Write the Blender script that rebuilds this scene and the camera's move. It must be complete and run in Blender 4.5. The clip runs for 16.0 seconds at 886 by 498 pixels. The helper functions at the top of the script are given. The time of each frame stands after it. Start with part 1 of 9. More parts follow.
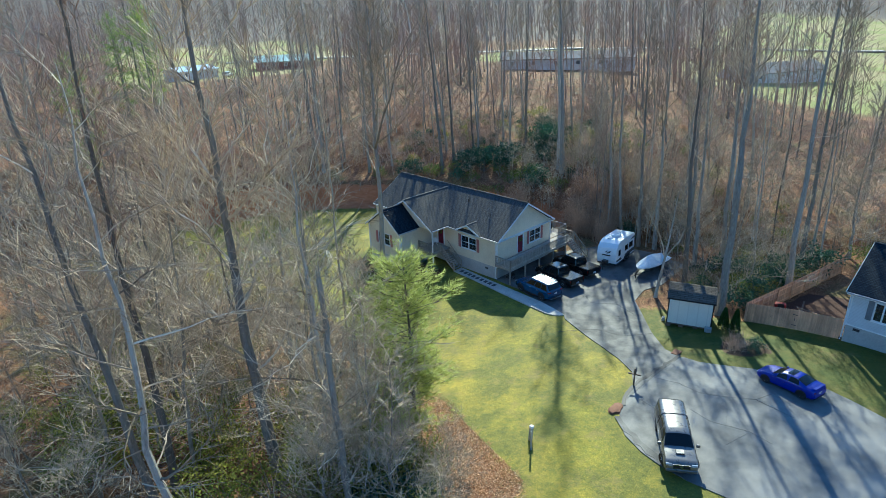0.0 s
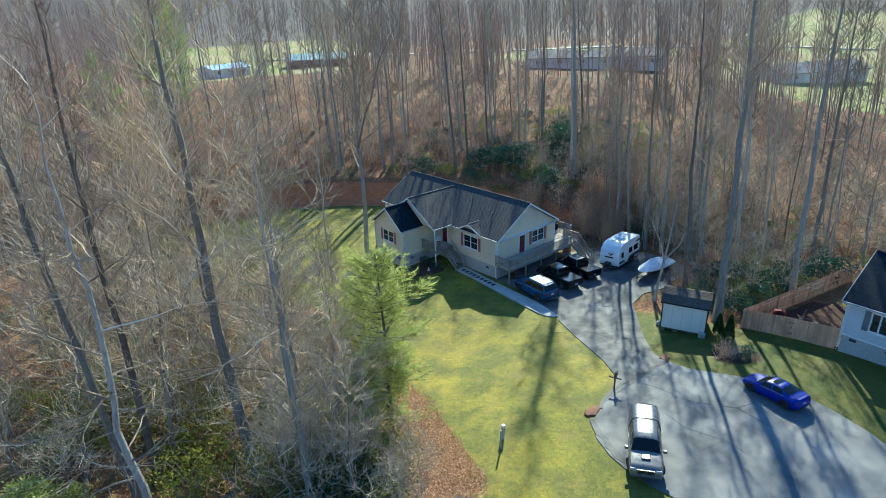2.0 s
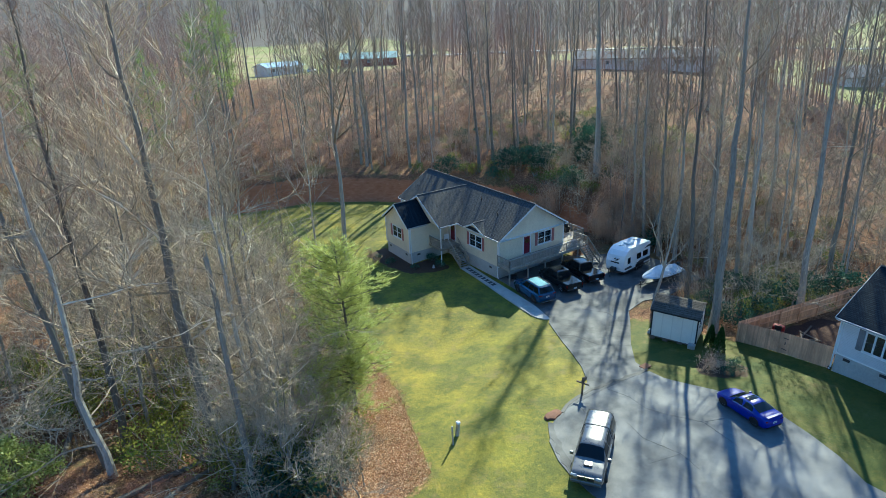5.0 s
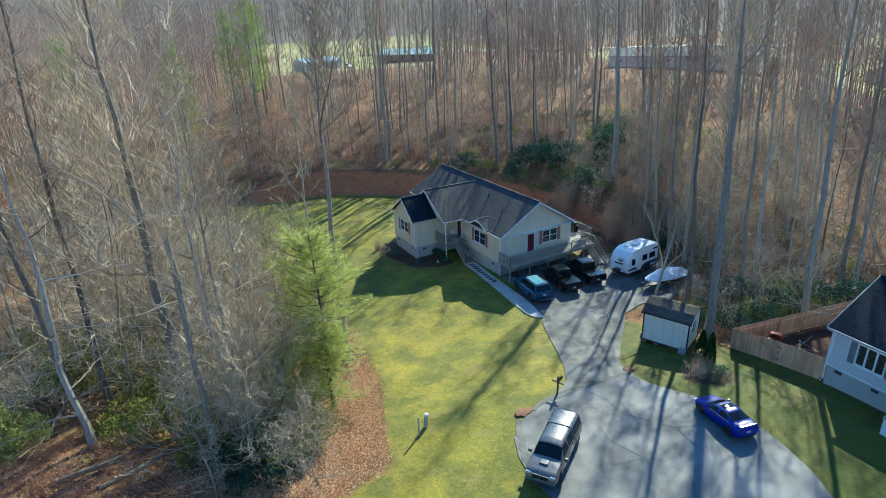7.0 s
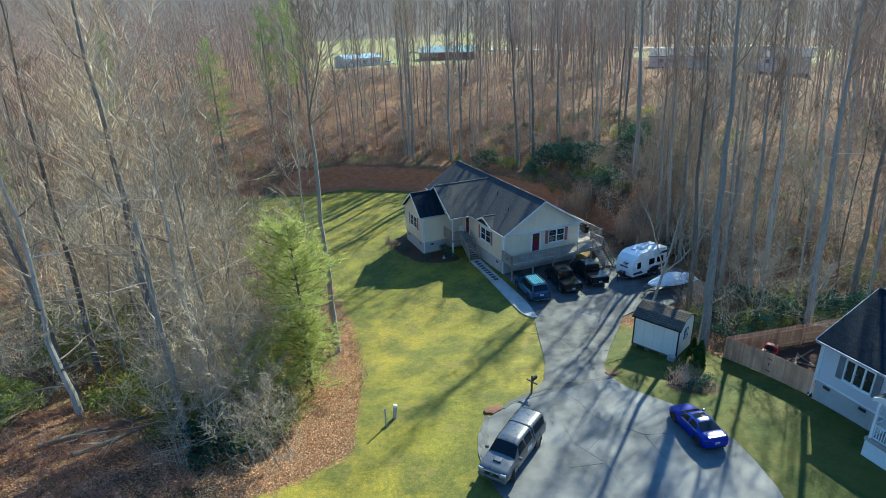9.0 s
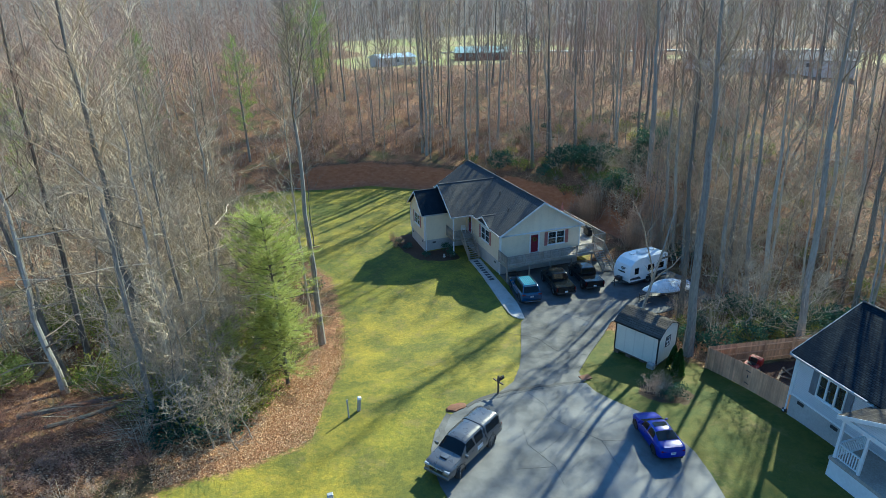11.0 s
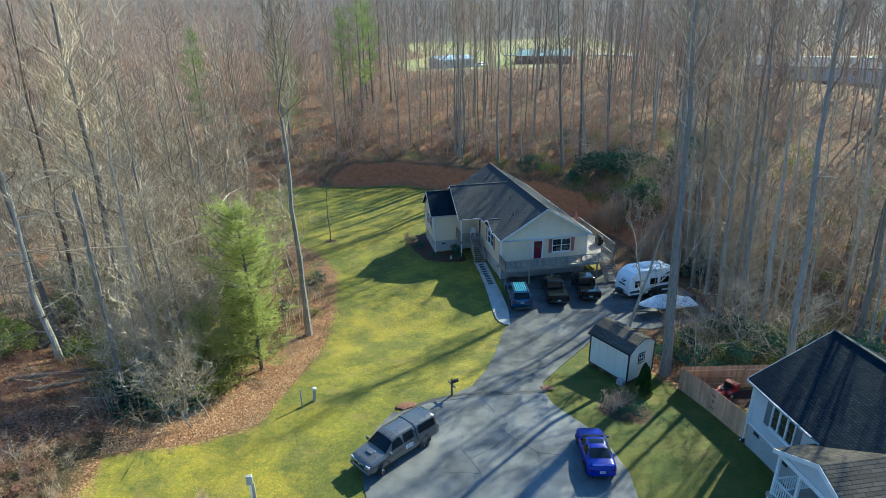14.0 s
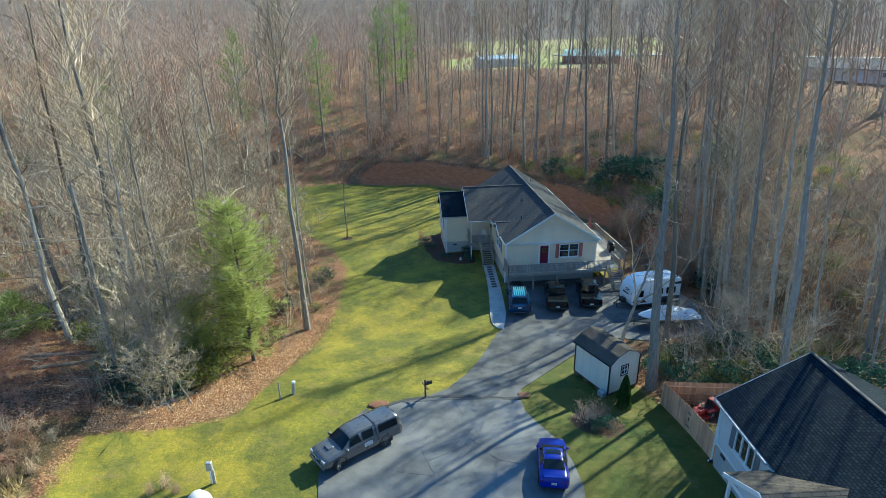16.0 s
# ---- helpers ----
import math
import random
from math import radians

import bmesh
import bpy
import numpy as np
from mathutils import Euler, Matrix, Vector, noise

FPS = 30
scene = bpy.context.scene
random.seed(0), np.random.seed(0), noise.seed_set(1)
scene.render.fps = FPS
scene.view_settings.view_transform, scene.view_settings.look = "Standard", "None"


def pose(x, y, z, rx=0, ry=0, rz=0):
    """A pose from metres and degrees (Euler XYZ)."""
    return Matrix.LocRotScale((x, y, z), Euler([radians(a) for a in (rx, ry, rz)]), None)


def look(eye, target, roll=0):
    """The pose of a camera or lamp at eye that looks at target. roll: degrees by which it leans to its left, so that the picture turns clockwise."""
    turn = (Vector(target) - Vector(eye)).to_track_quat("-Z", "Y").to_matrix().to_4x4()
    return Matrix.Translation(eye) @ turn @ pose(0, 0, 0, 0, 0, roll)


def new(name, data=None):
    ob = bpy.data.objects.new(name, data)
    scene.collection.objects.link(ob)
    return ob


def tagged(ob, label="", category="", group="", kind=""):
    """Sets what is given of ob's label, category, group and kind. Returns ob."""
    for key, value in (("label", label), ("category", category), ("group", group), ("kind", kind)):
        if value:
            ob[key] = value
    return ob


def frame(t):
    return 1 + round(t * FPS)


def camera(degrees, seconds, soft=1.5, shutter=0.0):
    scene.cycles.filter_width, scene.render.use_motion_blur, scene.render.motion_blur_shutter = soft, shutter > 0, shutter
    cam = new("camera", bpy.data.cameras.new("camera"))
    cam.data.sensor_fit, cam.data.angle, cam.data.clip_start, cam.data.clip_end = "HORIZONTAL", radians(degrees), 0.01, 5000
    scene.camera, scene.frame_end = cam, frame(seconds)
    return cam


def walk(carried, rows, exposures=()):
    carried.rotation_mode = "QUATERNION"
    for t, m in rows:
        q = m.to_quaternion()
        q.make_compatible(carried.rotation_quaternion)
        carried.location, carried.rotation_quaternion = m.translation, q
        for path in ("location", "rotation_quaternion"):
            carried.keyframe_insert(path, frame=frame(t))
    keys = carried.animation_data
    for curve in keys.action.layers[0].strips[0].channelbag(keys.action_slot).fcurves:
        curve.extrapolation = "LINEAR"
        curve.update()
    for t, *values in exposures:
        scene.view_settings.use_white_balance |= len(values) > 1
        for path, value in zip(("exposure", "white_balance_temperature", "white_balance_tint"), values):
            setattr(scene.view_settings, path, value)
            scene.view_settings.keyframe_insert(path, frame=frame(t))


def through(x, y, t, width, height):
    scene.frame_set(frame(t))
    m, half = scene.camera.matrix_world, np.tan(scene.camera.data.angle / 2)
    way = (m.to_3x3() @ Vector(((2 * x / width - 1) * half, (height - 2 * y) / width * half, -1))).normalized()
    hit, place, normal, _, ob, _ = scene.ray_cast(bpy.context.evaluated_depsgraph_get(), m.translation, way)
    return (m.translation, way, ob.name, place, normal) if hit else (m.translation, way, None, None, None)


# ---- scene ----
cam = camera(76.03, 16.0, soft=0.55)
# seconds, eye x y z, yaw to the left of +y, pitch up, roll
ROWS = [
    (0, -44.119, -37.875, 27.460, -43.505, -22.108, -1.981),
    (0.5, -43.537, -38.601, 27.510, -42.316, -22.209, -2.037),
    (1, -42.921, -39.327, 27.541, -41.508, -22.271, -2.087),
    (1.5, -42.274, -40.052, 27.554, -40.619, -22.165, -2.130),
    (2, -41.594, -40.774, 27.552, -39.698, -22.173, -2.165),
    (2.5, -40.884, -41.493, 27.534, -38.532, -22.129, -2.192),
    (3, -40.143, -42.208, 27.503, -37.284, -22.077, -2.210),
    (3.5, -39.373, -42.916, 27.461, -36.159, -22.041, -2.218),
    (4, -38.575, -43.618, 27.407, -35.305, -21.966, -2.216),
    (6.5, -34.176, -46.979, 27.027, -29.737, -22.074, -2.075),
    (7, -33.220, -47.614, 26.938, -28.630, -22.063, -2.010),
    (7.5, -32.241, -48.233, 26.848, -27.484, -22.062, -1.937),
    (8, -31.238, -48.836, 26.758, -26.179, -22.069, -1.856),
    (8.5, -30.213, -49.421, 26.669, -24.862, -22.056, -1.769),
    (9, -29.167, -49.987, 26.584, -23.643, -22.047, -1.677),
    (9.5, -28.100, -50.534, 26.502, -22.595, -22.056, -1.589),
    (12, -22.478, -52.924, 26.207, -16.700, -21.688, -1.148),
    (12.5, -21.302, -53.325, 26.179, -15.445, -21.619, -1.067),
    (13, -20.109, -53.699, 26.165, -14.224, -21.615, -0.995),
    (13.5, -18.902, -54.042, 26.167, -12.979, -21.567, -0.935),
    (14, -17.680, -54.355, 26.185, -11.641, -21.546, -0.890),
    (14.5, -16.444, -54.637, 26.220, -10.318, -21.565, -0.862),
    (15, -15.196, -54.885, 26.275, -8.858, -21.555, -0.858),
    (15.5, -13.936, -55.099, 26.350, -7.321, -21.561, -0.878),
    (16, -12.664, -55.278, 26.447, -5.977, -21.598, -0.924),
]


def held(x, y, z, yaw, pitch, roll):
    a, p = radians(yaw), radians(pitch)
    way = Vector((-math.sin(a) * math.cos(p), math.cos(a) * math.cos(p), math.sin(p)))
    return look((x, y, z), Vector((x, y, z)) + 10 * way, roll)


walk(cam, [(t, held(*r)) for t, *r in ROWS], [(0.0, 1.20, 4650, -3), (16.0, 1.16, 4740, -4)])

# ---------------------------------------------------------------- light
SUN_AZ, SUN_EL = 36.4, 31.8          # degrees from +x, and above the horizon
world = bpy.data.worlds.new("sky")
scene.world = world
world.use_nodes = True
wn = world.node_tree
wn.nodes.clear()
sky = wn.nodes.new("ShaderNodeTexSky")
sky.sky_type = "NISHITA"
sky.sun_disc = False
sky.sun_elevation = radians(SUN_EL)
sky.sun_rotation = radians(90 - SUN_AZ)
sky.air_density, sky.dust_density, sky.ozone_density = 1.4, 0.2, 6.0
wbg = wn.nodes.new("ShaderNodeBackground")
wbg.inputs["Strength"].default_value = 0.085
wout = wn.nodes.new("ShaderNodeOutputWorld")
wn.links.new(sky.outputs[0], wbg.inputs[0])
wn.links.new(wbg.outputs[0], wout.inputs[0])

sun_data = bpy.data.lights.new("sun", "SUN")
sun_data.energy = 5.0
sun_data.angle = radians(0.55)
sun_data.color = (1.0, 0.80, 0.49)
sun = new("sun", sun_data)
_a, _e = radians(SUN_AZ), radians(SUN_EL)
SUN_WAY = Vector((math.cos(_a) * math.cos(_e), math.sin(_a) * math.cos(_e), math.sin(_e)))
sun.matrix_world = look(tuple(SUN_WAY * 120), (0, 0, 0))

# ---------------------------------------------------------------- materials
class Nodes:
    """A short way to write node materials."""

    def __init__(self, name):
        self.mat = bpy.data.materials.new(name)
        self.mat.use_nodes = True
        self.t = self.mat.node_tree
        self.bsdf = self.t.nodes["Principled BSDF"]

    def node(self, kind, **inputs):
        n = self.t.nodes.new("ShaderNode" + kind)
        for key, value in inputs.items():
            key = key.replace("_", " ")
            if hasattr(value, "is_output"):
                self.t.links.new(value, n.inputs[key])
            else:
                n.inputs[key].default_value = value
        return n

    def link(self, out, inp):
        self.t.links.new(out, inp)

    def coords(self, kind="Object"):
        return self.t.nodes.new("ShaderNodeTexCoord").outputs[kind]

    def place(self):
        return self.t.nodes.new("ShaderNodeNewGeometry").outputs["Position"]

    def noise(self, vec, scale, detail=4.0, rough=0.6, stretch=None):
        if stretch:
            m = self.node("Mapping", Scale=stretch)
            self.link(vec, m.inputs["Vector"])
            vec = m.outputs[0]
        n = self.node("TexNoise", Scale=scale, Detail=detail, Roughness=rough)
        self.link(vec, n.inputs["Vector"])
        return n.outputs["Fac"]

    def ramp(self, fac, stops):
        n = self.t.nodes.new("ShaderNodeValToRGB")
        r = n.color_ramp
        while len(r.elements) < len(stops):
            r.elements.new(0.5)
        for e, (p, c) in zip(r.elements, stops):
            e.position = p
            e.color = (*c, 1) if len(c) == 3 else c
        self.link(fac, n.inputs[0])
        return n.outputs[0]

    def mix(self, fac, a, b, blend="MIX"):
        n = self.t.nodes.new("ShaderNodeMix")
        n.data_type, n.blend_type = "RGBA", blend
        for sock, v in ((n.inputs[0], fac), (n.inputs[6], a), (n.inputs[7], b)):
            if hasattr(v, "is_output"):
                self.link(v, sock)
            elif isinstance(v, (int, float)):
                sock.default_value = v
            else:
                sock.default_value = (*v, 1)
        return n.outputs[2]

    def math(self, op, a, b=0.0):
        n = self.t.nodes.new("ShaderNodeMath")
        n.operation = op
        for sock, v in zip(n.inputs, (a, b)):
            if hasattr(v, "is_output"):
                self.link(v, sock)
            else:
                sock.default_value = v
        return n.outputs[0]

    def attr(self, name):
        n = self.t.nodes.new("ShaderNodeAttribute")
        n.attribute_name = name
        return n.outputs["Fac"]

    def colour(self, out):
        if hasattr(out, "is_output"):
            self.link(out, self.bsdf.inputs["Base Color"])
        else:
            self.bsdf.inputs["Base Color"].default_value = (*out, 1)
        return self

    def gloss(self, rough, metal=0.0, coat=0.0, spec=0.5):
        if hasattr(rough, "is_output"):
            self.link(rough, self.bsdf.inputs["Roughness"])
        else:
            self.bsdf.inputs["Roughness"].default_value = rough
        self.bsdf.inputs["Metallic"].default_value = metal
        self.bsdf.inputs["Coat Weight"].default_value = coat
        self.bsdf.inputs["Specular IOR Level"].default_value = spec
        return self

    def bump(self, height, strength=0.5, distance=0.02):
        n = self.node("Bump", Strength=strength, Distance=distance)
        self.link(height, n.inputs["Height"])
        self.link(n.outputs[0], self.bsdf.inputs["Normal"])
        return self


def speckled(name, a, b, scale, rough=0.8, metal=0.0, coat=0.0, bump=0.3, dist=0.02, big=0.25, vary=0.0, stretch=None, spec=0.5):
    """Two tones in fine noise, with broad soft stains over them; vary: from one object to the next."""
    n = Nodes(name)
    p = n.place()
    fine = n.noise(p, scale, 5, 0.65, stretch)
    broad = n.noise(p, scale * 0.07, 3, 0.6)
    c = n.mix(n.ramp(fine, [(0.3, (0, 0, 0)), (0.7, (1, 1, 1))]), a, b)
    stain = n.ramp(broad, [(0.3, (1 - big,) * 3), (0.7, (1 + big * 0.4,) * 3)])
    c = n.mix(1.0, c, stain, "MULTIPLY")
    if vary:
        info = n.t.nodes.new("ShaderNodeObjectInfo")
        v = n.ramp(info.outputs["Random"], [(0, (1 - vary,) * 3), (1, (1 + vary * 0.5,) * 3)])
        c = n.mix(1.0, c, v, "MULTIPLY")
    n.colour(c).gloss(rough, metal, coat, spec)
    if bump:
        n.bump(fine, bump, dist)
    return n.mat


def leafy(name, a, b, c=None, through=0.25, rough=0.7):
    """Leaves or needles: each island its own tone, some light passing through."""
    n = Nodes(name)
    geo = n.t.nodes.new("ShaderNodeNewGeometry")
    info = n.t.nodes.new("ShaderNodeObjectInfo")
    stops = [(0.0, a), (1.0, b)] if c is None else [(0.0, a), (0.6, b), (1.0, c)]
    col = n.ramp(geo.outputs["Random Per Island"], stops)
    tone = n.ramp(info.outputs["Random"], [(0, (0.75, 0.78, 0.75)), (1, (1.15, 1.1, 1.0))])
    n.colour(n.mix(1.0, col, tone, "MULTIPLY")).gloss(rough)
    tr = n.node("BsdfTranslucent")
    n.link(n.mix(1.0, col, tone, "MULTIPLY"), tr.inputs["Color"])
    mx = n.node("MixShader", Fac=through)
    n.link(n.bsdf.outputs[0], mx.inputs[1])
    n.link(tr.outputs[0], mx.inputs[2])
    out = n.t.nodes["Material Output"]
    n.link(mx.outputs[0], out.inputs["Surface"])
    return n.mat


def barky(name, dark, light, twig=False):
    n = Nodes(name)
    p = n.place()
    fine = n.noise(p, 9.0, 5, 0.7, (1, 1, 0.22))
    broad = n.noise(p, 0.35, 3, 0.6)
    info = n.t.nodes.new("ShaderNodeObjectInfo")
    c = n.mix(n.ramp(fine, [(0.32, (0, 0, 0)), (0.68, (1, 1, 1))]), dark, light)
    c = n.mix(n.ramp(broad, [(0.45, (0, 0, 0)), (0.75, (1, 1, 1))]), c, n.mix(0.5, light, (0.30, 0.32, 0.27)))
    c = n.mix(1.0, c, n.ramp(info.outputs["Random"], [(0, (0.48, 0.46, 0.45)), (0.6, (0.95, 0.94, 0.93)), (1, (1.3, 1.28, 1.24))]), "MULTIPLY")
    n.colour(c).gloss(0.85, spec=0.3)
    if not twig:
        n.bump(fine, 0.7, 0.05)
    return n.mat


def limby(name, dark, mid, pale):
    """Branches: each its own tone, a few of them bleached and barkless."""
    n = Nodes(name)
    geo = n.t.nodes.new("ShaderNodeNewGeometry")
    info = n.t.nodes.new("ShaderNodeObjectInfo")
    c = n.ramp(geo.outputs["Random Per Island"], [(0.0, dark), (0.55, mid), (0.85, mid), (1.0, pale)])
    c = n.mix(1.0, c, n.ramp(info.outputs["Random"], [(0, (0.75, 0.74, 0.73)), (1, (1.2, 1.18, 1.14))]), "MULTIPLY")
    c = n.mix(1.0, c, n.ramp(n.noise(n.place(), 3.0, 4, 0.7), [(0.3, (0.7,) * 3), (0.7, (1.15,) * 3)]), "MULTIPLY")
    n.colour(c).gloss(0.8, spec=0.3)
    return n.mat


def striped(name, base, dark, axis, pitch, rough=0.6, depth=0.5, grime=0.12):
    """Lap siding: level boards, the shadow line under each painted in as darker colour."""
    n = Nodes(name)
    p = n.place()
    sep = n.node("SeparateXYZ")
    n.link(p, sep.inputs[0])
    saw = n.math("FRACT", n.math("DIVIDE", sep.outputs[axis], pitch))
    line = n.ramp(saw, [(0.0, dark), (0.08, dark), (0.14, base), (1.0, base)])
    broad = n.noise(p, 0.5, 4, 0.6)
    fine = n.noise(p, 14, 3, 0.6)
    c = n.mix(1.0, line, n.ramp(broad, [(0.3, (1 - grime,) * 3), (0.7, (1.05,) * 3)]), "MULTIPLY")
    c = n.mix(1.0, c, n.ramp(fine, [(0.3, (0.96,) * 3), (0.7, (1.03,) * 3)]), "MULTIPLY")
    n.colour(c).gloss(rough, spec=0.4)
    if depth:
        n.bump(n.math("SUBTRACT", 1.0, saw), depth, 0.02)
    return n.mat


def shingled(name, tones, course=0.18, wide=0.6, rough=0.9):
    """Asphalt shingles by their own flat coordinates: offset tabs of mixed tone, each course lapping the one below."""
    n = Nodes(name)
    uv = n.coords("UV")
    br = n.t.nodes.new("ShaderNodeTexBrick")
    br.offset, br.squash = 0.5, 1.0
    for key, v in (("Scale", 1.0), ("Mortar Size", 0.018), ("Mortar Smooth", 0.2), ("Bias", 0.0), ("Brick Width", wide), ("Row Height", course)):
        br.inputs[key].default_value = v
    br.inputs["Color1"].default_value = (*tones[0], 1)
    br.inputs["Color2"].default_value = (*tones[1], 1)
    br.inputs["Mortar"].default_value = (*[c * 0.45 for c in tones[0]], 1)
    n.link(uv, br.inputs["Vector"])
    p = n.place()
    grain = n.noise(p, 30, 4, 0.7)
    broad = n.noise(p, 0.45, 4, 0.65)
    streak = n.noise(uv, 1.3, 3, 0.6, (1, 0.12, 1))
    c = n.mix(1.0, br.outputs["Color"], n.ramp(grain, [(0.25, (0.7,) * 3), (0.75, (1.3,) * 3)]), "MULTIPLY")
    c = n.mix(n.ramp(broad, [(0.4, (0, 0, 0)), (0.75, (0.5,) * 3)]), c, tones[2])
    c = n.mix(1.0, c, n.ramp(streak, [(0.3, (0.94,) * 3), (0.7, (1.04,) * 3)]), "MULTIPLY")
    n.colour(c).gloss(rough, spec=0.06)
    sep = n.node("SeparateXYZ")
    n.link(uv, sep.inputs[0])
    lap = n.math("SUBTRACT", 1.0, n.math("FRACT", n.math("DIVIDE", sep.outputs[1], course)))
    n.bump(n.math("ADD", n.math("MULTIPLY", lap, 0.7), n.math("MULTIPLY", grain, 0.3)), 0.8, 0.03)
    return n.mat


def paint(name, rgb, rough=0.32, coat=0.6, metal=0.35, haze=0.15):
    n = Nodes(name)
    p = n.place()
    dust = n.noise(p, 3.0, 4, 0.6)
    fleck = n.noise(p, 240.0, 2, 0.5)
    c = n.mix(n.ramp(dust, [(0.45, (0, 0, 0)), (0.8, (0.06,) * 3)]), rgb, (0.25, 0.23, 0.2))
    c = n.mix(1.0, c, n.ramp(fleck, [(0.3, (0.92,) * 3), (0.7, (1.08,) * 3)]), "MULTIPLY")
    n.colour(c).gloss(n.ramp(dust, [(0.3, (rough,) * 3), (0.8, (rough + haze,) * 3)]), metal, coat)
    return n.mat


def glassy(name, tint, rough=0.03, clear=0.75):
    """Tinted glass, thin: it lets light through and mirrors the sky."""
    n = Nodes(name)
    p = n.place()
    film = n.noise(p, 4.0, 3, 0.6)
    n.colour(tint).gloss(n.ramp(film, [(0.3, (rough,) * 3), (0.8, (rough + 0.06,) * 3)]))
    n.bsdf.inputs["Transmission Weight"].default_value = clear
    n.bsdf.inputs["IOR"].default_value = 1.45
    n.bsdf.inputs["Specular IOR Level"].default_value = 0.5 if clear > 0.5 else 0.3
    return n.mat


def ground_material():
    n = Nodes("ground")
    p = n.place()
    ragged = n.math("MULTIPLY", n.math("SUBTRACT", n.noise(p, 0.9, 5, 0.7), 0.5), 0.9)

    weedy = n.math("MULTIPLY", n.math("SUBTRACT", n.noise(p, 1.6, 7, 0.8), 0.5), 1.5)

    def zone(name, lo=0.42, hi=0.58, edge=None):
        return n.ramp(n.math("ADD", n.attr(name), edge or ragged), [(lo, (0, 0, 0)), (hi, (1, 1, 1))])

    # fallen leaves: small cells of brown, tan and rust over dark soil
    cell = n.t.nodes.new("ShaderNodeTexVoronoi")
    cell.inputs["Scale"].default_value = 12.0
    n.link(p, cell.inputs["Vector"])
    csep = n.node("SeparateXYZ")
    n.link(cell.outputs["Color"], csep.inputs[0])
    leaf = n.ramp(csep.outputs[0], [(0.0, (0.06, 0.032, 0.018)), (0.4, (0.18, 0.088, 0.043)), (0.75, (0.32, 0.165, 0.080)), (1.0, (0.58, 0.36, 0.19))])
    drift = n.noise(p, 0.16, 5, 0.65)
    leaf = n.mix(n.ramp(drift, [(0.38, (0, 0, 0)), (0.62, (0.8,) * 3)]), leaf, n.mix(0.5, leaf, (0.12, 0.062, 0.04)))
    grey = n.mix(0.45, leaf, (0.19, 0.115, 0.07))
    leaf = n.mix(n.ramp(n.noise(p, 0.07, 5, 0.65), [(0.40, (0.15,) * 3), (0.60, (0.9,) * 3)]), leaf, grey)
    moss = n.noise(p, 0.21, 6, 0.72)
    leaf = n.mix(n.ramp(moss, [(0.50, (0, 0, 0)), (0.63, (0.65,) * 3)]), leaf, (0.095, 0.11, 0.042))
    leaf = n.mix(1.0, leaf, n.ramp(n.noise(p, 0.6, 5, 0.7), [(0.3, (0.62,) * 3), (0.7, (1.25,) * 3)]), "MULTIPLY")
    # lawn: two greens, winter-yellow patches, fine blades
    blade = n.noise(p, 15.0, 8, 0.85)
    tuft = n.noise(p, 3.4, 6, 0.7)
    patch = n.noise(p, 0.30, 6, 0.66)
    broad = n.noise(p, 0.075, 4, 0.6)
    grass = n.ramp(blade, [(0.3, (0.046, 0.056, 0.018)), (0.5, (0.124, 0.121, 0.024)), (0.7, (0.355, 0.30, 0.048))])
    grass = n.mix(n.ramp(tuft, [(0.40, (0, 0, 0)), (0.70, (0.55,) * 3)]), grass, (0.030, 0.064, 0.026))
    grass = n.mix(n.ramp(patch, [(0.42, (0, 0, 0)), (0.62, (0.75,) * 3)]), grass, n.mix(1.0, grass, (2.8, 2.15, 1.2), "MULTIPLY"))
    grass = n.mix(n.ramp(broad, [(0.42, (0, 0, 0)), (0.60, (0.7,) * 3)]), grass, n.mix(1.0, grass, (0.62, 0.80, 0.85), "MULTIPLY"))
    # East lawn: a deeper green, darkened further in colour to stand for shade.
    dull_shade = n.mix(n.ramp(patch, [(0.42, (0, 0, 0)), (0.62, (0.7,) * 3)]), n.mix(0.6, grass, (0.022, 0.048, 0.014)), (0.105, 0.095, 0.026))
    grass = n.mix(n.attr("dull_shaded_grass"), grass, dull_shade)
    bare = n.noise(p, 0.55, 6, 0.75)
    grass = n.mix(n.ramp(bare, [(0.54, (0, 0, 0)), (0.70, (0.6,) * 3)]), grass, (0.20, 0.15, 0.065))
    # clay cut, red with washed streaks
    wash = n.noise(p, 1.1, 5, 0.7, (1, 1, 3))
    clay = n.ramp(wash, [(0.25, (0.27, 0.11, 0.05)), (0.55, (0.40, 0.175, 0.082)), (0.85, (0.48, 0.26, 0.15))])
    # dry standing grass
    straw = n.ramp(n.noise(p, 6.0, 5, 0.75), [(0.3, (0.16, 0.12, 0.055)), (0.55, (0.38, 0.29, 0.13)), (0.8, (0.52, 0.40, 0.20))])
    field = n.mix(n.ramp(n.noise(p, 0.05, 4, 0.6), [(0.4, (0, 0, 0)), (0.6, (1, 1, 1))]), (0.27, 0.28, 0.09), (0.38, 0.31, 0.155))
    bark = n.ramp(n.noise(p, 9.0, 4, 0.7), [(0.3, (0.035, 0.022, 0.018)), (0.7, (0.10, 0.06, 0.045))])
    woods = n.ramp(n.noise(p, 0.11, 6, 0.7), [(0.3, (0.10, 0.085, 0.07)), (0.55, (0.17, 0.14, 0.115)), (0.75, (0.08, 0.085, 0.05))])
    c = leaf
    c = n.mix(zone("far_woods"), c, woods)
    c = n.mix(zone("field"), c, field)
    c = n.mix(zone("straw"), c, straw)
    weeds = n.ramp(n.noise(p, 4.5, 7, 0.8), [(0.32, (0.022, 0.018, 0.011)), (0.52, (0.075, 0.058, 0.03)), (0.72, (0.19, 0.15, 0.07))])
    c = n.mix(zone("weeds", 0.3, 0.7, weedy), c, weeds)
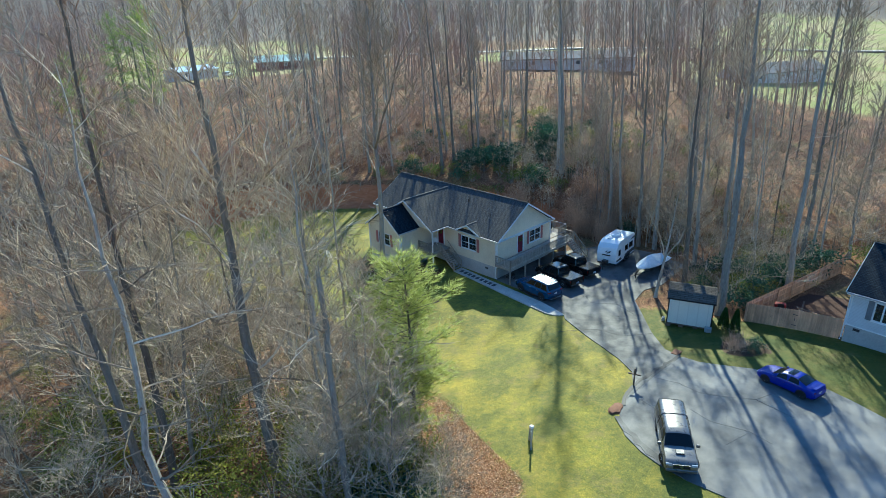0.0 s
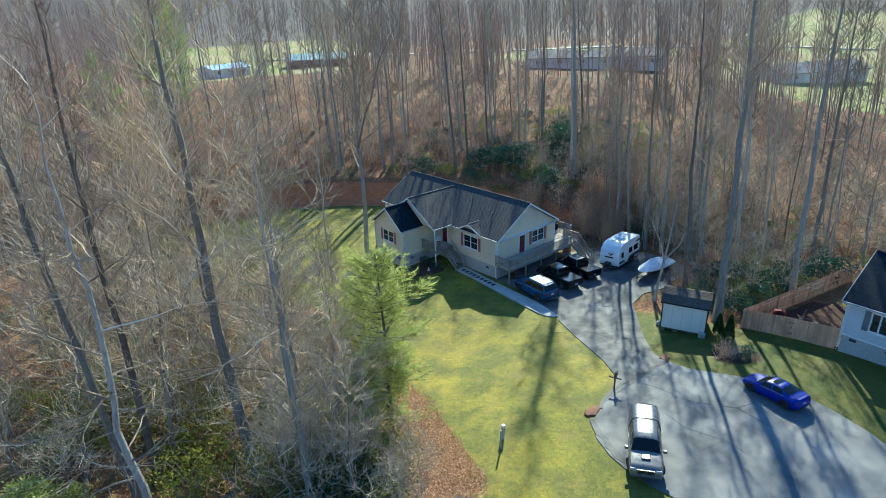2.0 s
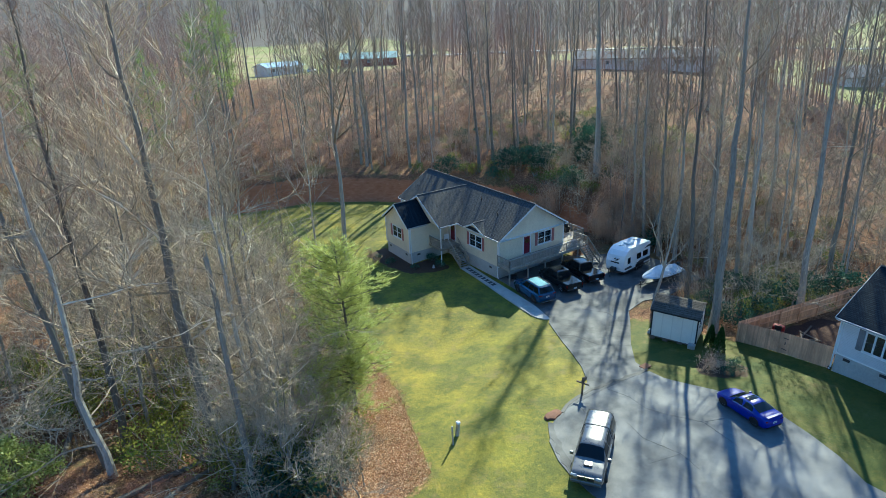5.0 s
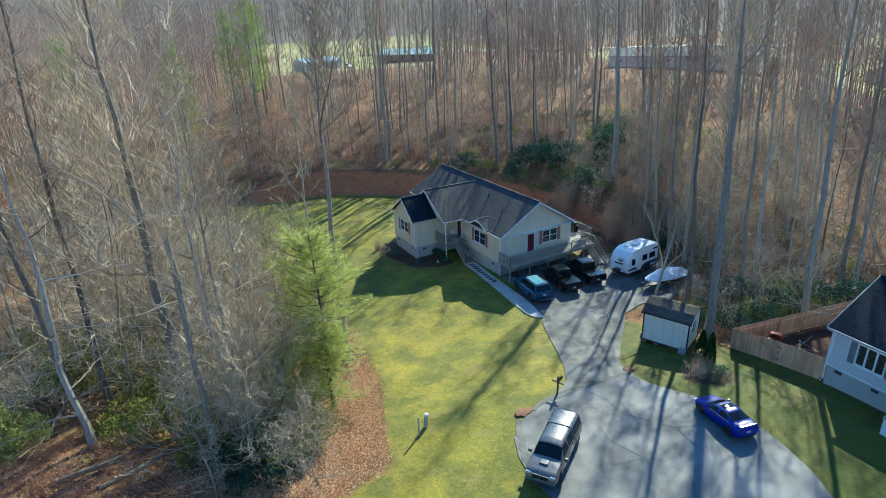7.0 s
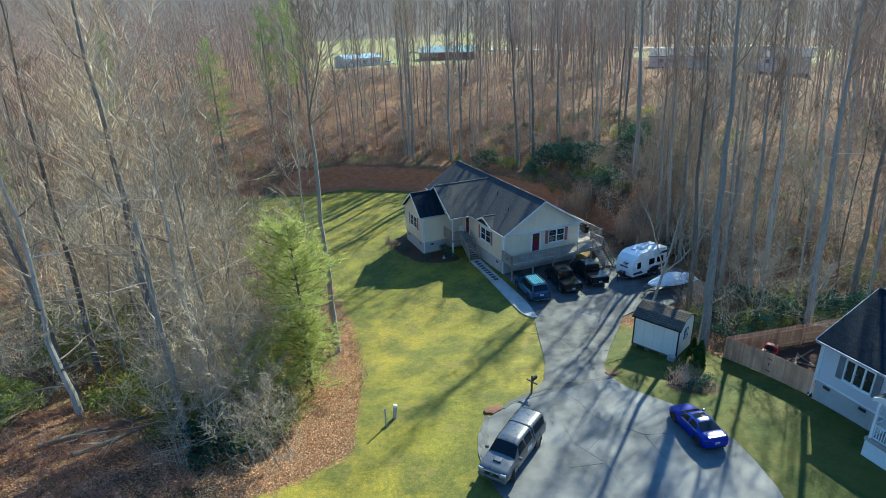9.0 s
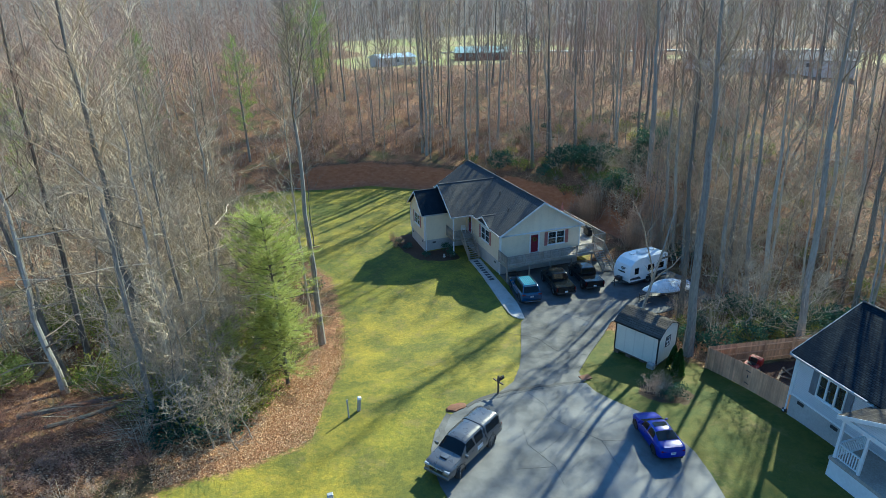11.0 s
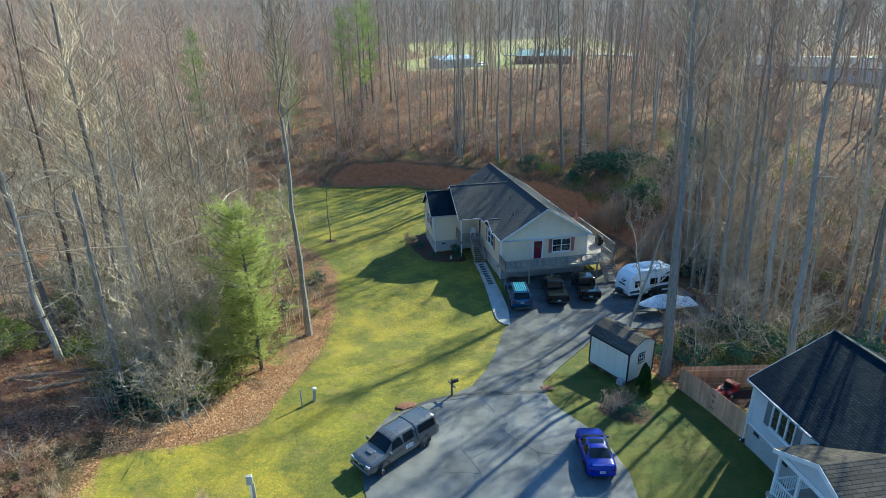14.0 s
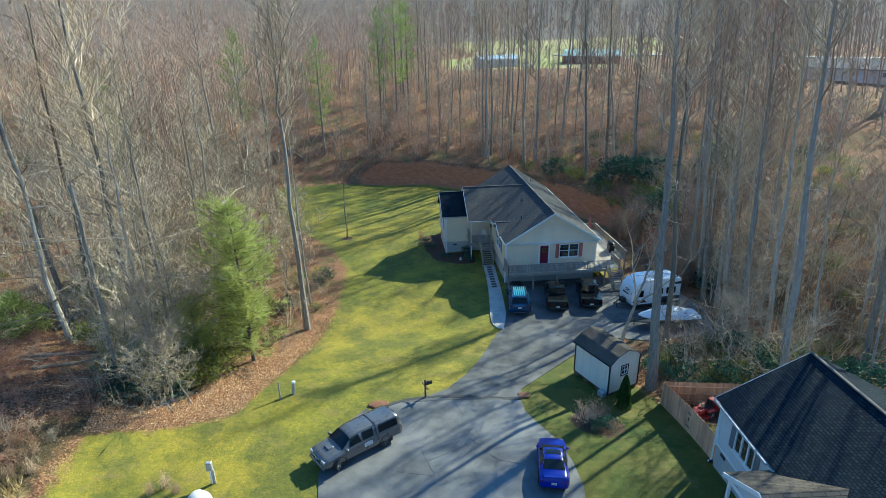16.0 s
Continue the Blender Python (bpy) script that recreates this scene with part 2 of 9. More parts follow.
    lawn_edge = zone("grass", 0.36, 0.64, weedy)
    c = n.mix(lawn_edge, c, grass)
    c = n.mix(zone("clay"), c, clay)
    c = n.mix(zone("mulch"), c, bark)
    n.colour(c)
    waxy = lawn_edge
    n.gloss(n.mix(waxy, (0.95,) * 3, (0.78,) * 3))
    n.link(n.math("ADD", 0.12, n.math("MULTIPLY", waxy, 0.1)), n.bsdf.inputs["Specular IOR Level"])
    n.link(n.mix(waxy, (1.0, 1.0, 1.0), (1.0, 0.92, 0.34)), n.bsdf.inputs["Specular Tint"])
    turf = n.math("ADD", n.math("MULTIPLY", blade, 0.4), tuft)
    litter = n.math("ADD", n.math("MULTIPLY", cell.outputs["Distance"], 0.9), blade)
    lawn = n.attr("grass")
    n.bump(n.math("ADD", n.math("MULTIPLY", turf, lawn), n.math("MULTIPLY", litter, n.math("SUBTRACT", 1.0, lawn))), 0.6, 0.05)
    return n.mat


def asphalt(name, a, b, worn):
    n = Nodes(name)
    p = n.place()
    grit = n.noise(p, 40, 4, 0.7)
    cloud = n.noise(p, 0.55, 5, 0.62)
    track = n.noise(p, 0.16, 3, 0.55)
    c = n.mix(n.ramp(cloud, [(0.36, (0, 0, 0)), (0.66, (1, 1, 1))]), a, b)
    c = n.mix(n.ramp(track, [(0.45, (0, 0, 0)), (0.7, (0.7,) * 3)]), c, worn)
    c = n.mix(1.0, c, n.ramp(grit, [(0.25, (0.72,) * 3), (0.75, (1.25,) * 3)]), "MULTIPLY")
    n.colour(c).gloss(n.ramp(cloud, [(0.3, (0.80,) * 3), (0.7, (0.66,) * 3)]), spec=0.32)
    n.bump(grit, 0.5, 0.01)
    return n.mat


M_GROUND = ground_material()
M_ROAD = asphalt("road asphalt", (0.088, 0.089, 0.092), (0.17, 0.169, 0.166), (0.285, 0.279, 0.268))
M_DRIVE = asphalt("driveway asphalt", (0.052, 0.053, 0.056), (0.13, 0.128, 0.125), (0.22, 0.213, 0.20))
M_TAR = speckled("tar seam", (0.03, 0.03, 0.032), (0.055, 0.052, 0.05), 12, 0.7)
M_CRACK = speckled("worn crack filler", (0.09, 0.088, 0.086), (0.16, 0.157, 0.152), 12, 0.8)
M_CONCRETE = speckled("concrete", (0.40, 0.375, 0.335), (0.54, 0.51, 0.46), 9, 0.85, bump=0.3)
M_SLATE = speckled("dark paver", (0.045, 0.048, 0.052), (0.085, 0.09, 0.095), 8, 0.7, vary=0.3)
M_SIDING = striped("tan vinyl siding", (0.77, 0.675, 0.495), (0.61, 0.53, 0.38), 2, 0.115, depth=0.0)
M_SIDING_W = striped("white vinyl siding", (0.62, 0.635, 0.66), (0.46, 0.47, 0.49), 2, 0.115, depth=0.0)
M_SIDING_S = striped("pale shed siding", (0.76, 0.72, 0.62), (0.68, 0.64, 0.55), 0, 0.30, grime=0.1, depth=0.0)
M_BLOCK = speckled("painted block foundation", (0.40, 0.385, 0.355), (0.50, 0.48, 0.45), 7, 0.9, big=0.2)
M_TRIM = speckled("white trim", (0.74, 0.74, 0.73), (0.84, 0.84, 0.83), 6, 0.5, bump=0.08, big=0.08)
M_ROOF = shingled("weathered shingles", ((0.062, 0.068, 0.076), (0.104, 0.103, 0.101), (0.105, 0.092, 0.078)), course=0.15, wide=0.22)
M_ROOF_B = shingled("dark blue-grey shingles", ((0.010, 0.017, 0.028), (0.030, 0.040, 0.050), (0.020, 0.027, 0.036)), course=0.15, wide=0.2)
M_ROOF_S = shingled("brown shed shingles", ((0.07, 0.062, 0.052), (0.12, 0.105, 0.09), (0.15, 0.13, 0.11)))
M_CAP = speckled("ridge cap shingles", (0.10, 0.095, 0.09), (0.17, 0.155, 0.14), 10, 0.9)
# One timber in two tones: boards brightened as sunlit, rails darkened as shaded.
M_DECK_LIT = speckled("weathered deck timber, sunlit tone", (0.32, 0.28, 0.235), (0.48, 0.43, 0.37), 12, 0.85, vary=0.25, stretch=(1, 1, 0.3))
M_RAIL_SHADE = speckled("weathered railing timber, shaded tone", (0.26, 0.225, 0.18), (0.42, 0.37, 0.30), 12, 0.85, vary=0.2, stretch=(1, 1, 0.3))
M_CEDAR = speckled("cedar fence board", (0.56, 0.31, 0.165), (0.74, 0.455, 0.265), 10, 0.85, vary=0.28, stretch=(1, 1, 0.12))
M_SHUTTER = speckled("faded brick-red shutter", (0.34, 0.125, 0.105), (0.42, 0.17, 0.15), 8, 0.6)
M_DOOR = speckled("deep red door paint", (0.15, 0.008, 0.025), (0.20, 0.012, 0.034), 6, 0.45)
M_GLASS = glassy("window glass", (0.10, 0.13, 0.15))
M_CARGLASS = glassy("tinted car glass", (0.012, 0.016, 0.02), 0.03, 0.25)
M_GUTTER = speckled("weathered white gutter", (0.36, 0.37, 0.39), (0.46, 0.47, 0.49), 6, 0.6, bump=0.08)
M_CURTAIN = speckled("pale curtain", (0.50, 0.50, 0.49), (0.64, 0.64, 0.62), 5, 0.9)
# Near-black rooms: the gloom indoors is put into this colour.
M_ROOMDARK = speckled("room surface, shade in the colour", (0.07, 0.065, 0.06), (0.10, 0.095, 0.09), 3, 0.9)
M_VENT = speckled("black vent", (0.02, 0.02, 0.022), (0.04, 0.04, 0.042), 9, 0.6)
M_RUBBER = speckled("tyre rubber", (0.018, 0.018, 0.019), (0.035, 0.034, 0.033), 15, 0.8)
M_RIM = speckled("alloy rim", (0.42, 0.42, 0.43), (0.55, 0.55, 0.56), 20, 0.35, metal=0.8, bump=0.05)
M_CHROME = speckled("bright metal", (0.62, 0.62, 0.63), (0.72, 0.72, 0.73), 20, 0.2, metal=1.0, bump=0.02)
M_BLACKPLASTIC = speckled("black plastic trim", (0.012, 0.012, 0.013), (0.026, 0.026, 0.026), 20, 0.5, spec=0.3)
M_BLUE = paint("bright blue car paint", (0.0, 0.009, 0.26), 0.3, 0.0, 0.0, 0.04)
M_TEAL = paint("slate blue car paint", (0.006, 0.045, 0.12), 0.16, 0.5, 0.1, 0.06)
# Blue-green here is the sky's reflection put into the panel's colour.
M_PANROOF_SKY = paint("roof panel with sky tint in its paint", (0.10, 0.32, 0.40), 0.25, 0.6, 0.2)
M_SILVER = paint("grey truck paint", (0.15, 0.145, 0.14), 0.24, 0.6, 0.5)
M_BLACK = paint("black truck paint", (0.005, 0.006, 0.007), 0.07, 0.0, 0.0, 0.03)
M_CHARCOAL = paint("charcoal truck paint", (0.008, 0.010, 0.010), 0.07, 0.0, 0.0, 0.03)
M_WHITE = speckled("white gelcoat", (0.74, 0.755, 0.77), (0.82, 0.83, 0.84), 4, 0.28, coat=0.4, bump=0.03, big=0.08)
M_CAMPERBAND = speckled("dark camper graphic", (0.025, 0.028, 0.036), (0.05, 0.053, 0.062), 5, 0.4)
M_TARP = speckled("silver boat cover", (0.62, 0.66, 0.70), (0.82, 0.85, 0.88), 3, 0.4, bump=0.8, dist=0.06, big=0.2)
M_REDLAMP = speckled("red lamp lens", (0.09, 0.004, 0.004), (0.13, 0.006, 0.005), 10, 0.2)
M_CLEARLAMP = speckled("clear lamp lens", (0.34, 0.36, 0.38), (0.48, 0.50, 0.52), 10, 0.12)
M_PLATE = speckled("pale plate", (0.66, 0.67, 0.69), (0.76, 0.77, 0.78), 20, 0.5)
M_GREYBAR = speckled("grey mark", (0.16, 0.17, 0.19), (0.22, 0.23, 0.25), 10, 0.6)
M_REDPAINT = speckled("red mower paint", (0.20, 0.008, 0.008), (0.28, 0.014, 0.012), 8, 0.65)
M_DARKMETAL = speckled("dark metal", (0.03, 0.03, 0.03), (0.07, 0.065, 0.06), 10, 0.5, metal=0.4)
M_GALV = speckled("galvanised grey", (0.38, 0.39, 0.40), (0.52, 0.53, 0.54), 10, 0.5, metal=0.3)
M_POST = speckled("brown timber post", (0.10, 0.07, 0.05), (0.19, 0.14, 0.10), 10, 0.85)
M_STONE = speckled("pale stone", (0.50, 0.49, 0.47), (0.66, 0.65, 0.62), 6, 0.85)
M_RUST = speckled("rusty soil cover", (0.13, 0.055, 0.03), (0.22, 0.10, 0.05), 9, 0.85)
M_BARK = barky("grey bark", (0.165, 0.150, 0.125), (0.40, 0.37, 0.315))
M_BARK_D = barky("brown bark", (0.13, 0.115, 0.095), (0.31, 0.275, 0.23))
M_BARK_P = barky("pale bark", (0.21, 0.198, 0.175), (0.47, 0.44, 0.385))
M_TWIG = barky("twigs", (0.30, 0.23, 0.15), (0.63, 0.52, 0.36), True)
M_TWIG_R = barky("reddish twigs", (0.31, 0.20, 0.145), (0.56, 0.40, 0.295), True)
M_LIMB = limby("pale limbs", (0.18, 0.145, 0.10), (0.55, 0.46, 0.33), (0.93, 0.84, 0.66))
M_TWIG_RED = barky("red-brown stems", (0.27, 0.125, 0.078), (0.50, 0.27, 0.165), True)
M_TWIG_T = barky("tan stems", (0.44, 0.28, 0.16), (0.66, 0.46, 0.30), True)
M_PINE = leafy("soft green needles", (0.28, 0.32, 0.07), (0.48, 0.53, 0.15), (0.68, 0.71, 0.31), 0.58)
M_PINE_D = leafy("far pine needles", (0.15, 0.21, 0.045), (0.31, 0.40, 0.10), (0.50, 0.57, 0.18), 0.5)
M_OLIVE = leafy("olive green leaves", (0.11, 0.13, 0.02), (0.26, 0.28, 0.05), (0.42, 0.42, 0.10), 0.5)
M_LAUREL = leafy("dark evergreen leaves", (0.016, 0.060, 0.040), (0.045, 0.115, 0.075), (0.08, 0.16, 0.09), 0.2, 0.7)
M_BRIGHTLEAF = leafy("yellow-green leaves", (0.055, 0.10, 0.012), (0.13, 0.19, 0.025), (0.22, 0.27, 0.05), 0.35)
M_ARBOR = leafy("arborvitae green", (0.03, 0.07, 0.012), (0.08, 0.15, 0.03), None, 0.25)
M_LEAFLITTER = leafy("fallen leaves", (0.34, 0.16, 0.07), (0.72, 0.43, 0.22), (0.95, 0.76, 0.50), 0.15, 0.7)
M_STRAW = leafy("dry straw", (0.30, 0.21, 0.09), (0.52, 0.39, 0.18), (0.64, 0.51, 0.28), 0.25, 0.8)
M_GREENROOF = speckled("pale green metal roof", (0.46, 0.58, 0.46), (0.58, 0.70, 0.57), 2, 0.35, metal=0.1)
M_BLUEROOF = speckled("pale metal roof", (0.58, 0.70, 0.76), (0.68, 0.78, 0.84), 2, 0.3, metal=0.2)
M_GREYROOF = speckled("grey far roof", (0.22, 0.205, 0.19), (0.30, 0.28, 0.26), 2, 0.95, spec=0.1)
M_FARBRICK = speckled("far brick wall", (0.24, 0.10, 0.07), (0.32, 0.16, 0.12), 3, 0.9)
M_FARWALL = speckled("far pale wall", (0.66, 0.64, 0.61), (0.76, 0.74, 0.71), 2, 0.85)

# ---------------------------------------------------------------- mesh helpers
class Geo:
    """Gathers vertices and faces of one mesh."""

    def __init__(self):
        self.v, self.f = [], []

    def add(self, verts, faces):
        n = len(self.v)
        self.v.extend(tuple(p) for p in verts)
        self.f.extend(tuple(i + n for i in face) for face in faces)
        return self

    def box(self, x0, x1, y0, y1, z0, z1, m=None, cut=0.0):
        """A box between two corners; cut: bevelled upright and level edges."""
        if cut > 0:
            c = min(cut, (x1 - x0) / 2.1, (y1 - y0) / 2.1, (z1 - z0) / 2.1)
            rings = []
            for z, k in ((z0, c), (z0 + c, 0), (z1 - c, 0), (z1, c)):
                a0, a1, b0, b1, d = x0 + k, x1 - k, y0 + k, y1 - k, c
                rings.append([(a0 + d, b0, z), (a1 - d, b0, z), (a1, b0 + d, z), (a1, b1 - d, z), (a1 - d, b1, z), (a0 + d, b1, z), (a0, b1 - d, z), (a0, b0 + d, z)])
            return self.loft(rings, m)
        p = [(x, y, z) for z in (z0, z1) for x, y in ((x0, y0), (x1, y0), (x1, y1), (x0, y1))]
        if m is not None:
            p = [m @ Vector(q) for q in p]
        return self.add(p, [(3, 2, 1, 0), (4, 5, 6, 7), (0, 1, 5, 4), (1, 2, 6, 5), (2, 3, 7, 6), (3, 0, 4, 7)])

    def loft(self, rings, m=None, caps=True):
        n = len(rings[0])
        p = [q for r in rings for q in r]
        if m is not None:
            p = [m @ Vector(q) for q in p]
        f = []
        for k in range(len(rings) - 1):
            for i in range(n):
                j = (i + 1) % n
                f.append((k * n + i, k * n + j, (k + 1) * n + j, (k + 1) * n + i))
        if caps:
            f.append(tuple(range(n - 1, -1, -1)))
            f.append(tuple((len(rings) - 1) * n + i for i in range(n)))
        return self.add(p, f)

    def tube(self, points, radii, sides=6, caps=True, squash=1.0):
        pts = [Vector(p) for p in points]
        rings = []
        side = None
        for i, p in enumerate(pts):
            way = (pts[min(i + 1, len(pts) - 1)] - pts[max(i - 1, 0)]).normalized()
            if side is None:
                side = way.cross(Vector((0.3, 0.1, 1)) if abs(way.z) < 0.9 else Vector((1, 0.2, 0))).normalized()
            side = (side - way * side.dot(way)).normalized()
            up = way.cross(side)
            r = radii[i]
            rings.append([p + (side * math.cos(2 * math.pi * k / sides) + up * math.sin(2 * math.pi * k / sides) * squash) * r for k in range(sides)])
        return self.loft(rings, None, caps)

    def spike(self, a, b, r):
        """A three-sided twig from a to a point at b."""
        a, b = Vector(a), Vector(b)
        w = b - a
        s = w.orthogonal().normalized() * r
        u = w.normalized().cross(s)
        n = len(self.v)
        self.v.extend((tuple(a + s), tuple(a - s * 0.5 + u * 0.87), tuple(a - s * 0.5 - u * 0.87), tuple(b)))
        self.f.extend(((n, n + 1, n + 3), (n + 1, n + 2, n + 3), (n + 2, n, n + 3)))

    def prism(self, poly, lo, hi, axis=2, m=None):
        """A polygon in the plane across axis, pushed from lo to hi along it."""
        def at(p, h):
            return {0: (h, p[0], p[1]), 1: (p[0], h, p[1]), 2: (p[0], p[1], h)}[axis]
        ring = [[at(p, h) for p in poly] for h in (lo, hi)]
        return self.loft(ring, m)

    def mesh(self, name):
        me = bpy.data.meshes.new(name)
        me.from_pydata(self.v, [], self.f)
        me.validate()
        bm = bmesh.new()
        bm.from_mesh(me)
        bmesh.ops.remove_doubles(bm, verts=bm.verts, dist=1e-5)
        bmesh.ops.recalc_face_normals(bm, faces=bm.faces)
        bm.to_mesh(me)
        bm.free()
        return me


def raw_mesh(geo, name):
    """As mesh(), for big meshes of thin things whose faces already look outward."""
    me = bpy.data.meshes.new(name)
    me.from_pydata(geo.v, [], geo.f)
    return me


def smooth(me, angle=35):
    me.polygons.foreach_set("use_smooth", [True] * len(me.polygons))
    me.set_sharp_from_angle(angle=radians(angle))
    return me


def part(name, geo, mat, parent=None, label="", m=None, soft=False):
    """Links a Geo (or a ready mesh) as one mesh object under a thing or a part."""
    me = geo if isinstance(geo, bpy.types.Mesh) else geo.mesh(name)
    if soft and not isinstance(geo, bpy.types.Mesh):
        smooth(me)
    if mat is not None and not me.materials:
        me.materials.append(mat)
    ob = new(name, me)
    if m is not None:
        ob.matrix_local = m
    if parent is not None:
        ob.parent = parent
    if label:
        ob["label"] = label
    return ob


def thing(name, label, category, m=None, group="", kind=""):
    """An empty at the base of a thing, to which its parts belong."""
    ob = new(name)
    ob.empty_display_size = 0.2
    if m is not None:
        ob.matrix_local = m
    return tagged(ob, label, category, group, kind)


def flat_uv(me, along, up):
    """UVs in metres along two directions, for shingles."""
    uv = me.uv_layers.new(name="UVMap")
    a, u = Vector(along), Vector(up)
    for loop in me.loops:
        co = me.vertices[loop.vertex_index].co
        uv.data[loop.index].uv = (co.dot(a), co.dot(u))
    return me


def roof_slab(corners, thick, name="roof_slope"):
    """A sloping slab from its four (or three) upper corners, eave first and second, with shingle coordinates."""
    c = [Vector(p) for p in corners]
    nrm = (c[1] - c[0]).cross(c[2] - c[0]).normalized()
    if nrm.z < 0:
        nrm = -nrm
    g = Geo()
    n = len(c)
    g.add([p for p in c] + [p - nrm * thick for p in c],
          [tuple(range(n)), tuple(range(2 * n - 1, n - 1, -1))] + [(i, (i + 1) % n, n + (i + 1) % n, n + i) for i in range(n)])
    me = g.mesh(name)
    along = (c[1] - c[0]).normalized()
    return flat_uv(me, along, nrm.cross(along) if nrm.cross(along).z > 0 else along.cross(nrm))


def wall_slab(u0, u1, z0, z1, holes, at, thick, axis):
    """A wall across axis (0: it stands at x = at, 1: at y = at) from u0 to u1, with holes (u0, u1, z0, z1) right through it."""
    us = sorted({u0, u1, *[h[0] for h in holes], *[h[1] for h in holes]})
    zs = sorted({z0, z1, *[h[2] for h in holes], *[h[3] for h in holes]})
    g = Geo()
    for a, b in zip(us, us[1:]):
        for c, d in zip(zs, zs[1:]):
            mu, mz = (a + b) / 2, (c + d) / 2
            if any(h[0] < mu < h[1] and h[2] < mz < h[3] for h in holes):
                continue
            if axis == 0:
                g.box(min(at, at + thick), max(at, at + thick), a, b, c, d)
            else:
                g.box(a, b, min(at, at + thick), max(at, at + thick), c, d)
    return g


def inside(poly, x, y):
    """Which of the points lie in a polygon (arrays)."""
    x, y = np.asarray(x, float), np.asarray(y, float)
    res = np.zeros(x.shape, bool)
    n = len(poly)
    for i in range(n):
        (x0, y0), (x1, y1) = poly[i], poly[(i + 1) % n]
        if y0 == y1:
            continue
        hit = ((y0 > y) != (y1 > y)) & (x < (x1 - x0) * (y - y0) / (y1 - y0) + x0)
        res ^= hit
    return res


def line_distance(line, x, y, closed=False):
    """Distance to a polyline and the side of its nearest stretch (positive on the left)."""
    x, y = np.asarray(x, float), np.asarray(y, float)
    best, side, share = np.full(x.shape, 1e9), np.zeros(x.shape), np.zeros(x.shape)
    n = len(line)
    for i in range(n if closed else n - 1):
        (x0, y0), (x1, y1) = line[i], line[(i + 1) % n]
        dx, dy = x1 - x0, y1 - y0
        t = np.clip(((x - x0) * dx + (y - y0) * dy) / (dx * dx + dy * dy), 0, 1)
        d = np.hypot(x - x0 - t * dx, y - y0 - t * dy)
        s = np.sign(dx * (y - y0) - dy * (x - x0))
        near = d < best
        best, side, share = np.where(near, d, best), np.where(near, s, side), np.where(near, i + t, share)
    return best, side, share


def ease(t):
    t = np.clip(t, 0, 1)
    return t * t * (3 - 2 * t)


def drape(poly, step, lift, thick=0.12):
    """A sheet over the ground within a polygon: its own surface above the ground, with an edge down into it."""
    from mathutils import geometry
    edge = []
    for i, (x0, y0) in enumerate(poly):
        x1, y1 = poly[(i + 1) % len(poly)]
        n = max(1, int(math.hypot(x1 - x0, y1 - y0) / step))
        edge += [(x0 + (x1 - x0) * k / n, y0 + (y1 - y0) * k / n) for k in range(n)]
    xs, ys = [p[0] for p in poly], [p[1] for p in poly]
    gx, gy = np.meshgrid(np.arange(min(xs), max(xs), step), np.arange(min(ys), max(ys), step))
    gx, gy = gx.ravel(), gy.ravel()
    d = line_distance(poly, gx, gy, True)[0]
    ok = inside(poly, gx, gy) & (d > step * 0.4)
    pts = [Vector(p) for p in edge] + [Vector((a, b)) for a, b in zip(gx[ok], gy[ok])]
    n = len(edge)
    vs, _, fs, *_ = geometry.delaunay_2d_cdt(pts, [(i, (i + 1) % n) for i in range(n)], [tuple(range(n))], 1, 1e-4)
    z = height(np.array([p[0] for p in vs]), np.array([p[1] for p in vs])) + lift
    g = Geo()
    g.add([(p[0], p[1], h) for p, h in zip(vs, z)], fs)
    top = len(vs)
    ring = [(p[0], p[1]) for p in edge]
    zz = height(np.array([p[0] for p in ring]), np.array([p[1] for p in ring])) + lift
    g.add([(p[0], p[1], h) for p, h in zip(ring, zz)] + [(p[0], p[1], h - thick) for p, h in zip(ring, zz)],
          [(i, (i + 1) % n, n + (i + 1) % n, n + i) for i in range(n)])
    return g


# ---------------------------------------------------------------- the lie of the land
FOOT = [(-120, 75), (-60, 56), (-36, 49), (-22, 48), (-14, 46.5), (-5, 44), (4, 37), (9, 31.5), (15, 25), (19, 17), (20, 8), (20.5, 0), (21.5, -8), (25, -20), (31, -40), (36, -70), (40, -140)]


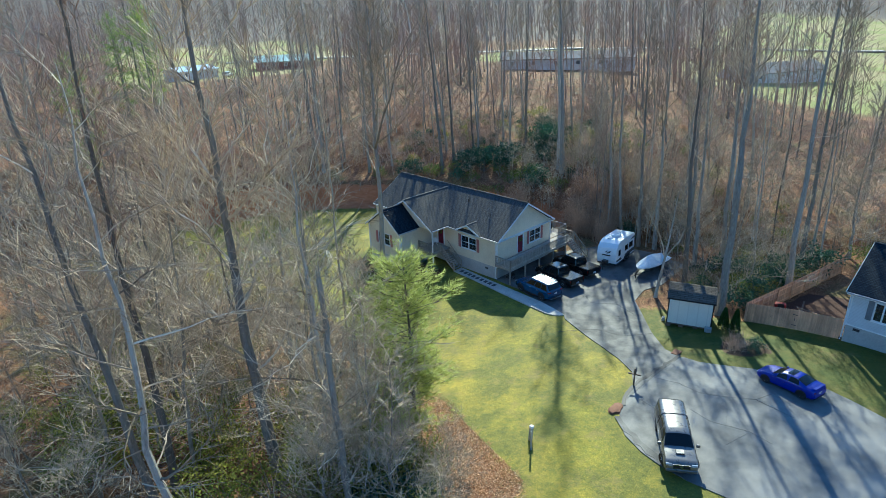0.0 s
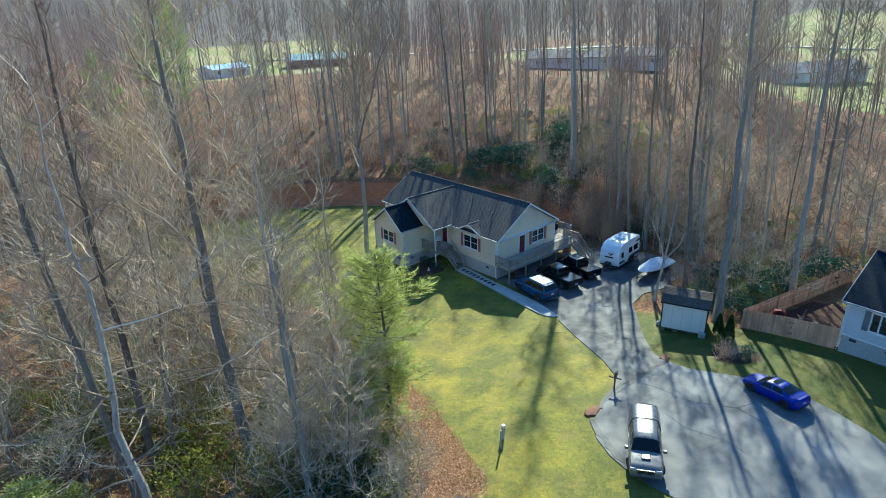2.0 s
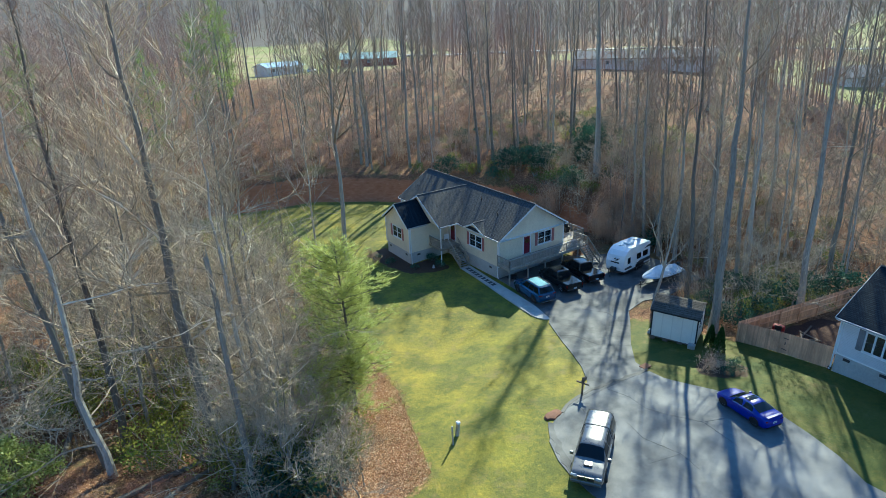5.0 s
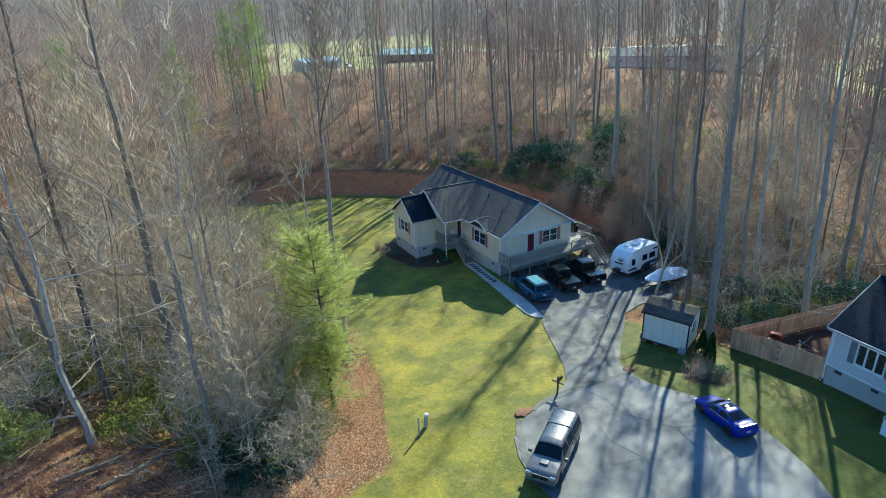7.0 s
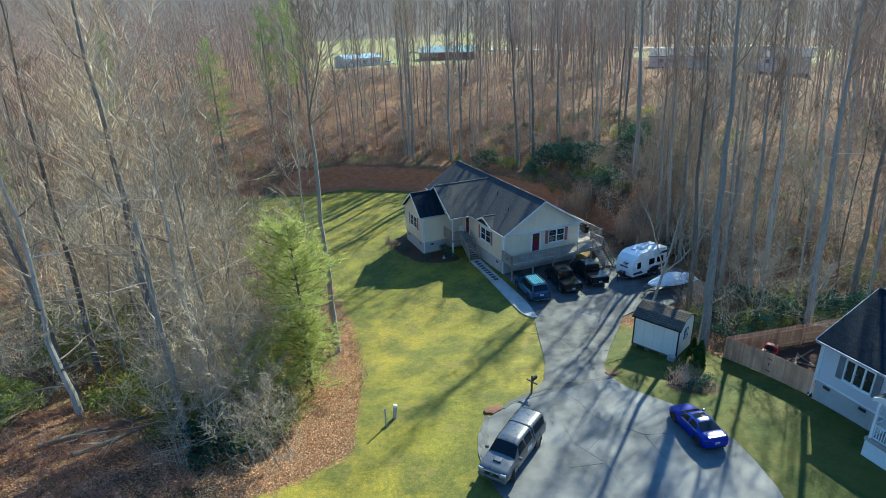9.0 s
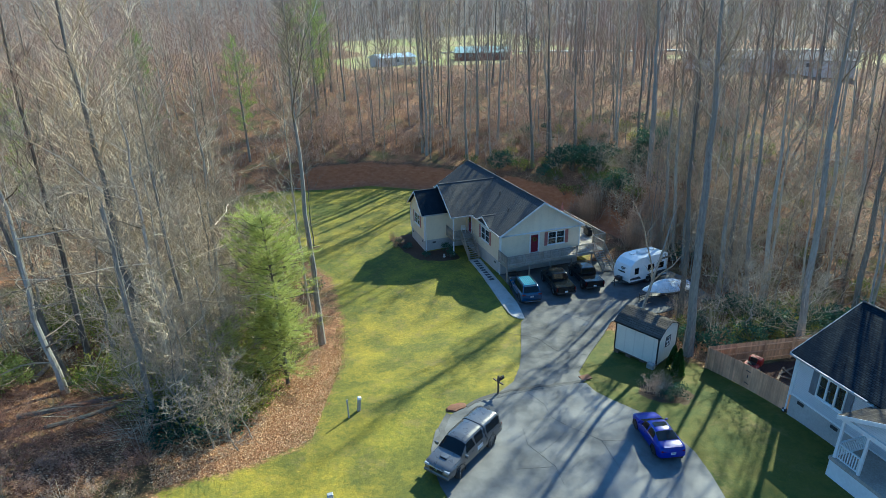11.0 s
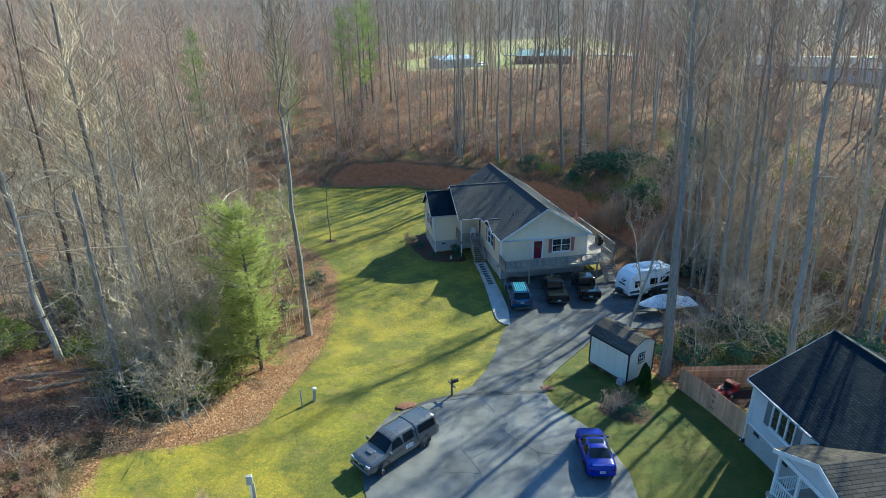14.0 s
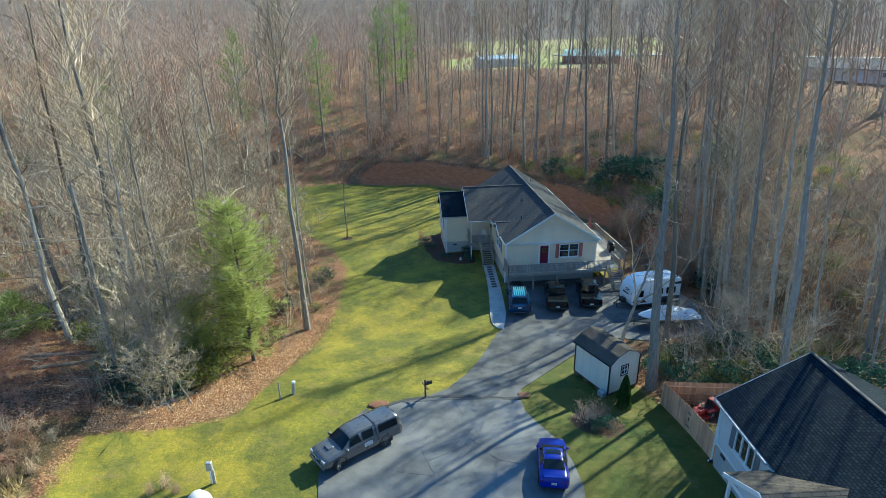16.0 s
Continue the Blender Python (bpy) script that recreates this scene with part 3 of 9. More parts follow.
def height(x, y):
    """The ground's height: a shelf for the house, the bank up to the road, the cut bank and the wooded hill behind."""
    x, y = np.asarray(x, float), np.asarray(y, float)
    w = ease((x + 10) / 12)
    ys = np.linspace(-6, 70, 153)

    def profile(at, up):
        p = np.interp(ys, at, up)
        p = np.convolve(np.pad(p, 2, mode="edge"), np.ones(5) / 5, "valid")
        return np.interp(-y, ys, p)

    z = (1 - w) * profile((0, 5, 10, 15, 20, 22.5, 28, 35, 70), (0, 0.05, 0.35, 0.95, 1.85, 2.2, 2.55, 2.8, 3.3))
    z = z + w * profile((0, 2, 9, 12, 19, 22.5, 24.2, 28, 32, 36, 70), (0, 0.05, 0.45, 0.58, 0.98, 1.25, 1.5, 2.3, 2.85, 3.0, 3.3))
    dip = 0.5 * ease((-x - 3) / 10) * ease((y + 14) / 6)
    z = z - dip
    z = z + 2.3 * ease((-x - 25) / 16) * (1 - ease((y + 4) / 22)) * ease((y + 40) / 18)
    d, side, share = line_distance(FOOT, x, y)
    d = np.where(side > 0, d, 0)
    cut = 1.0 + 2.2 * ease((share - 3.3) / 0.8) * (1 - ease((share - 10.2) / 1.5))
    far_az = np.arctan2(y + 12, x + 8)
    top = 6.5 + 8.0 * ease((far_az + 0.05) / 0.75)
    slope = 0.20 + 0.10 * ease((far_az + 0.05) / 0.6)
    hill = cut * ease(d / 2.6) + (top - cut) * (1 - np.exp(-np.maximum(d - 1.5, 0) * slope / np.maximum(top - cut, 1)))
    z = z + hill
    r = np.hypot(x - 10, y - 20)
    z = z + 150 * ease((r - 330) / 900) + 6 * ease((r - 230) / 150) - 2.0 * ease((r - 85) / 60) * ease((far_az - 0.2) / 0.5)
    wob = 0
    for k, (q, amp) in enumerate(((0.23, 0.16), (0.41, 0.10), (0.83, 0.06), (1.7, 0.035))):
        for j in range(3):
            g = 1.1 * k + 2.1 * j + 0.4
            wob = wob + amp * 0.4 * np.sin(q * (x * math.cos(g) + y * math.sin(g)) * (1 + 0.23 * j) + 1.7 * k + 2.9 * j + 0.9 * np.sin(0.19 * y * (j + 1) - 0.13 * x))
    wild = np.clip(d / 6, 0, 1) + ease((-x - 22) / 8)
    return z + wob * (0.12 + 1.5 * np.clip(wild, 0, 1.4))


def ground(x, y):
    return float(height(np.array([x]), np.array([y]))[0])


LAWN = [(-31.8, -30), (-31.8, -24.8), (-27.7, -23.7), (-23.6, -22.4), (-22.5, -19.0), (-19.8, -12.2), (-18.2, -3.6), (-17.6, 7.6), (-20, 15), (-26, 24), (-30, 34), (-33, 46), (-22, 47.6), (-14, 46), (-5, 43.5), (3, 37), (8, 30.5),
        (13, 24), (14.5, 14), (14.5, 3), (9, -2), (1, -4), (0, -12), (-3, -20), (-6, -24), (-8, -31), (-9, -40), (-9, -62), (-31.5, -62), (-31.8, -40)]
LAWN_E = [(3.2, -15.4), (-1.5, -17.4), (-6, -20), (-7, -24), (-7.2, -27), (-7.0, -33), (-8.2, -38), (-8.6, -62), (22, -62), (22, -34), (6.2, -32.6), (6.3, -30.2), (8.4, -29.0), (6.4, -26.4), (5.9, -24.6), (4.6, -18.6)]
CLAY = [(-17, 46.2), (-13, 45.2), (-5, 42.6), (3.2, 36.0), (8.2, 30.5), (14, 24), (17.6, 16.6), (18.6, 8), (19, 1), (21.4, 1), (21.4, 9), (20.5, 18), (16.4, 26.4), (10.4, 33), (5.2, 38.8), (-4, 46.2), (-13, 48.6), (-17, 48.6)]
STRAW = [(-33.4, -28.4), (-32.4, -31), (-33, -40), (-60, -40), (-60, -29.5), (-40, -28.6)]
BED = [(-8.4, 16.6), (-7.8, 11.2), (-6.9, 8.0), (-4.6, 6.2), (-2.3, 6.0), (-2.2, 9.8), (-5.3, 9.8), (-5.3, 16.8)]
BED_SHRUB = [(-1.4, -25.3), (-0.9, -27.0), (0.6, -28.0), (1.9, -27.3), (2.0, -25.4), (1.2, -24.2), (-0.4, -24.4)]
WEEDS = [(-31.6, -21.6), (-30.6, -22.6), (-32.4, -25.4), (-32.8, -29.4), (-42, -29.4), (-46, -26.6), (-40, -25.0), (-35.5, -24.4), (-33.4, -22.2)]
# Fenced yard: brown soil, its shade put in with the dark mulch colour.
YARD_SHADE = [(6.3, -24.7), (14, -26.9), (14, -31), (6.2, -31), (6.6, -29.2), (8.6, -28.2), (6.5, -26.2)]
RING = [(-18.1 + 0.75 * math.cos(k * 0.7854), 18.3 + 0.75 * math.sin(k * 0.7854)) for k in range(8)]
FIELDS = [[(12, 138), (68, 140), (95, 205), (60, 240), (14, 200)], [(95, -25), (150, -40), (210, 20), (170, 60), (110, 30)],
          [(14, 142), (40, 146), (46, 160), (18, 158)], [(120, 60), (190, 80), (210, 150), (120, 130)], [(190, -40), (420, -30), (430, 130), (230, 90)], [(40, 185), (130, 190), (170, 330), (30, 330)]]

# ---------------------------------------------------------------- ground, road, drive
def grid_lines(lo, hi, step, far):
    mid = list(np.arange(lo, hi + step / 2, step))
    out, s, v = [], step, hi
    while v < far:
        s *= 1.16
        v += s
        out.append(v)
    neg, s, v = [], step, lo
    while v > -far:
        s *= 1.16
        v -= s
        neg.append(v)
    return np.array(neg[::-1] + mid + out)


def zone(polys, x, y, soft):
    best = np.zeros(x.shape)
    for poly in polys:
        d = line_distance(poly, x, y, True)[0]
        s = np.where(inside(poly, x, y), d, -d)
        best = np.maximum(best, np.clip(0.5 + s / (2 * soft), 0, 1))
    return best


def build_ground():
    gx, gy = grid_lines(-50, 32, 0.55, 2600), grid_lines(-58, 56, 0.55, 2600)
    x, y = np.meshgrid(gx, gy)
    nx, ny = len(gx), len(gy)
    z = height(x, y)
    # the sheet dips out of sight under the paved surfaces
    v = np.stack([x.ravel(), y.ravel(), z.ravel()], 1)
    i = np.arange(nx * ny).reshape(ny, nx)
    f = np.stack([i[:-1, :-1].ravel(), i[:-1, 1:].ravel(), i[1:, 1:].ravel(), i[1:, :-1].ravel()], 1)
    me = bpy.data.meshes.new("ground")
    me.from_pydata(v.tolist(), [], f.tolist())
    me.polygons.foreach_set("use_smooth", [True] * len(me.polygons))
    xr, yr = x.ravel(), y.ravel()
    r = np.hypot(xr - 10, yr - 20)
    for name, value in (("grass", zone([LAWN, LAWN_E], xr, yr, 1.1)), ("dull_shaded_grass", zone([LAWN_E], xr, yr, 0.4)), ("weeds", zone([WEEDS], xr, yr, 1.2)), ("clay", zone([CLAY], xr, yr, 0.6)), ("straw", zone([STRAW], xr, yr, 2.0)),
                        ("mulch", zone([BED, BED_SHRUB, RING, YARD_SHADE], xr, yr, 0.3)), ("field", zone(FIELDS, xr, yr, 6.0)), ("far_woods", ease((r - 240) / 80))):
        a = me.attributes.new(name, "FLOAT", "POINT")
        a.data.foreach_set("value", value.astype(np.float32))
    me.materials.append(M_GROUND)
    return tagged(new("ground", me), "winter lawn, leaf litter and red clay over rolling ground", "ground", kind="structure")


build_ground()

ROAD = [(-4.9, -42), (-4.9, -37.6), (-3.9, -35.9), (-3.2, -34), (-2.7, -32.2), (-2.6, -30), (-2.9, -27.7), (-3.6, -25.6), (-4.0, -24.2), (-3.9, -22.9), (-5.5, -22.65), (-7.8, -22.5), (-10.8, -22.4), (-13, -22.7), (-14.7, -23.4), (-16, -24.55),
        (-16.8, -26.1), (-17.15, -27.4), (-17.3, -29.2), (-17.1, -31.6), (-16.4, -34), (-15.3, -36), (-14.9, -38.5), (-15.2, -62), (-4.6, -62)]
part("road", drape(ROAD, 0.6, 0.05), M_ROAD)
tagged(bpy.data.objects["road"], "worn grey asphalt of a turning circle with tar seams", "road", kind="structure")

DRIVE = [(-2.58, -10.74), (-3.2, -11.3), (-4.8, -14.4), (-6.0, -16.8), (-7.4, -19.2), (-8.9, -21.2), (-10.7, -22.3), (-12.6, -22.75), (-10.5, -22.75), (-7.8, -22.8), (-5.5, -22.8), (-4.1, -22.8), (-3.8, -22.4), (-3.5, -21.3), (-1.0, -18.9), (2.3, -16.2),
         (4.2, -14.5), (7, -14.0), (9.4, -14.8), (16, -14.4), (17.4, -9.4), (17, -4.0), (12.8, -1.6), (10.3, 0.2), (-0.05, 0.2), (-0.4, -3.2), (-1.56, -7.3)]
part("driveway", drape(DRIVE, 0.6, 0.065), M_DRIVE)
tagged(bpy.data.objects["driveway"], "dark asphalt driveway and parking pad beside the house", "driveway", kind="structure")


def seam(points, width, lift, name, label, mat):
    """A thin poured strip that follows the ground."""
    g = Geo()
    pts = []
    for (x0, y0), (x1, y1) in zip(points, points[1:]):
        n = max(1, int(math.hypot(x1 - x0, y1 - y0) / 0.5))
        pts += [(x0 + (x1 - x0) * k / n, y0 + (y1 - y0) * k / n) for k in range(n)]
    pts.append(points[-1])
    rings = []
    for i, (x, y) in enumerate(pts):
        a, b = pts[max(i - 1, 0)], pts[min(i + 1, len(pts) - 1)]
        dx, dy = b[0] - a[0], b[1] - a[1]
        q = math.hypot(dx, dy)
        w = width * (0.7 + 0.5 * random.random()) / 2
        jx, jy = (random.random() - 0.5) * width, (random.random() - 0.5) * width
        nx, ny = -dy / q * w, dx / q * w
        z = ground(x, y) + lift
        rings.append([(x + nx + jx, y + ny + jy, z - 0.02), (x + nx + jx, y + ny + jy, z), (x - nx + jx, y - ny + jy, z), (x - nx + jx, y - ny + jy, z - 0.02)])
    g.loft(rings)
    return tagged(part(name, g, mat), label, "tar seam", kind="structure")


# the tarred joint between drive and road, and the cracks of the road
joint = [(-13.3, -22.9), (-12.4, -22.5), (-11.0, -22.3), (-9.2, -22.4), (-7.6, -22.5), (-5.6, -22.6), (-3.9, -22.7)]
seam(joint, 0.26, 0.085, "joint_strip", "black tarred joint between driveway and road", M_TAR)
for k, line in enumerate(([(-8.7, -22.9), (-8.3, -24.6), (-8.6, -26.1), (-8.1, -27.4)], [(-10.8, -26.3), (-11.3, -28.0), (-10.7, -30.2), (-11.0, -31.6)], [(-8.1, -27.4), (-9.3, -28.2), (-10.9, -28.9)], [(-8.1, -27.4), (-7.0, -29.3), (-7.5, -31.8)], [(-7.0, -29.3), (-5.6, -29.9)], [(-12.9, -29.6), (-10.8, -30.2)], [(-11.9, -23.4), (-12.3, -24.9), (-13.4, -25.8)],
                          [(-5.9, -12.2), (-3.4, -14.8), (-3.2, -17.4), (-1.2, -19)], [(3.2, -8.8), (1.2, -11.4), (2.4, -13.6), (1.4, -16)])):
    seam(line, 0.012, 0.078 if k > 6 else 0.062, "crack", "thin dark crack in the asphalt", M_CRACK)
seam([(-14.4, -23.35), (-15.6, -24.4), (-16.4, -26.0), (-16.7, -27.6)], 0.5, 0.062, "patch", "dark asphalt patch along the road edge", M_DRIVE)

WALK = [(-1.62, 4.95), (-1.8, 2.4), (-2.04, 0.0), (-2.42, -2.8), (-2.8, -5.2), (-3.16, -7.4), (-3.36, -8.9), (-3.3, -9.8), (-3.02, -10.5), (-2.56, -10.8), (-2.0, -8.9), (-1.58, -7.2), (-1.15, -4.0), (-0.88, -1.5), (-0.6, 1.6), (-0.3, 4.95)]
part("front_walk", drape(WALK, 0.5, 0.095, 0.18), M_CONCRETE)
walk_ob = tagged(bpy.data.objects["front_walk"], "pale concrete front walk with dark inset pavers", "path", kind="structure")
for k in range(9):
    yy = 4.4 - k * 0.66
    xx = -1.06 - 0.075 * (4.4 - yy)
    g = Geo().box(-0.27, 0.27, -0.20, 0.20, 0.0, 0.03, cut=0.012)
    part("paver", g, M_SLATE, walk_ob, m=Matrix.Translation((xx, yy, ground(xx, yy) + 0.098)) @ Matrix.Rotation(0.05, 4, "Z"))

# ---------------------------------------------------------------- the tan house
def window_unit(parent, axis, at, u0, u1, z0, z1, out, leaves=2, shutters=True, name="window", shutter_mat=None, plain=False):
    """A window in a wall across axis: frame, sashes with panes, a curtain behind, sill, shutters. out: -1 or 1, the outward way."""
    shutter_mat = shutter_mat or M_SHUTTER

    def slab(a, b, c, d, near, far):
        lo, hi = min(at + out * near, at + out * far), max(at + out * near, at + out * far)
        return (lo, hi, a, b, c, d) if axis == 0 else (a, b, lo, hi, c, d)

    fr = Geo()
    w = 0.065
    for a, b, c, d in ((u0, u1, z1 - w, z1), (u0, u1, z0, z0 + w), (u0, u0 + w, z0 + w, z1 - w), (u1 - w, u1, z0 + w, z1 - w)):
        fr.box(*slab(a, b, c, d, -0.1, 0.045))
    for k in range(1, leaves):
        m = u0 + (u1 - u0) * k / leaves
        fr.box(*slab(m - 0.05, m + 0.05, z0 + w, z1 - w, -0.1, 0.04))
    win = part(name, fr, M_TRIM, parent)
    part("sill", Geo().box(*slab(u0 - 0.05, u1 + 0.05, z0 - 0.05, z0, -0.02, 0.09)), M_TRIM, win)
    for k in range(leaves):
        a, b = u0 + (u1 - u0) * k / leaves + w * 0.8, u0 + (u1 - u0) * (k + 1) / leaves - w * 0.8
        mz = (z0 + z1) / 2
        s = Geo()
        s.box(*slab(a, b, mz - 0.02, mz + 0.02, -0.06, 0.01) if not plain else slab(a, b, z0 + w, z0 + w + 0.02, -0.06, 0.01))
        mu = (a + b) / 2
        bars = Geo().box(*slab(mu - 0.008, mu + 0.008, z0 + w, z1 - w, -0.055, -0.03))
        for q in (0.25, 0.75):
            zz = z0 + (z1 - z0) * q
            bars.box(*slab(a, b, zz - 0.007, zz + 0.007, -0.054, -0.031))
        if not plain:
            part("muntin", bars, M_GREYBAR, win)
        part("sash", s, M_TRIM, win)
        for c, d in ((z0 + w, mz - 0.03), (mz + 0.03, z1 - w)):
            p = part("pane", Geo().box(*slab(a, b, c, d, -0.05, -0.038)), M_GLASS, win)
            p.visible_shadow = False
        wide = (b - a) * 0.1
        for c0 in (a, b - wide):
            part("curtain", Geo().box(*slab(c0, c0 + wide, z0 + 0.1, z1 - 0.1, -0.18, -0.16)), M_CURTAIN, win)
    if shutters:
        for a, b in ((u0 - 0.43, u0 - 0.05), (u1 + 0.05, u1 + 0.43)):
            g = Geo()
            g.box(*slab(a, b, z0 - 0.02, z1 + 0.02, 0.004, 0.03))
            for c in (z0 - 0.02, (z0 + z1) / 2 - 0.05, z1 - 0.08):
                g.box(*slab(a, b, c, c + 0.1, 0.03, 0.045))
            for c0, c1 in ((a, a + 0.06), (b - 0.06, b)):
                g.box(*slab(c0, c1, z0 - 0.02, z1 + 0.02, 0.03, 0.045))
            zz = z0 + 0.1
            while zz < z1 - 0.12:
                g.box(*slab(a + 0.06, b - 0.06, zz, zz + 0.045, 0.03, 0.041))
                zz += 0.075
            part("shutter", g, shutter_mat, win, "faded red louvred shutter" if shutter_mat is M_SHUTTER else "grey louvred shutter")
    return win


def door_unit(parent, axis, at, u0, u1, z0, z1, out, wreath=True):
    def slab(a, b, c, d, near, far):
        lo, hi = min(at + out * near, at + out * far), max(at + out * near, at + out * far)
        return (lo, hi, a, b, c, d) if axis == 0 else (a, b, lo, hi, c, d)

    leaf = Geo().box(*slab(u0 + 0.06, u1 - 0.06, z0 + 0.02, z1 - 0.06, -0.08, -0.03))
    for a, b in ((0.2, 0.47), (0.53, 0.8)):
        for c, d in ((0.08, 0.32), (0.38, 0.62), (0.68, 0.93)):
            leaf.box(*slab(u0 + (u1 - u0) * a, u0 + (u1 - u0) * b, z0 + (z1 - z0) * c, z0 + (z1 - z0) * d, -0.03, -0.018))
    door = part("door", leaf, M_DOOR, parent, "deep red panelled entrance door")
    fr = Geo()
    for a, b, c, d in ((u0 - 0.10, u1 + 0.10, z1 - 0.06, z1 + 0.11), (u0 - 0.10, u0 + 0.06, z0, z1 - 0.06), (u1 - 0.06, u1 + 0.10, z0, z1 - 0.06)):
        fr.box(*slab(a, b, c, d, 0.003, 0.05))
    part("door_frame", fr, M_TRIM, door, "white door frame")
    part("threshold", Geo().box(*slab(u0, u1, z0 - 0.02, z0 + 0.02, -0.1, 0.1)), M_GALV, door)
    ku = u1 - 0.16 if axis == 1 else u0 + 0.16
    kn = Geo()
    c = ((at - 0 + out * 0.02), ku, z0 + 1.0) if axis == 0 else (ku, at + out * 0.02, z0 + 1.0)
    kn.tube([Vector(c) - Vector((0, 0, 0.03)), Vector(c), Vector(c) + Vector((0, 0, 0.03))], [0.02, 0.032, 0.02], 8)
    part("door_handle", kn, M_CHROME, door, "bright round door knob")
    if wreath:
        g = Geo()
        uc, zc = (u0 + u1) / 2, z0 + (z1 - z0) * 0.72
        rr = random.Random(4)
        for k in range(150):
            a = rr.random() * 6.283
            r = 0.19 + rr.uniform(-0.05, 0.05)
            pu, pz = uc + r * math.cos(a), zc + r * math.sin(a)
            o = at + out * (0.01 + rr.random() * 0.05)
            p = (o, pu, pz) if axis == 0 else (pu, o, pz)
            q = Vector(p) + Vector((rr.uniform(-0.08, 0.08), rr.uniform(-0.08, 0.08), rr.uniform(-0.08, 0.08)))
            g.spike(p, q, 0.028)
        part("wreath", g, M_BRIGHTLEAF, door, "green door wreath")
    return door


def railing(parent, line, z, tall=0.95, gap=0.135, posts=True, group=None):
    """A timber railing along a level line at floor height z: posts, rails, one baluster after another."""
    for (x0, y0), (x1, y1) in zip(line, line[1:]):
        L = math.hypot(x1 - x0, y1 - y0)
        turn = Matrix.Translation((x0, y0, z)) @ Matrix.Rotation(math.atan2(y1 - y0, x1 - x0), 4, "Z")
        part("top_rail", Geo().box(0, L, -0.07, 0.07, tall - 0.04, tall, cut=0.01), M_RAIL_SHADE, parent, m=turn)
        part("bottom_rail", Geo().box(0, L, -0.025, 0.025, 0.08, 0.16), M_RAIL_SHADE, parent, m=turn)
        n = int(L / gap)
        bal = Geo().box(-0.02, 0.02, -0.02, 0.02, 0.16, tall - 0.04).mesh("baluster")
        bal.materials.append(M_RAIL_SHADE)
        for k in range(1, n):
            part("baluster", bal, None, parent, m=turn @ Matrix.Translation((L * k / n, 0, 0)))
        if posts:
            m = max(1, round(L / 2.0))
            post = Geo().box(-0.05, 0.05, -0.05, 0.05, -0.35, tall + 0.03, cut=0.012).mesh("rail_post")
            post.materials.append(M_RAIL_SHADE)
            for k in range(m + 1):
                part("rail_post", post, None, parent, m=turn @ Matrix.Translation((L * k / m, 0.0, 0)))


def boards(parent, x0, x1, y0, y1, z, along, name="deck_board", width=0.14):
    """Floor boards, each a piece of its own, with open joints."""
    lo, hi = (y0, y1) if along == "x" else (x0, x1)
    n = int((hi - lo) / (width + 0.008))
    L = (x1 - x0) if along == "x" else (y1 - y0)
    me = (Geo().box(0, L, 0, width, -0.035, 0) if along == "x" else Geo().box(0, width, 0, L, -0.035, 0)).mesh(name)
    me.materials.append(M_DECK_LIT)
    for k in range(n):
        o = lo + k * (width + 0.008)
        part(name, me, None, parent, m=Matrix.Translation((x0, o, z) if along == "x" else (o, y0, z)))


HOUSE = thing("house", "tan-sided ranch house with dark shingle roof and white trim", "house")
X1, Y1, FLOOR, EAVE, RIDGE, RX = 9.8, 21.2, 2.12, 4.72, 7.98, 4.9
BASE = 1.45
T = 0.16
ELL_X, ELL_Y0, ELL_Y1, ELL_RY, ELL_RZ = -5.5, 10.05, 15.7, 12.75, 7.02
CR_X, CR_Y0, CR_Y1, CR_RY, CR_RZ = -2.85, 7.35, 16.7, 12.0, 7.72

# openings: (from, to, low, high)
G_DOOR, G_WIN = (3.58, 4.62, FLOOR, FLOOR + 2.14), (5.78, 7.92, 2.72, 4.26)
F_WIN, F_DOOR = (3.05, 5.45, 2.56, 4.12), (8.35, 9.40, FLOOR, FLOOR + 2.14)
E_WIN = (11.85, 14.05, 2.58, 4.05)

# foundation walls of painted block
fo = Geo()
fo.box(0.02, X1 - 0.02, 0.02, 0.22, -0.6, BASE).box(0.02, 0.22, 0.22, Y1 - 0.02, -1.0, BASE).box(X1 - 0.22, X1 - 0.02, 0.22, Y1 - 0.02, -0.6, BASE).box(0.22, X1 - 0.22, Y1 - 0.22, Y1 - 0.02, -0.6, BASE)
part("foundation", fo, M_BLOCK, HOUSE, "grey painted block foundation")
fe = Geo()
fe.box(ELL_X + 0.02, 0.02, ELL_Y0 + 0.02, ELL_Y0 + 0.22, -1.2, BASE - 0.1).box(ELL_X + 0.02, ELL_X + 0.22, ELL_Y0 + 0.22, ELL_Y1 - 0.02, -1.2, BASE - 0.1).box(ELL_X + 0.22, 0.02, ELL_Y1 - 0.22, ELL_Y1 - 0.02, -1.2, BASE - 0.1)
part("foundation", fe, M_BLOCK, HOUSE, "grey painted block foundation")

# walls with their openings
wg = wall_slab(0, X1, BASE, EAVE, [G_DOOR, G_WIN], 0.0, T, 1)
wg.prism([(0, EAVE), (RX, RIDGE - 0.16), (X1, EAVE)], 0.0, T, 1)
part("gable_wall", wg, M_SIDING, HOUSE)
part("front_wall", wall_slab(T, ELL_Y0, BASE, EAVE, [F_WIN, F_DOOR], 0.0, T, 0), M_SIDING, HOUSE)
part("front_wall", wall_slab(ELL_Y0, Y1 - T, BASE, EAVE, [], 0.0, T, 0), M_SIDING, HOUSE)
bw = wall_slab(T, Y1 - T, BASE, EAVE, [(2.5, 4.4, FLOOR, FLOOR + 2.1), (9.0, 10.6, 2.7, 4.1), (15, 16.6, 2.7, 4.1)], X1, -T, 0)
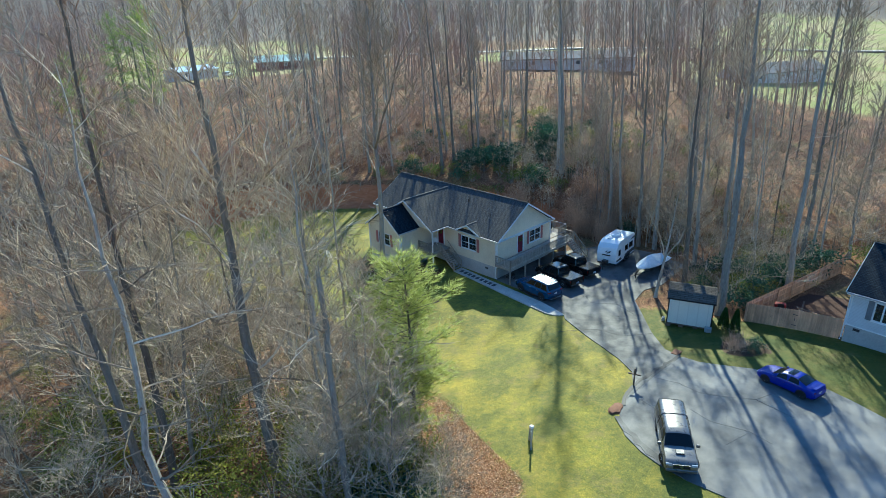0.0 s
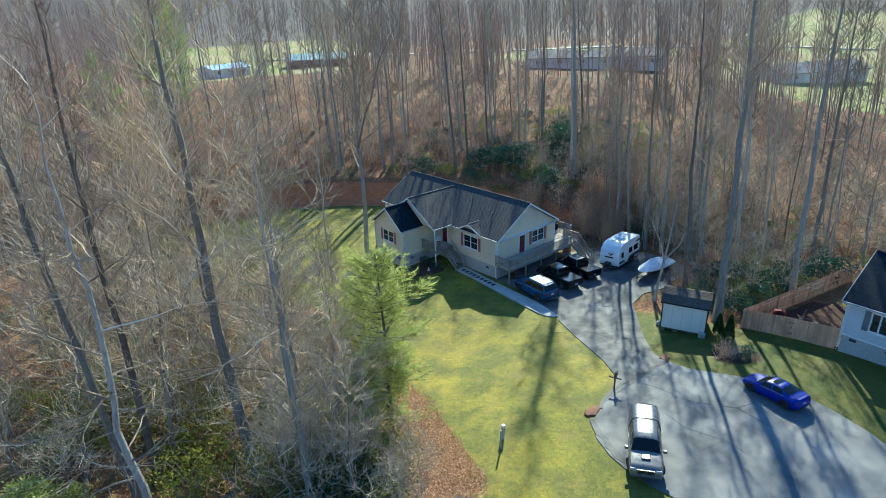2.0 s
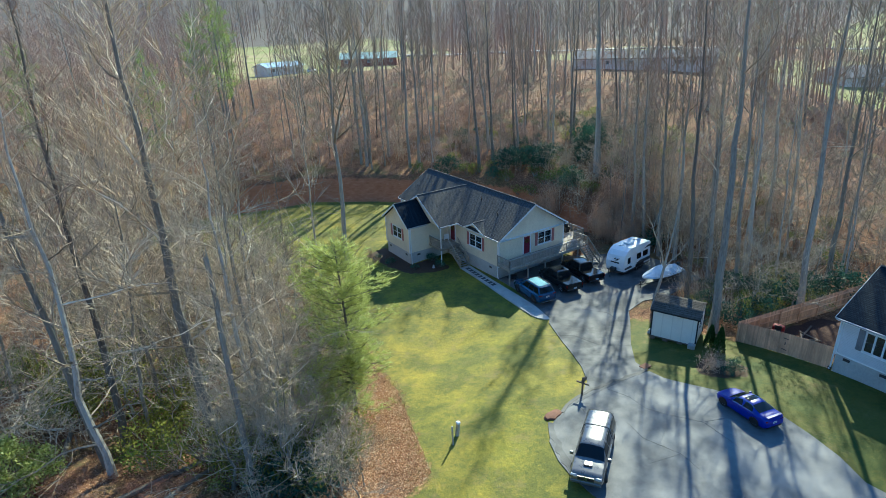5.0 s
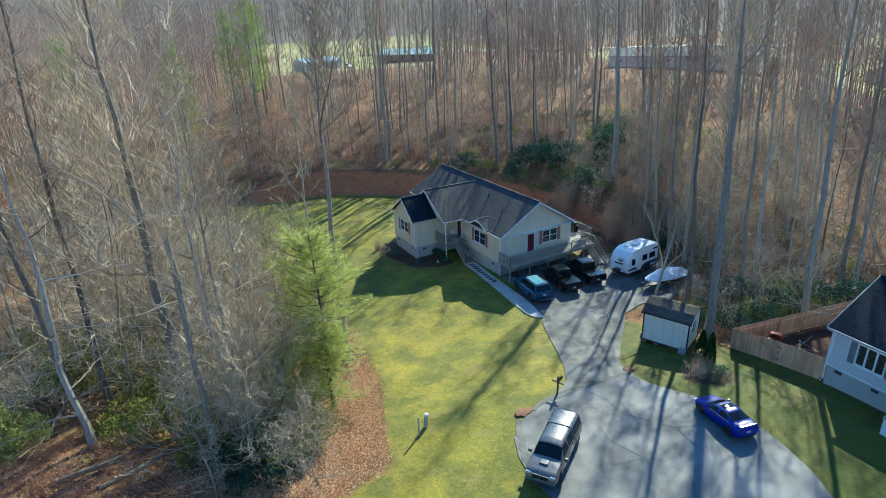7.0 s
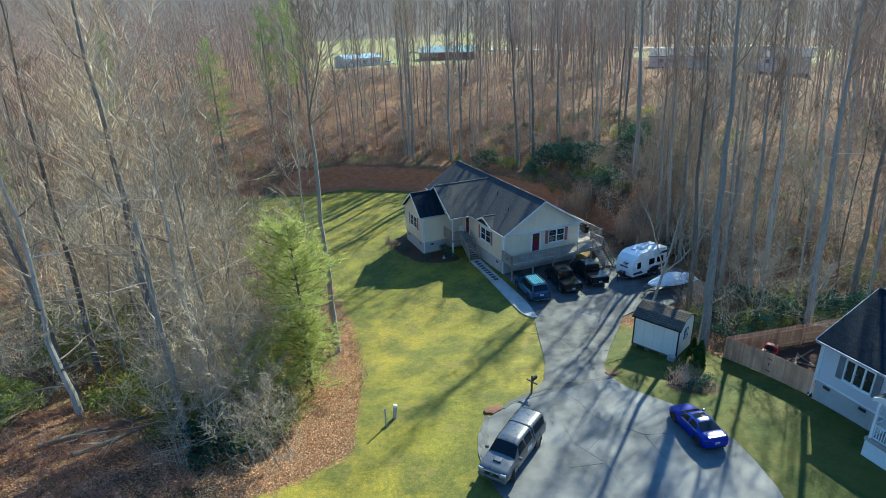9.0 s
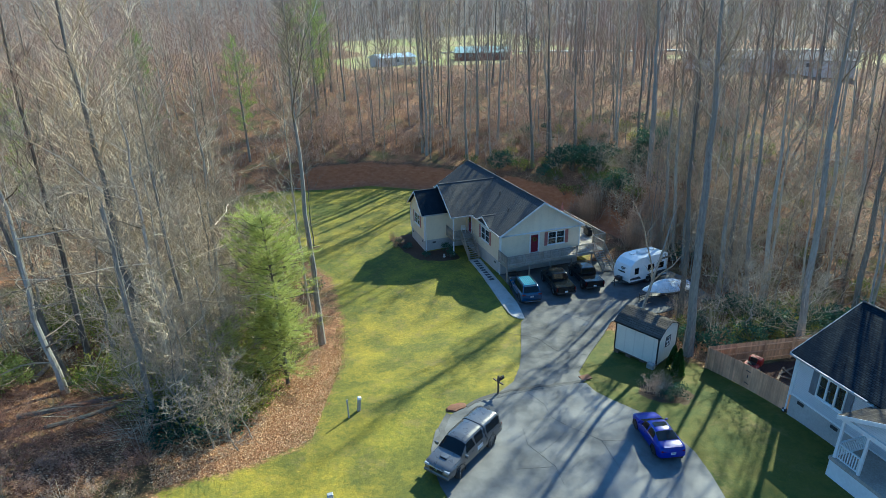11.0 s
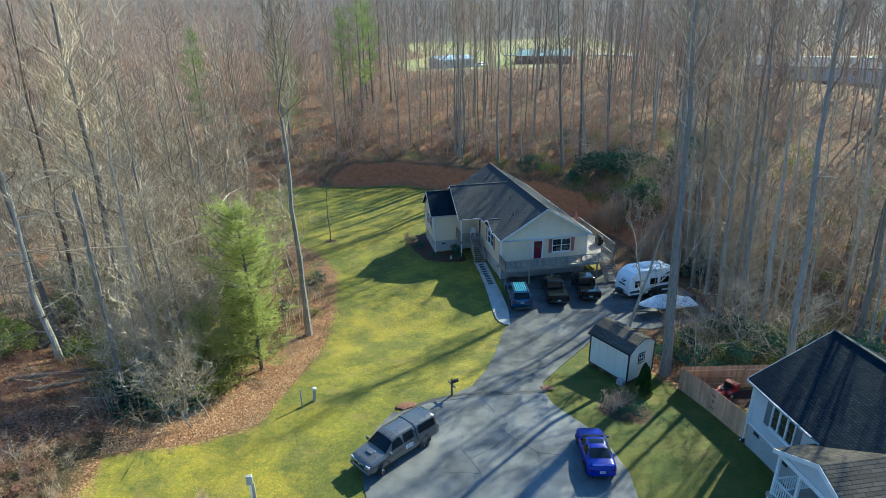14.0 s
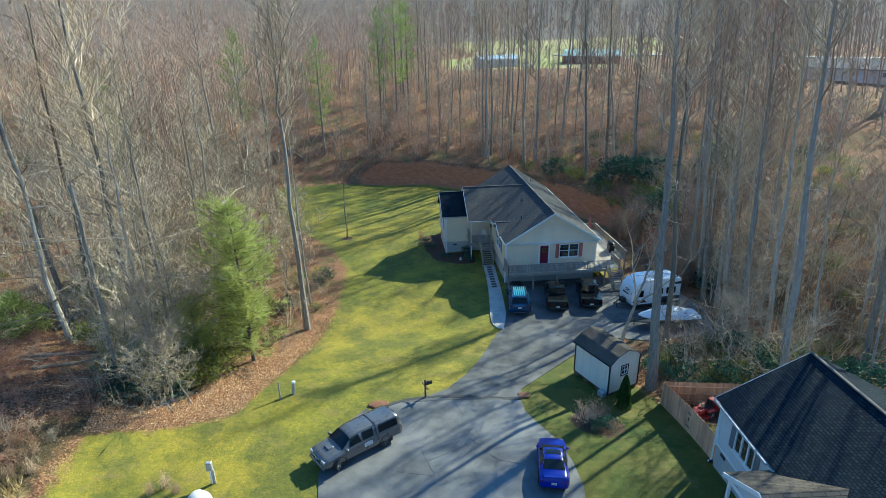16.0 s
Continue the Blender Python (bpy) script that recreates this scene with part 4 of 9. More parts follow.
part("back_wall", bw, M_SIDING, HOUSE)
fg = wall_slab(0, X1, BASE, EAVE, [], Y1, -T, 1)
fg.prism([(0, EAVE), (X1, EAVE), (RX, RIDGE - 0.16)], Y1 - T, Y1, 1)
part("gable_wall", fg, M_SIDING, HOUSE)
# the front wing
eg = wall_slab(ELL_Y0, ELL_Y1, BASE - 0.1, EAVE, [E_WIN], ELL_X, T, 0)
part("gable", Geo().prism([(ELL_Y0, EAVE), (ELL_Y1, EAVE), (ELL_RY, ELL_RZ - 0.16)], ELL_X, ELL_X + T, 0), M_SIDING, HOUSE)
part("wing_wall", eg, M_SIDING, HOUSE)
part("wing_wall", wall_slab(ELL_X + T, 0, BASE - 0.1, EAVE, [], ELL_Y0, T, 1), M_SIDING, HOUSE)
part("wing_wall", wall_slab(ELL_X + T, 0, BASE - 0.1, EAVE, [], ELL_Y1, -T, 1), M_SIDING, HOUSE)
# the gable over the porch and wing stands a little behind the wing's front
cw = Geo().prism([(CR_Y0 + 0.2, EAVE + 0.05), (CR_Y1 - 0.2, EAVE + 0.05), (CR_RY, CR_RZ - 0.2)], CR_X + 0.25, CR_X + 0.25 + T, 0)
part("porch_gable", cw, M_SIDING, HOUSE)
# little gable over the front window
lg = Geo().prism([(2.35, EAVE), (5.85, EAVE), (4.15, 5.62)], -0.02, 0.12, 0)
part("window_gable", lg, M_SIDING, HOUSE)
# floor and inner walls, so that the rooms stay dark behind the panes
part("inner_floor", Geo().box(T, X1 - T, T, Y1 - T, FLOOR - 0.25, FLOOR - 0.05).box(ELL_X + T, 0, ELL_Y0 + T, ELL_Y1 - T, FLOOR - 0.25, FLOOR - 0.05), M_ROOMDARK, HOUSE)
part("inner_ceiling", Geo().box(T, X1 - T, T, Y1 - T, EAVE - 0.12, EAVE - 0.02).box(ELL_X + T, 0, ELL_Y0 + T, ELL_Y1 - T, EAVE - 0.12, EAVE - 0.02), M_ROOMDARK, HOUSE)
part("inner_wall", Geo().box(T, X1 - T, 6.6, 6.7, FLOOR, EAVE - 0.13).box(4.9, 5.0, T, 6.6, FLOOR, EAVE - 0.13), M_ROOMDARK, HOUSE)

# roof slopes
SL = (RIDGE - 4.78) / (RX + 0.3)
RO = part("roof", roof_slab([(-0.3, -0.45, 4.78), (-0.3, Y1 + 0.35, 4.78), (RX, Y1 + 0.35, RIDGE), (RX, -0.45, RIDGE)], 0.14), M_ROOF, HOUSE, "dark weathered shingle roof")
part("roof_slope", roof_slab([(2 * RX + 0.3, Y1 + 0.35, 4.78), (2 * RX + 0.3, -0.45, 4.78), (RX, -0.45, RIDGE), (RX, Y1 + 0.35, RIDGE)], 0.14), M_ROOF, RO)
part("ridge_cap", Geo().tube([(RX, -0.46, RIDGE + 0.0), (RX, Y1 + 0.36, RIDGE + 0.0)], [0.11, 0.11], 6, squash=0.5), M_CAP, RO)


def main_roof_x(z):
    return -0.3 + (z - 4.78) / SL


def cross_roof(x_front, y0, y1, ry, rz, ez, lift, parent, mat=None):
    """Two slopes of a gable that faces the lawn, dying into the main roof."""
    xr, xe = main_roof_x(rz), max(main_roof_x(ez), -0.28)
    part("roof_slope", roof_slab([(x_front, y0, ez + lift), (xe, y0, ez + lift), (xr, ry, rz + lift), (x_front, ry, rz + lift)], 0.13), mat or M_ROOF, parent)
    part("roof_slope", roof_slab([(xe, y1, ez + lift), (x_front, y1, ez + lift), (x_front, ry, rz + lift), (xr, ry, rz + lift)], 0.13), mat or M_ROOF, parent)
    part("ridge_cap", Geo().tube([(x_front - 0.01, ry, rz + lift), (xr + 0.1, ry, rz + lift)], [0.11, 0.10], 6, squash=0.5), M_CAP, parent)


cross_roof(CR_X - 0.2, CR_Y0 - 0.1, CR_Y1 + 0.1, CR_RY, CR_RZ, 4.90, 0.01, RO)
cross_roof(-0.45, 2.2, 5.95, 4.15, 5.68, 4.82, 0.012, RO)
# wing roof dies into the porch gable
part("roof_slope", roof_slab([(ELL_X - 0.4, ELL_Y0 - 0.28, 4.72), (CR_X + 0.3, ELL_Y0 - 0.28, 4.72), (CR_X + 0.3, ELL_RY, ELL_RZ), (ELL_X - 0.4, ELL_RY, ELL_RZ)], 0.13), M_ROOF_B, RO, "dark blue-grey shingles of the front wing")
part("roof_slope", roof_slab([(CR_X + 0.3, ELL_Y1 + 0.28, 4.72), (ELL_X - 0.4, ELL_Y1 + 0.28, 4.72), (ELL_X - 0.4, ELL_RY, ELL_RZ), (CR_X + 0.3, ELL_RY, ELL_RZ)], 0.13), M_ROOF_B, RO)
part("ridge_cap", Geo().tube([(ELL_X - 0.41, ELL_RY, ELL_RZ), (CR_X - 0.1, ELL_RY, ELL_RZ)], [0.1, 0.1], 6, squash=0.5), M_CAP, RO)
for x, y, z in ((3.2, 7.2, 7.05), (2.2, 2.9, 6.4), (6.6, 16, 6.98)):
    part("vent_pipe", Geo().tube([(x, y, z - 0.2), (x, y, z + 0.32)], [0.05, 0.05], 8), M_DARKMETAL, RO)


def rake(parent, a, b, tall=0.2, name="rake_board"):
    """A white board under the sloping edge of a roof."""
    a, b = Vector(a), Vector(b)
    g = Geo()
    w = (b - a)
    side = Vector((w.y, -w.x, 0)).normalized() * 0.02 if abs(w.x) + abs(w.y) > 1e-6 else Vector((0.02, 0, 0))
    dn = Vector((0, 0, -tall))
    g.loft([[a + side, a - side, a - side + dn, a + side + dn], [b + side, b - side, b - side + dn, b + side + dn]])
    return part(name, g, M_TRIM, parent)


yf = -0.47
rake(HOUSE, (-0.32, yf, 4.76), (RX, yf, RIDGE - 0.02))
rake(HOUSE, (2 * RX + 0.32, yf, 4.76), (RX, yf, RIDGE - 0.02))
rake(HOUSE, (-0.32, Y1 + 0.37, 4.76), (RX, Y1 + 0.37, RIDGE - 0.02))
rake(HOUSE, (2 * RX + 0.32, Y1 + 0.37, 4.76), (RX, Y1 + 0.37, RIDGE - 0.02))
for x0, ya, yb, ry, ez, rz in ((CR_X - 0.22, CR_Y0 - 0.1, CR_Y1 + 0.1, CR_RY, 4.9, CR_RZ), (-0.47, 2.2, 5.95, 4.15, 4.82, 5.68), (ELL_X - 0.42, ELL_Y0 - 0.28, ELL_Y1 + 0.28, ELL_RY, 4.72, ELL_RZ)):
    rake(HOUSE, (x0, ya, ez + 0.0), (x0, ry, rz))
    rake(HOUSE, (x0, yb, ez + 0.0), (x0, ry, rz))


def gutter(parent, a, b):
    a, b = Vector(a), Vector(b)
    w = (b - a).normalized()
    s = Vector((-w.y, w.x, 0)) * 0.06
    z = Vector((0, 0, 0.055))
    g = Geo().loft([[p + s + z, p + s - z, p - s - z, p - s + z] for p in (a, b)])
    return part("gutter", g, M_GUTTER, parent, "weathered white eave gutter")


gutter(HOUSE, (-0.37, -0.42, 4.68), (-0.37, 2.15, 4.68))
gutter(HOUSE, (-0.37, 6.0, 4.68), (-0.37, CR_Y0 - 0.1, 4.68))
gutter(HOUSE, (-0.37, CR_Y1 + 0.15, 4.68), (-0.37, Y1 + 0.3, 4.68))
gutter(HOUSE, (2 * RX + 0.37, -0.42, 4.68), (2 * RX + 0.37, Y1 + 0.3, 4.68))
gutter(HOUSE, (CR_X - 0.2, CR_Y0 - 0.17, 4.80), (-0.3, CR_Y0 - 0.17, 4.80))
gutter(HOUSE, (ELL_X - 0.35, ELL_Y0 - 0.35, 4.62), (CR_X - 0.25, ELL_Y0 - 0.35, 4.62))
so = Geo().box(-0.28, 0.0, -0.4, CR_Y0, 4.55, 4.60).box(X1, X1 + 0.5, -0.4, Y1 + 0.3, 4.55, 4.60).box(0.0, X1, -0.4, 0.0, 4.55, 4.56)
part("soffit", so, M_TRIM, HOUSE)
# corner boards and downspouts
for x, y, z0 in ((-0.03, -0.03, BASE), (X1 + 0.03, -0.03, BASE), (ELL_X - 0.03, ELL_Y0 - 0.03, BASE - 0.1), (ELL_X - 0.03, ELL_Y1 + 0.03, BASE - 0.1), (-0.03, Y1 + 0.03, BASE), (X1 + 0.03, Y1 + 0.03, BASE)):
    part("corner_board", Geo().box(x - 0.06, x + 0.06, y - 0.06, y + 0.06, z0, EAVE - 0.02), M_TRIM, HOUSE)
for x, y, zb in ((-0.11, 0.12, 0.06), (ELL_X + 0.12, ELL_Y0 - 0.11, -0.3)):
    g = Geo().tube([(x, y, 4.66), (x, y, 4.5), (x, y, zb + 0.25), (x - 0.05, y - 0.22, zb + 0.1)], [0.055] * 4, 4)
    part("downspout", g, M_TRIM, HOUSE, "white downspout")
for axis, at, u, z in ((0, 0.02, 6.9, 0.9), (0, 0.02, 1.5, 0.9), (0, ELL_X + 0.02, 14.9, 0.85), (0, ELL_X + 0.02, 11.0, 0.85), (1, ELL_Y0 + 0.02, -4.3, 0.85)):
    g = Geo()
    lo = at - 0.015
    for k in range(5):
        zz = z + k * 0.045
        if axis == 0:
            g.box(lo - 0.008, lo + 0.03, u - 0.22, u + 0.22, zz, zz + 0.03)
        else:
            g.box(u - 0.22, u + 0.22, lo - 0.008, lo + 0.03, zz, zz + 0.03)
    part("foundation_vent", g, M_VENT, HOUSE, "black foundation vent")

window_unit(HOUSE, 1, 0.0, *G_WIN, -1)
window_unit(HOUSE, 0, 0.0, *F_WIN, -1)
window_unit(HOUSE, 0, ELL_X, *E_WIN, -1)
window_unit(HOUSE, 0, X1, 9.0, 10.6, 2.7, 4.1, 1, 2, False)
window_unit(HOUSE, 0, X1, 15.0, 16.6, 2.7, 4.1, 1, 2, False)
window_unit(HOUSE, 0, X1, 2.5, 4.4, FLOOR, FLOOR + 2.1, 1, 2, False, "patio_door")
door_unit(HOUSE, 1, 0.0, *G_DOOR, -1)
door_unit(HOUSE, 0, 0.0, *F_DOOR, -1)

# front porch: floor, post, rail, stairs
PORCH = thing("front_porch", "weathered timber front porch with stairs down to the walk", "porch")
boards(PORCH, CR_X + 0.1, -0.02, CR_Y0 + 0.05, ELL_Y0 - 0.02, FLOOR - 0.06, "y")
part("porch_frame", Geo().box(CR_X + 0.1, -0.02, CR_Y0 + 0.05, CR_Y0 + 0.1, FLOOR - 0.36, FLOOR - 0.1).box(CR_X + 0.1, CR_X + 0.15, CR_Y0 + 0.1, ELL_Y0 - 0.02, FLOOR - 0.36, FLOOR - 0.1), M_RAIL_SHADE, PORCH)
part("porch_post", Geo().box(CR_X + 0.12, CR_X + 0.24, CR_Y0 + 0.12, CR_Y0 + 0.24, ground(-2.7, 7.5) - 0.1, 4.72, cut=0.015), M_TRIM, PORCH, "white roof post")
railing(PORCH, [(CR_X + 0.16, CR_Y0 + 0.25), (CR_X + 0.16, ELL_Y0 - 0.1)], FLOOR - 0.06)
railing(PORCH, [(CR_X + 0.25, CR_Y0 + 0.12), (-1.75, CR_Y0 + 0.12)], FLOOR - 0.06)
NS, SX0, SX1, SYT, SYB = 11, -1.65, -0.42, CR_Y0 + 0.02, 4.98
zb = ground(-1, 5)
rise, run = (FLOOR - 0.06 - zb - 0.09) / NS, (SYT - SYB) / NS
for k in range(NS):
    zz = FLOOR - 0.06 - rise * (k + 1) + 0.02
    part("tread", Geo().box(SX0, SX1, SYT - run * (k + 1) - 0.02, SYT - run * k, zz - 0.04, zz), M_DECK_LIT, PORCH)
for x in (SX0 - 0.04, SX1):
    g = Geo().prism([(SYT, FLOOR - 0.1), (SYT, FLOOR - 0.42), (SYB, zb + 0.02), (SYB, zb + 0.26)], x, x + 0.045, 0)
    part("stringer", g, M_RAIL_SHADE, PORCH)
    part("stair_rail", Geo().prism([(SYT, FLOOR + 0.90), (SYT, FLOOR + 0.82), (SYB + 0.1, zb + 0.98), (SYB + 0.1, zb + 1.06)], x - 0.02, x + 0.07, 0), M_RAIL_SHADE, PORCH)
    for k in range(14):
        t = (k + 0.5) / 14
        yy = SYT + (SYB - SYT) * t
        z0 = FLOOR - 0.1 + (zb + 0.2 - FLOOR + 0.1) * t
        part("baluster", Geo().box(x + 0.005, x + 0.04, yy - 0.018, yy + 0.018, z0 - 0.06, z0 + 0.9), M_RAIL_SHADE, PORCH)
    part("rail_post", Geo().box(x - 0.03, x + 0.07, SYB + 0.05, SYB + 0.15, zb - 0.05, zb + 1.12, cut=0.01), M_RAIL_SHADE, PORCH)

# side and back deck on posts over the parking
DECK = thing("deck", "weathered timber deck on posts along the gable side", "deck")
DY, DX, DB = -2.2, 13.45, 9.6
boards(DECK, -0.30, 10.4, DY, -0.03, FLOOR - 0.04, "x")
boards(DECK, X1 + 0.02, DX, 0.0, DB, FLOOR - 0.04, "y")
fr = Geo()
fr.box(-0.30, 10.4, DY - 0.03, DY + 0.02, FLOOR - 0.36, FLOOR - 0.075).box(-0.32, -0.27, DY, -0.03, FLOOR - 0.36, FLOOR - 0.075).box(DX - 0.03, DX + 0.02, 0, DB, FLOOR - 0.36, FLOOR - 0.075)
for x in np.arange(0.3, 10.3, 0.8):
    fr.box(x, x + 0.04, DY + 0.02, -0.03, FLOOR - 0.30, FLOOR - 0.08)
part("deck_frame", fr, M_RAIL_SHADE, DECK)
for x, y in ((-0.2, DY + 0.1), (2.45, DY + 0.1), (5.05, DY + 0.1), (7.7, DY + 0.1), (10.25, DY + 0.1), (DX - 0.1, 0.1), (DX - 0.1, 3.2), (DX - 0.1, 6.4), (DX - 0.1, DB - 0.1)):
    part("deck_post", Geo().box(x - 0.07, x + 0.07, y - 0.07, y + 0.07, ground(x, y) - 0.1, FLOOR - 0.2, cut=0.012), M_RAIL_SHADE, DECK)
railing(DECK, [(-0.27, -0.1), (-0.27, DY), (10.35, DY)], FLOOR - 0.04)
railing(DECK, [(11.75, 0.05), (DX - 0.03, 0.05), (DX - 0.03, DB - 0.03), (X1 + 0.2, DB - 0.03)], FLOOR - 0.04)
# landing and stairs at the far corner
boards(DECK, 10.42, 11.75, -2.2, -0.03, FLOOR - 0.04, "x", "landing_board")
for k in range(10):
    zz = FLOOR - 0.04 - 0.19 * (k + 1)
    yy = DY - 0.02 - 0.2 * k
    part("tread", Geo().box(10.5, 11.65, yy - 0.25, yy, zz - 0.04, zz), M_DECK_LIT, DECK)
for x in (10.45, 11.66):
    zb2 = ground(x, DY - 2.0)
    part("stringer", Geo().prism([(DY, FLOOR - 0.08), (DY, FLOOR - 0.42), (DY - 2.1, zb2 + 0.0), (DY - 2.1, zb2 + 0.22)], x, x + 0.045, 0), M_RAIL_SHADE, DECK)
    part("stair_rail", Geo().prism([(DY, FLOOR + 0.92), (DY, FLOOR + 0.84), (DY - 2.05, zb2 + 0.98), (DY - 2.05, zb2 + 1.06)], x - 0.02, x + 0.07, 0), M_RAIL_SHADE, DECK)
    for k in range(12):
        t = (k + 0.5) / 12
        yy, z0 = DY - 2.1 * t, FLOOR - 0.1 + (zb2 + 0.2 - FLOOR + 0.1) * t
        part("baluster", Geo().box(x + 0.005, x + 0.04, yy - 0.018, yy + 0.018, z0 - 0.06, z0 + 0.9), M_RAIL_SHADE, DECK)
    part("rail_post", Geo().box(x - 0.03, x + 0.07, DY - 2.12, DY - 2.02, zb2 - 0.05, zb2 + 1.12, cut=0.01), M_RAIL_SHADE, DECK)
railing(DECK, [(11.72, -2.2), (11.72, 0.0)], FLOOR - 0.04)

# ---------------------------------------------------------------- vehicles
def lathe(profile, n=20):
    """Turns a profile of (radius, along) round the y axis."""
    g = Geo()
    rings = [[(r * math.cos(2 * math.pi * k / n), y, r * math.sin(2 * math.pi * k / n)) for k in range(n)] for r, y in profile]
    return g.loft(rings, None, True)


def shell(stations):
    """A body skin from rows of (x, low, side, top, half width, half width at the top)."""
    rings = []
    for x, zb, zs, zt, w, wt in stations:
        rings.append([(x, y, z) for y, z in ((-w * 0.9, zb), (-w * 0.99, zb + 0.1), (-w, (zb + zs) / 2), (-w * 0.985, zs), (-wt, zt - 0.02), (-wt * 0.6, zt + 0.012), (0, zt + 0.02),
                                             (wt * 0.6, zt + 0.012), (wt, zt - 0.02), (w * 0.985, zs), (w, (zb + zs) / 2), (w * 0.99, zb + 0.1), (w * 0.9, zb))])
    return Geo().loft(rings)


def on_face(c, u0, u1, v0, v1, out=0.012, deep=0.02):
    """A thin slab on the face with corners c (low left, low right, high right, high left), within shares of it."""
    c = [Vector(p) for p in c]
    nrm = (c[1] - c[0]).cross(c[3] - c[0]).normalized()

    def at(u, v):
        return c[0] * (1 - u) * (1 - v) + c[1] * u * (1 - v) + c[2] * u * v + c[3] * (1 - u) * v

    q = [at(u0, v0), at(u1, v0), at(u1, v1), at(u0, v1)]
    return Geo().loft([[p - nrm * deep for p in q], [p + nrm * out for p in q]])


def cabin(car, paint_mat, x_rb, x_fb, x_rr, x_fr, z_belt, z_roof, w_belt, w_roof, sides, roof_mat=None, name="cabin", back_glass=True, front_glass=True):
    """The upper body: pillars and roof with panes of dark glass set on its faces."""
    b = [(x_rb, w_belt), (x_fb, w_belt * 0.97), (x_fb, -w_belt * 0.97), (x_rb, -w_belt)]
    r = [(x_rr, w_roof), (x_fr, w_roof * 0.97), (x_fr, -w_roof * 0.97), (x_rr, -w_roof)]
    B, R = [(x, y, z_belt) for x, y in b], [(x, y, z_roof) for x, y in r]

    def ring(pts, z, inset, cut):
        cx, out = (pts[0][0] + pts[1][0]) / 2, []
        q = [(x + (inset if x < cx else -inset), y - math.copysign(inset * 0.8, y)) for x, y in pts]
        for k in range(4):
            x, y = q[k]
            for j in (k - 1, (k + 1) % 4):
                u, v = q[j][0] - x, q[j][1] - y
                s = cut / math.hypot(u, v)
                out.append((x + u * s, y + v * s, z))
        return out

    body = part(name, Geo().loft([ring(b, z_belt - 0.08, 0, 0.05), ring(b, z_belt, 0, 0.05), ring(r, z_roof - 0.01, 0, 0.07), ring(r, z_roof + 0.03, 0.04, 0.12), ring(r, z_roof + 0.06, 0.14, 0.2), ring(r, z_roof + 0.075, 0.36, 0.2)]), paint_mat, car)
    faces = {"left": (B[1], B[0], R[0], R[1]), "right": (B[3], B[2], R[2], R[3]), "front": (B[2], B[1], R[1], R[2]), "back": (B[0], B[3], R[3], R[0])}
    if front_glass:
        part("windscreen", on_face(faces["front"], 0.07, 0.93, 0.04, 0.95), M_CARGLASS, body, "dark windscreen")
    if back_glass:
        part("rear_window", on_face(faces["back"], 0.07, 0.93, 0.12, 0.92), M_CARGLASS, body, "dark rear window")
    for a, c in sides:
        part("side_window", on_face(faces["right"], a, c, 0.08, 0.92), M_CARGLASS, body)
        part("side_window", on_face(faces["left"], 1 - c, 1 - a, 0.08, 0.92), M_CARGLASS, body)
    if roof_mat:
        part("roof_panel", Geo().loft([[(x, y * 0.97, z_roof + 0.052) for x, y in r], [(x * 0.99, y * 0.86, z_roof + 0.085) for x, y in r]]), roof_mat, body)
    return body


WHEELS = {}


def wheel(car, x, y, r, wide, steer=0.0):
    key = (round(r, 3), round(wide, 3))
    if key not in WHEELS:
        h = wide / 2
        ty = smooth(lathe([(r * 0.62, -h * 0.8), (r * 0.9, -h), (r * 0.985, -h * 0.8), (r, -h * 0.3), (r, h * 0.3), (r * 0.985, h * 0.8), (r * 0.9, h), (r * 0.62, h * 0.8)], 24).mesh("tyre"))
        ty.materials.append(M_RUBBER)
        g = lathe([(r * 0.65, -h * 0.72), (r * 0.65, h * 0.72), (r * 0.58, h * 0.74), (r * 0.55, h * 0.5), (r * 0.14, h * 0.62), (r * 0.10, h * 0.72)], 20)
        for k in range(5):
            a = 2 * math.pi * k / 5
            for side in (1, -1):
                ca, sa = math.cos(a), math.sin(a)
                g.tube([(0.1 * r * ca, side * h * 0.66, 0.1 * r * sa), (0.6 * r * ca, side * h * 0.7, 0.6 * r * sa)], [r * 0.09, r * 0.07], 4)
        ri = g.mesh("rim")
        ri.materials.append(M_RIM)
        WHEELS[key] = (ty, ri)
    ty, ri = WHEELS[key]
    w = part("wheel", ty, None, car, m=Matrix.Translation((x, y, r)) @ Matrix.Rotation(radians(steer), 4, "Z"))
    part("rim", ri, None, w)
    return w


def arch(car, x, y, r):
    """The black lip over a wheel, and a flat black disc standing for the shaded hollow."""
    s = 1 if y > 0 else -1
    pts = [(x + r * math.cos(a), y, r * 0.9 + r * math.sin(a)) for a in np.linspace(-0.25, math.pi + 0.25, 12)]
    g = Geo().tube(pts, [0.045] * len(pts), 5)
    poly = [(p[0], p[2]) for p in pts]
    g.prism(poly, y - s * 0.16, y + s * 0.008, 1)
    part("wheel_arch", g, M_BLACKPLASTIC, car)


def box_part(car, name, mat, x0, x1, y0, y1, z0, z1, cut=0.02, label=""):
    return part(name, Geo().box(x0, x1, y0, y1, z0, z1, cut=cut), mat, car, label)


def plate(car, x, z, facing):
    p = box_part(car, "number_plate", M_PLATE, min(x, x + 0.015 * facing), max(x, x + 0.015 * facing), -0.16, 0.16, z, z + 0.15, 0.003, "pale number plate with grey bars")
    xo = x + 0.018 * facing
    g = Geo()
    for k in range(6):
        y0 = -0.12 + k * 0.042
        g.box(min(xo, xo - 0.004), max(xo, xo - 0.004), y0, y0 + 0.028, z + 0.045, z + 0.105)
    part("plate_bar", g, M_GREYBAR, p)


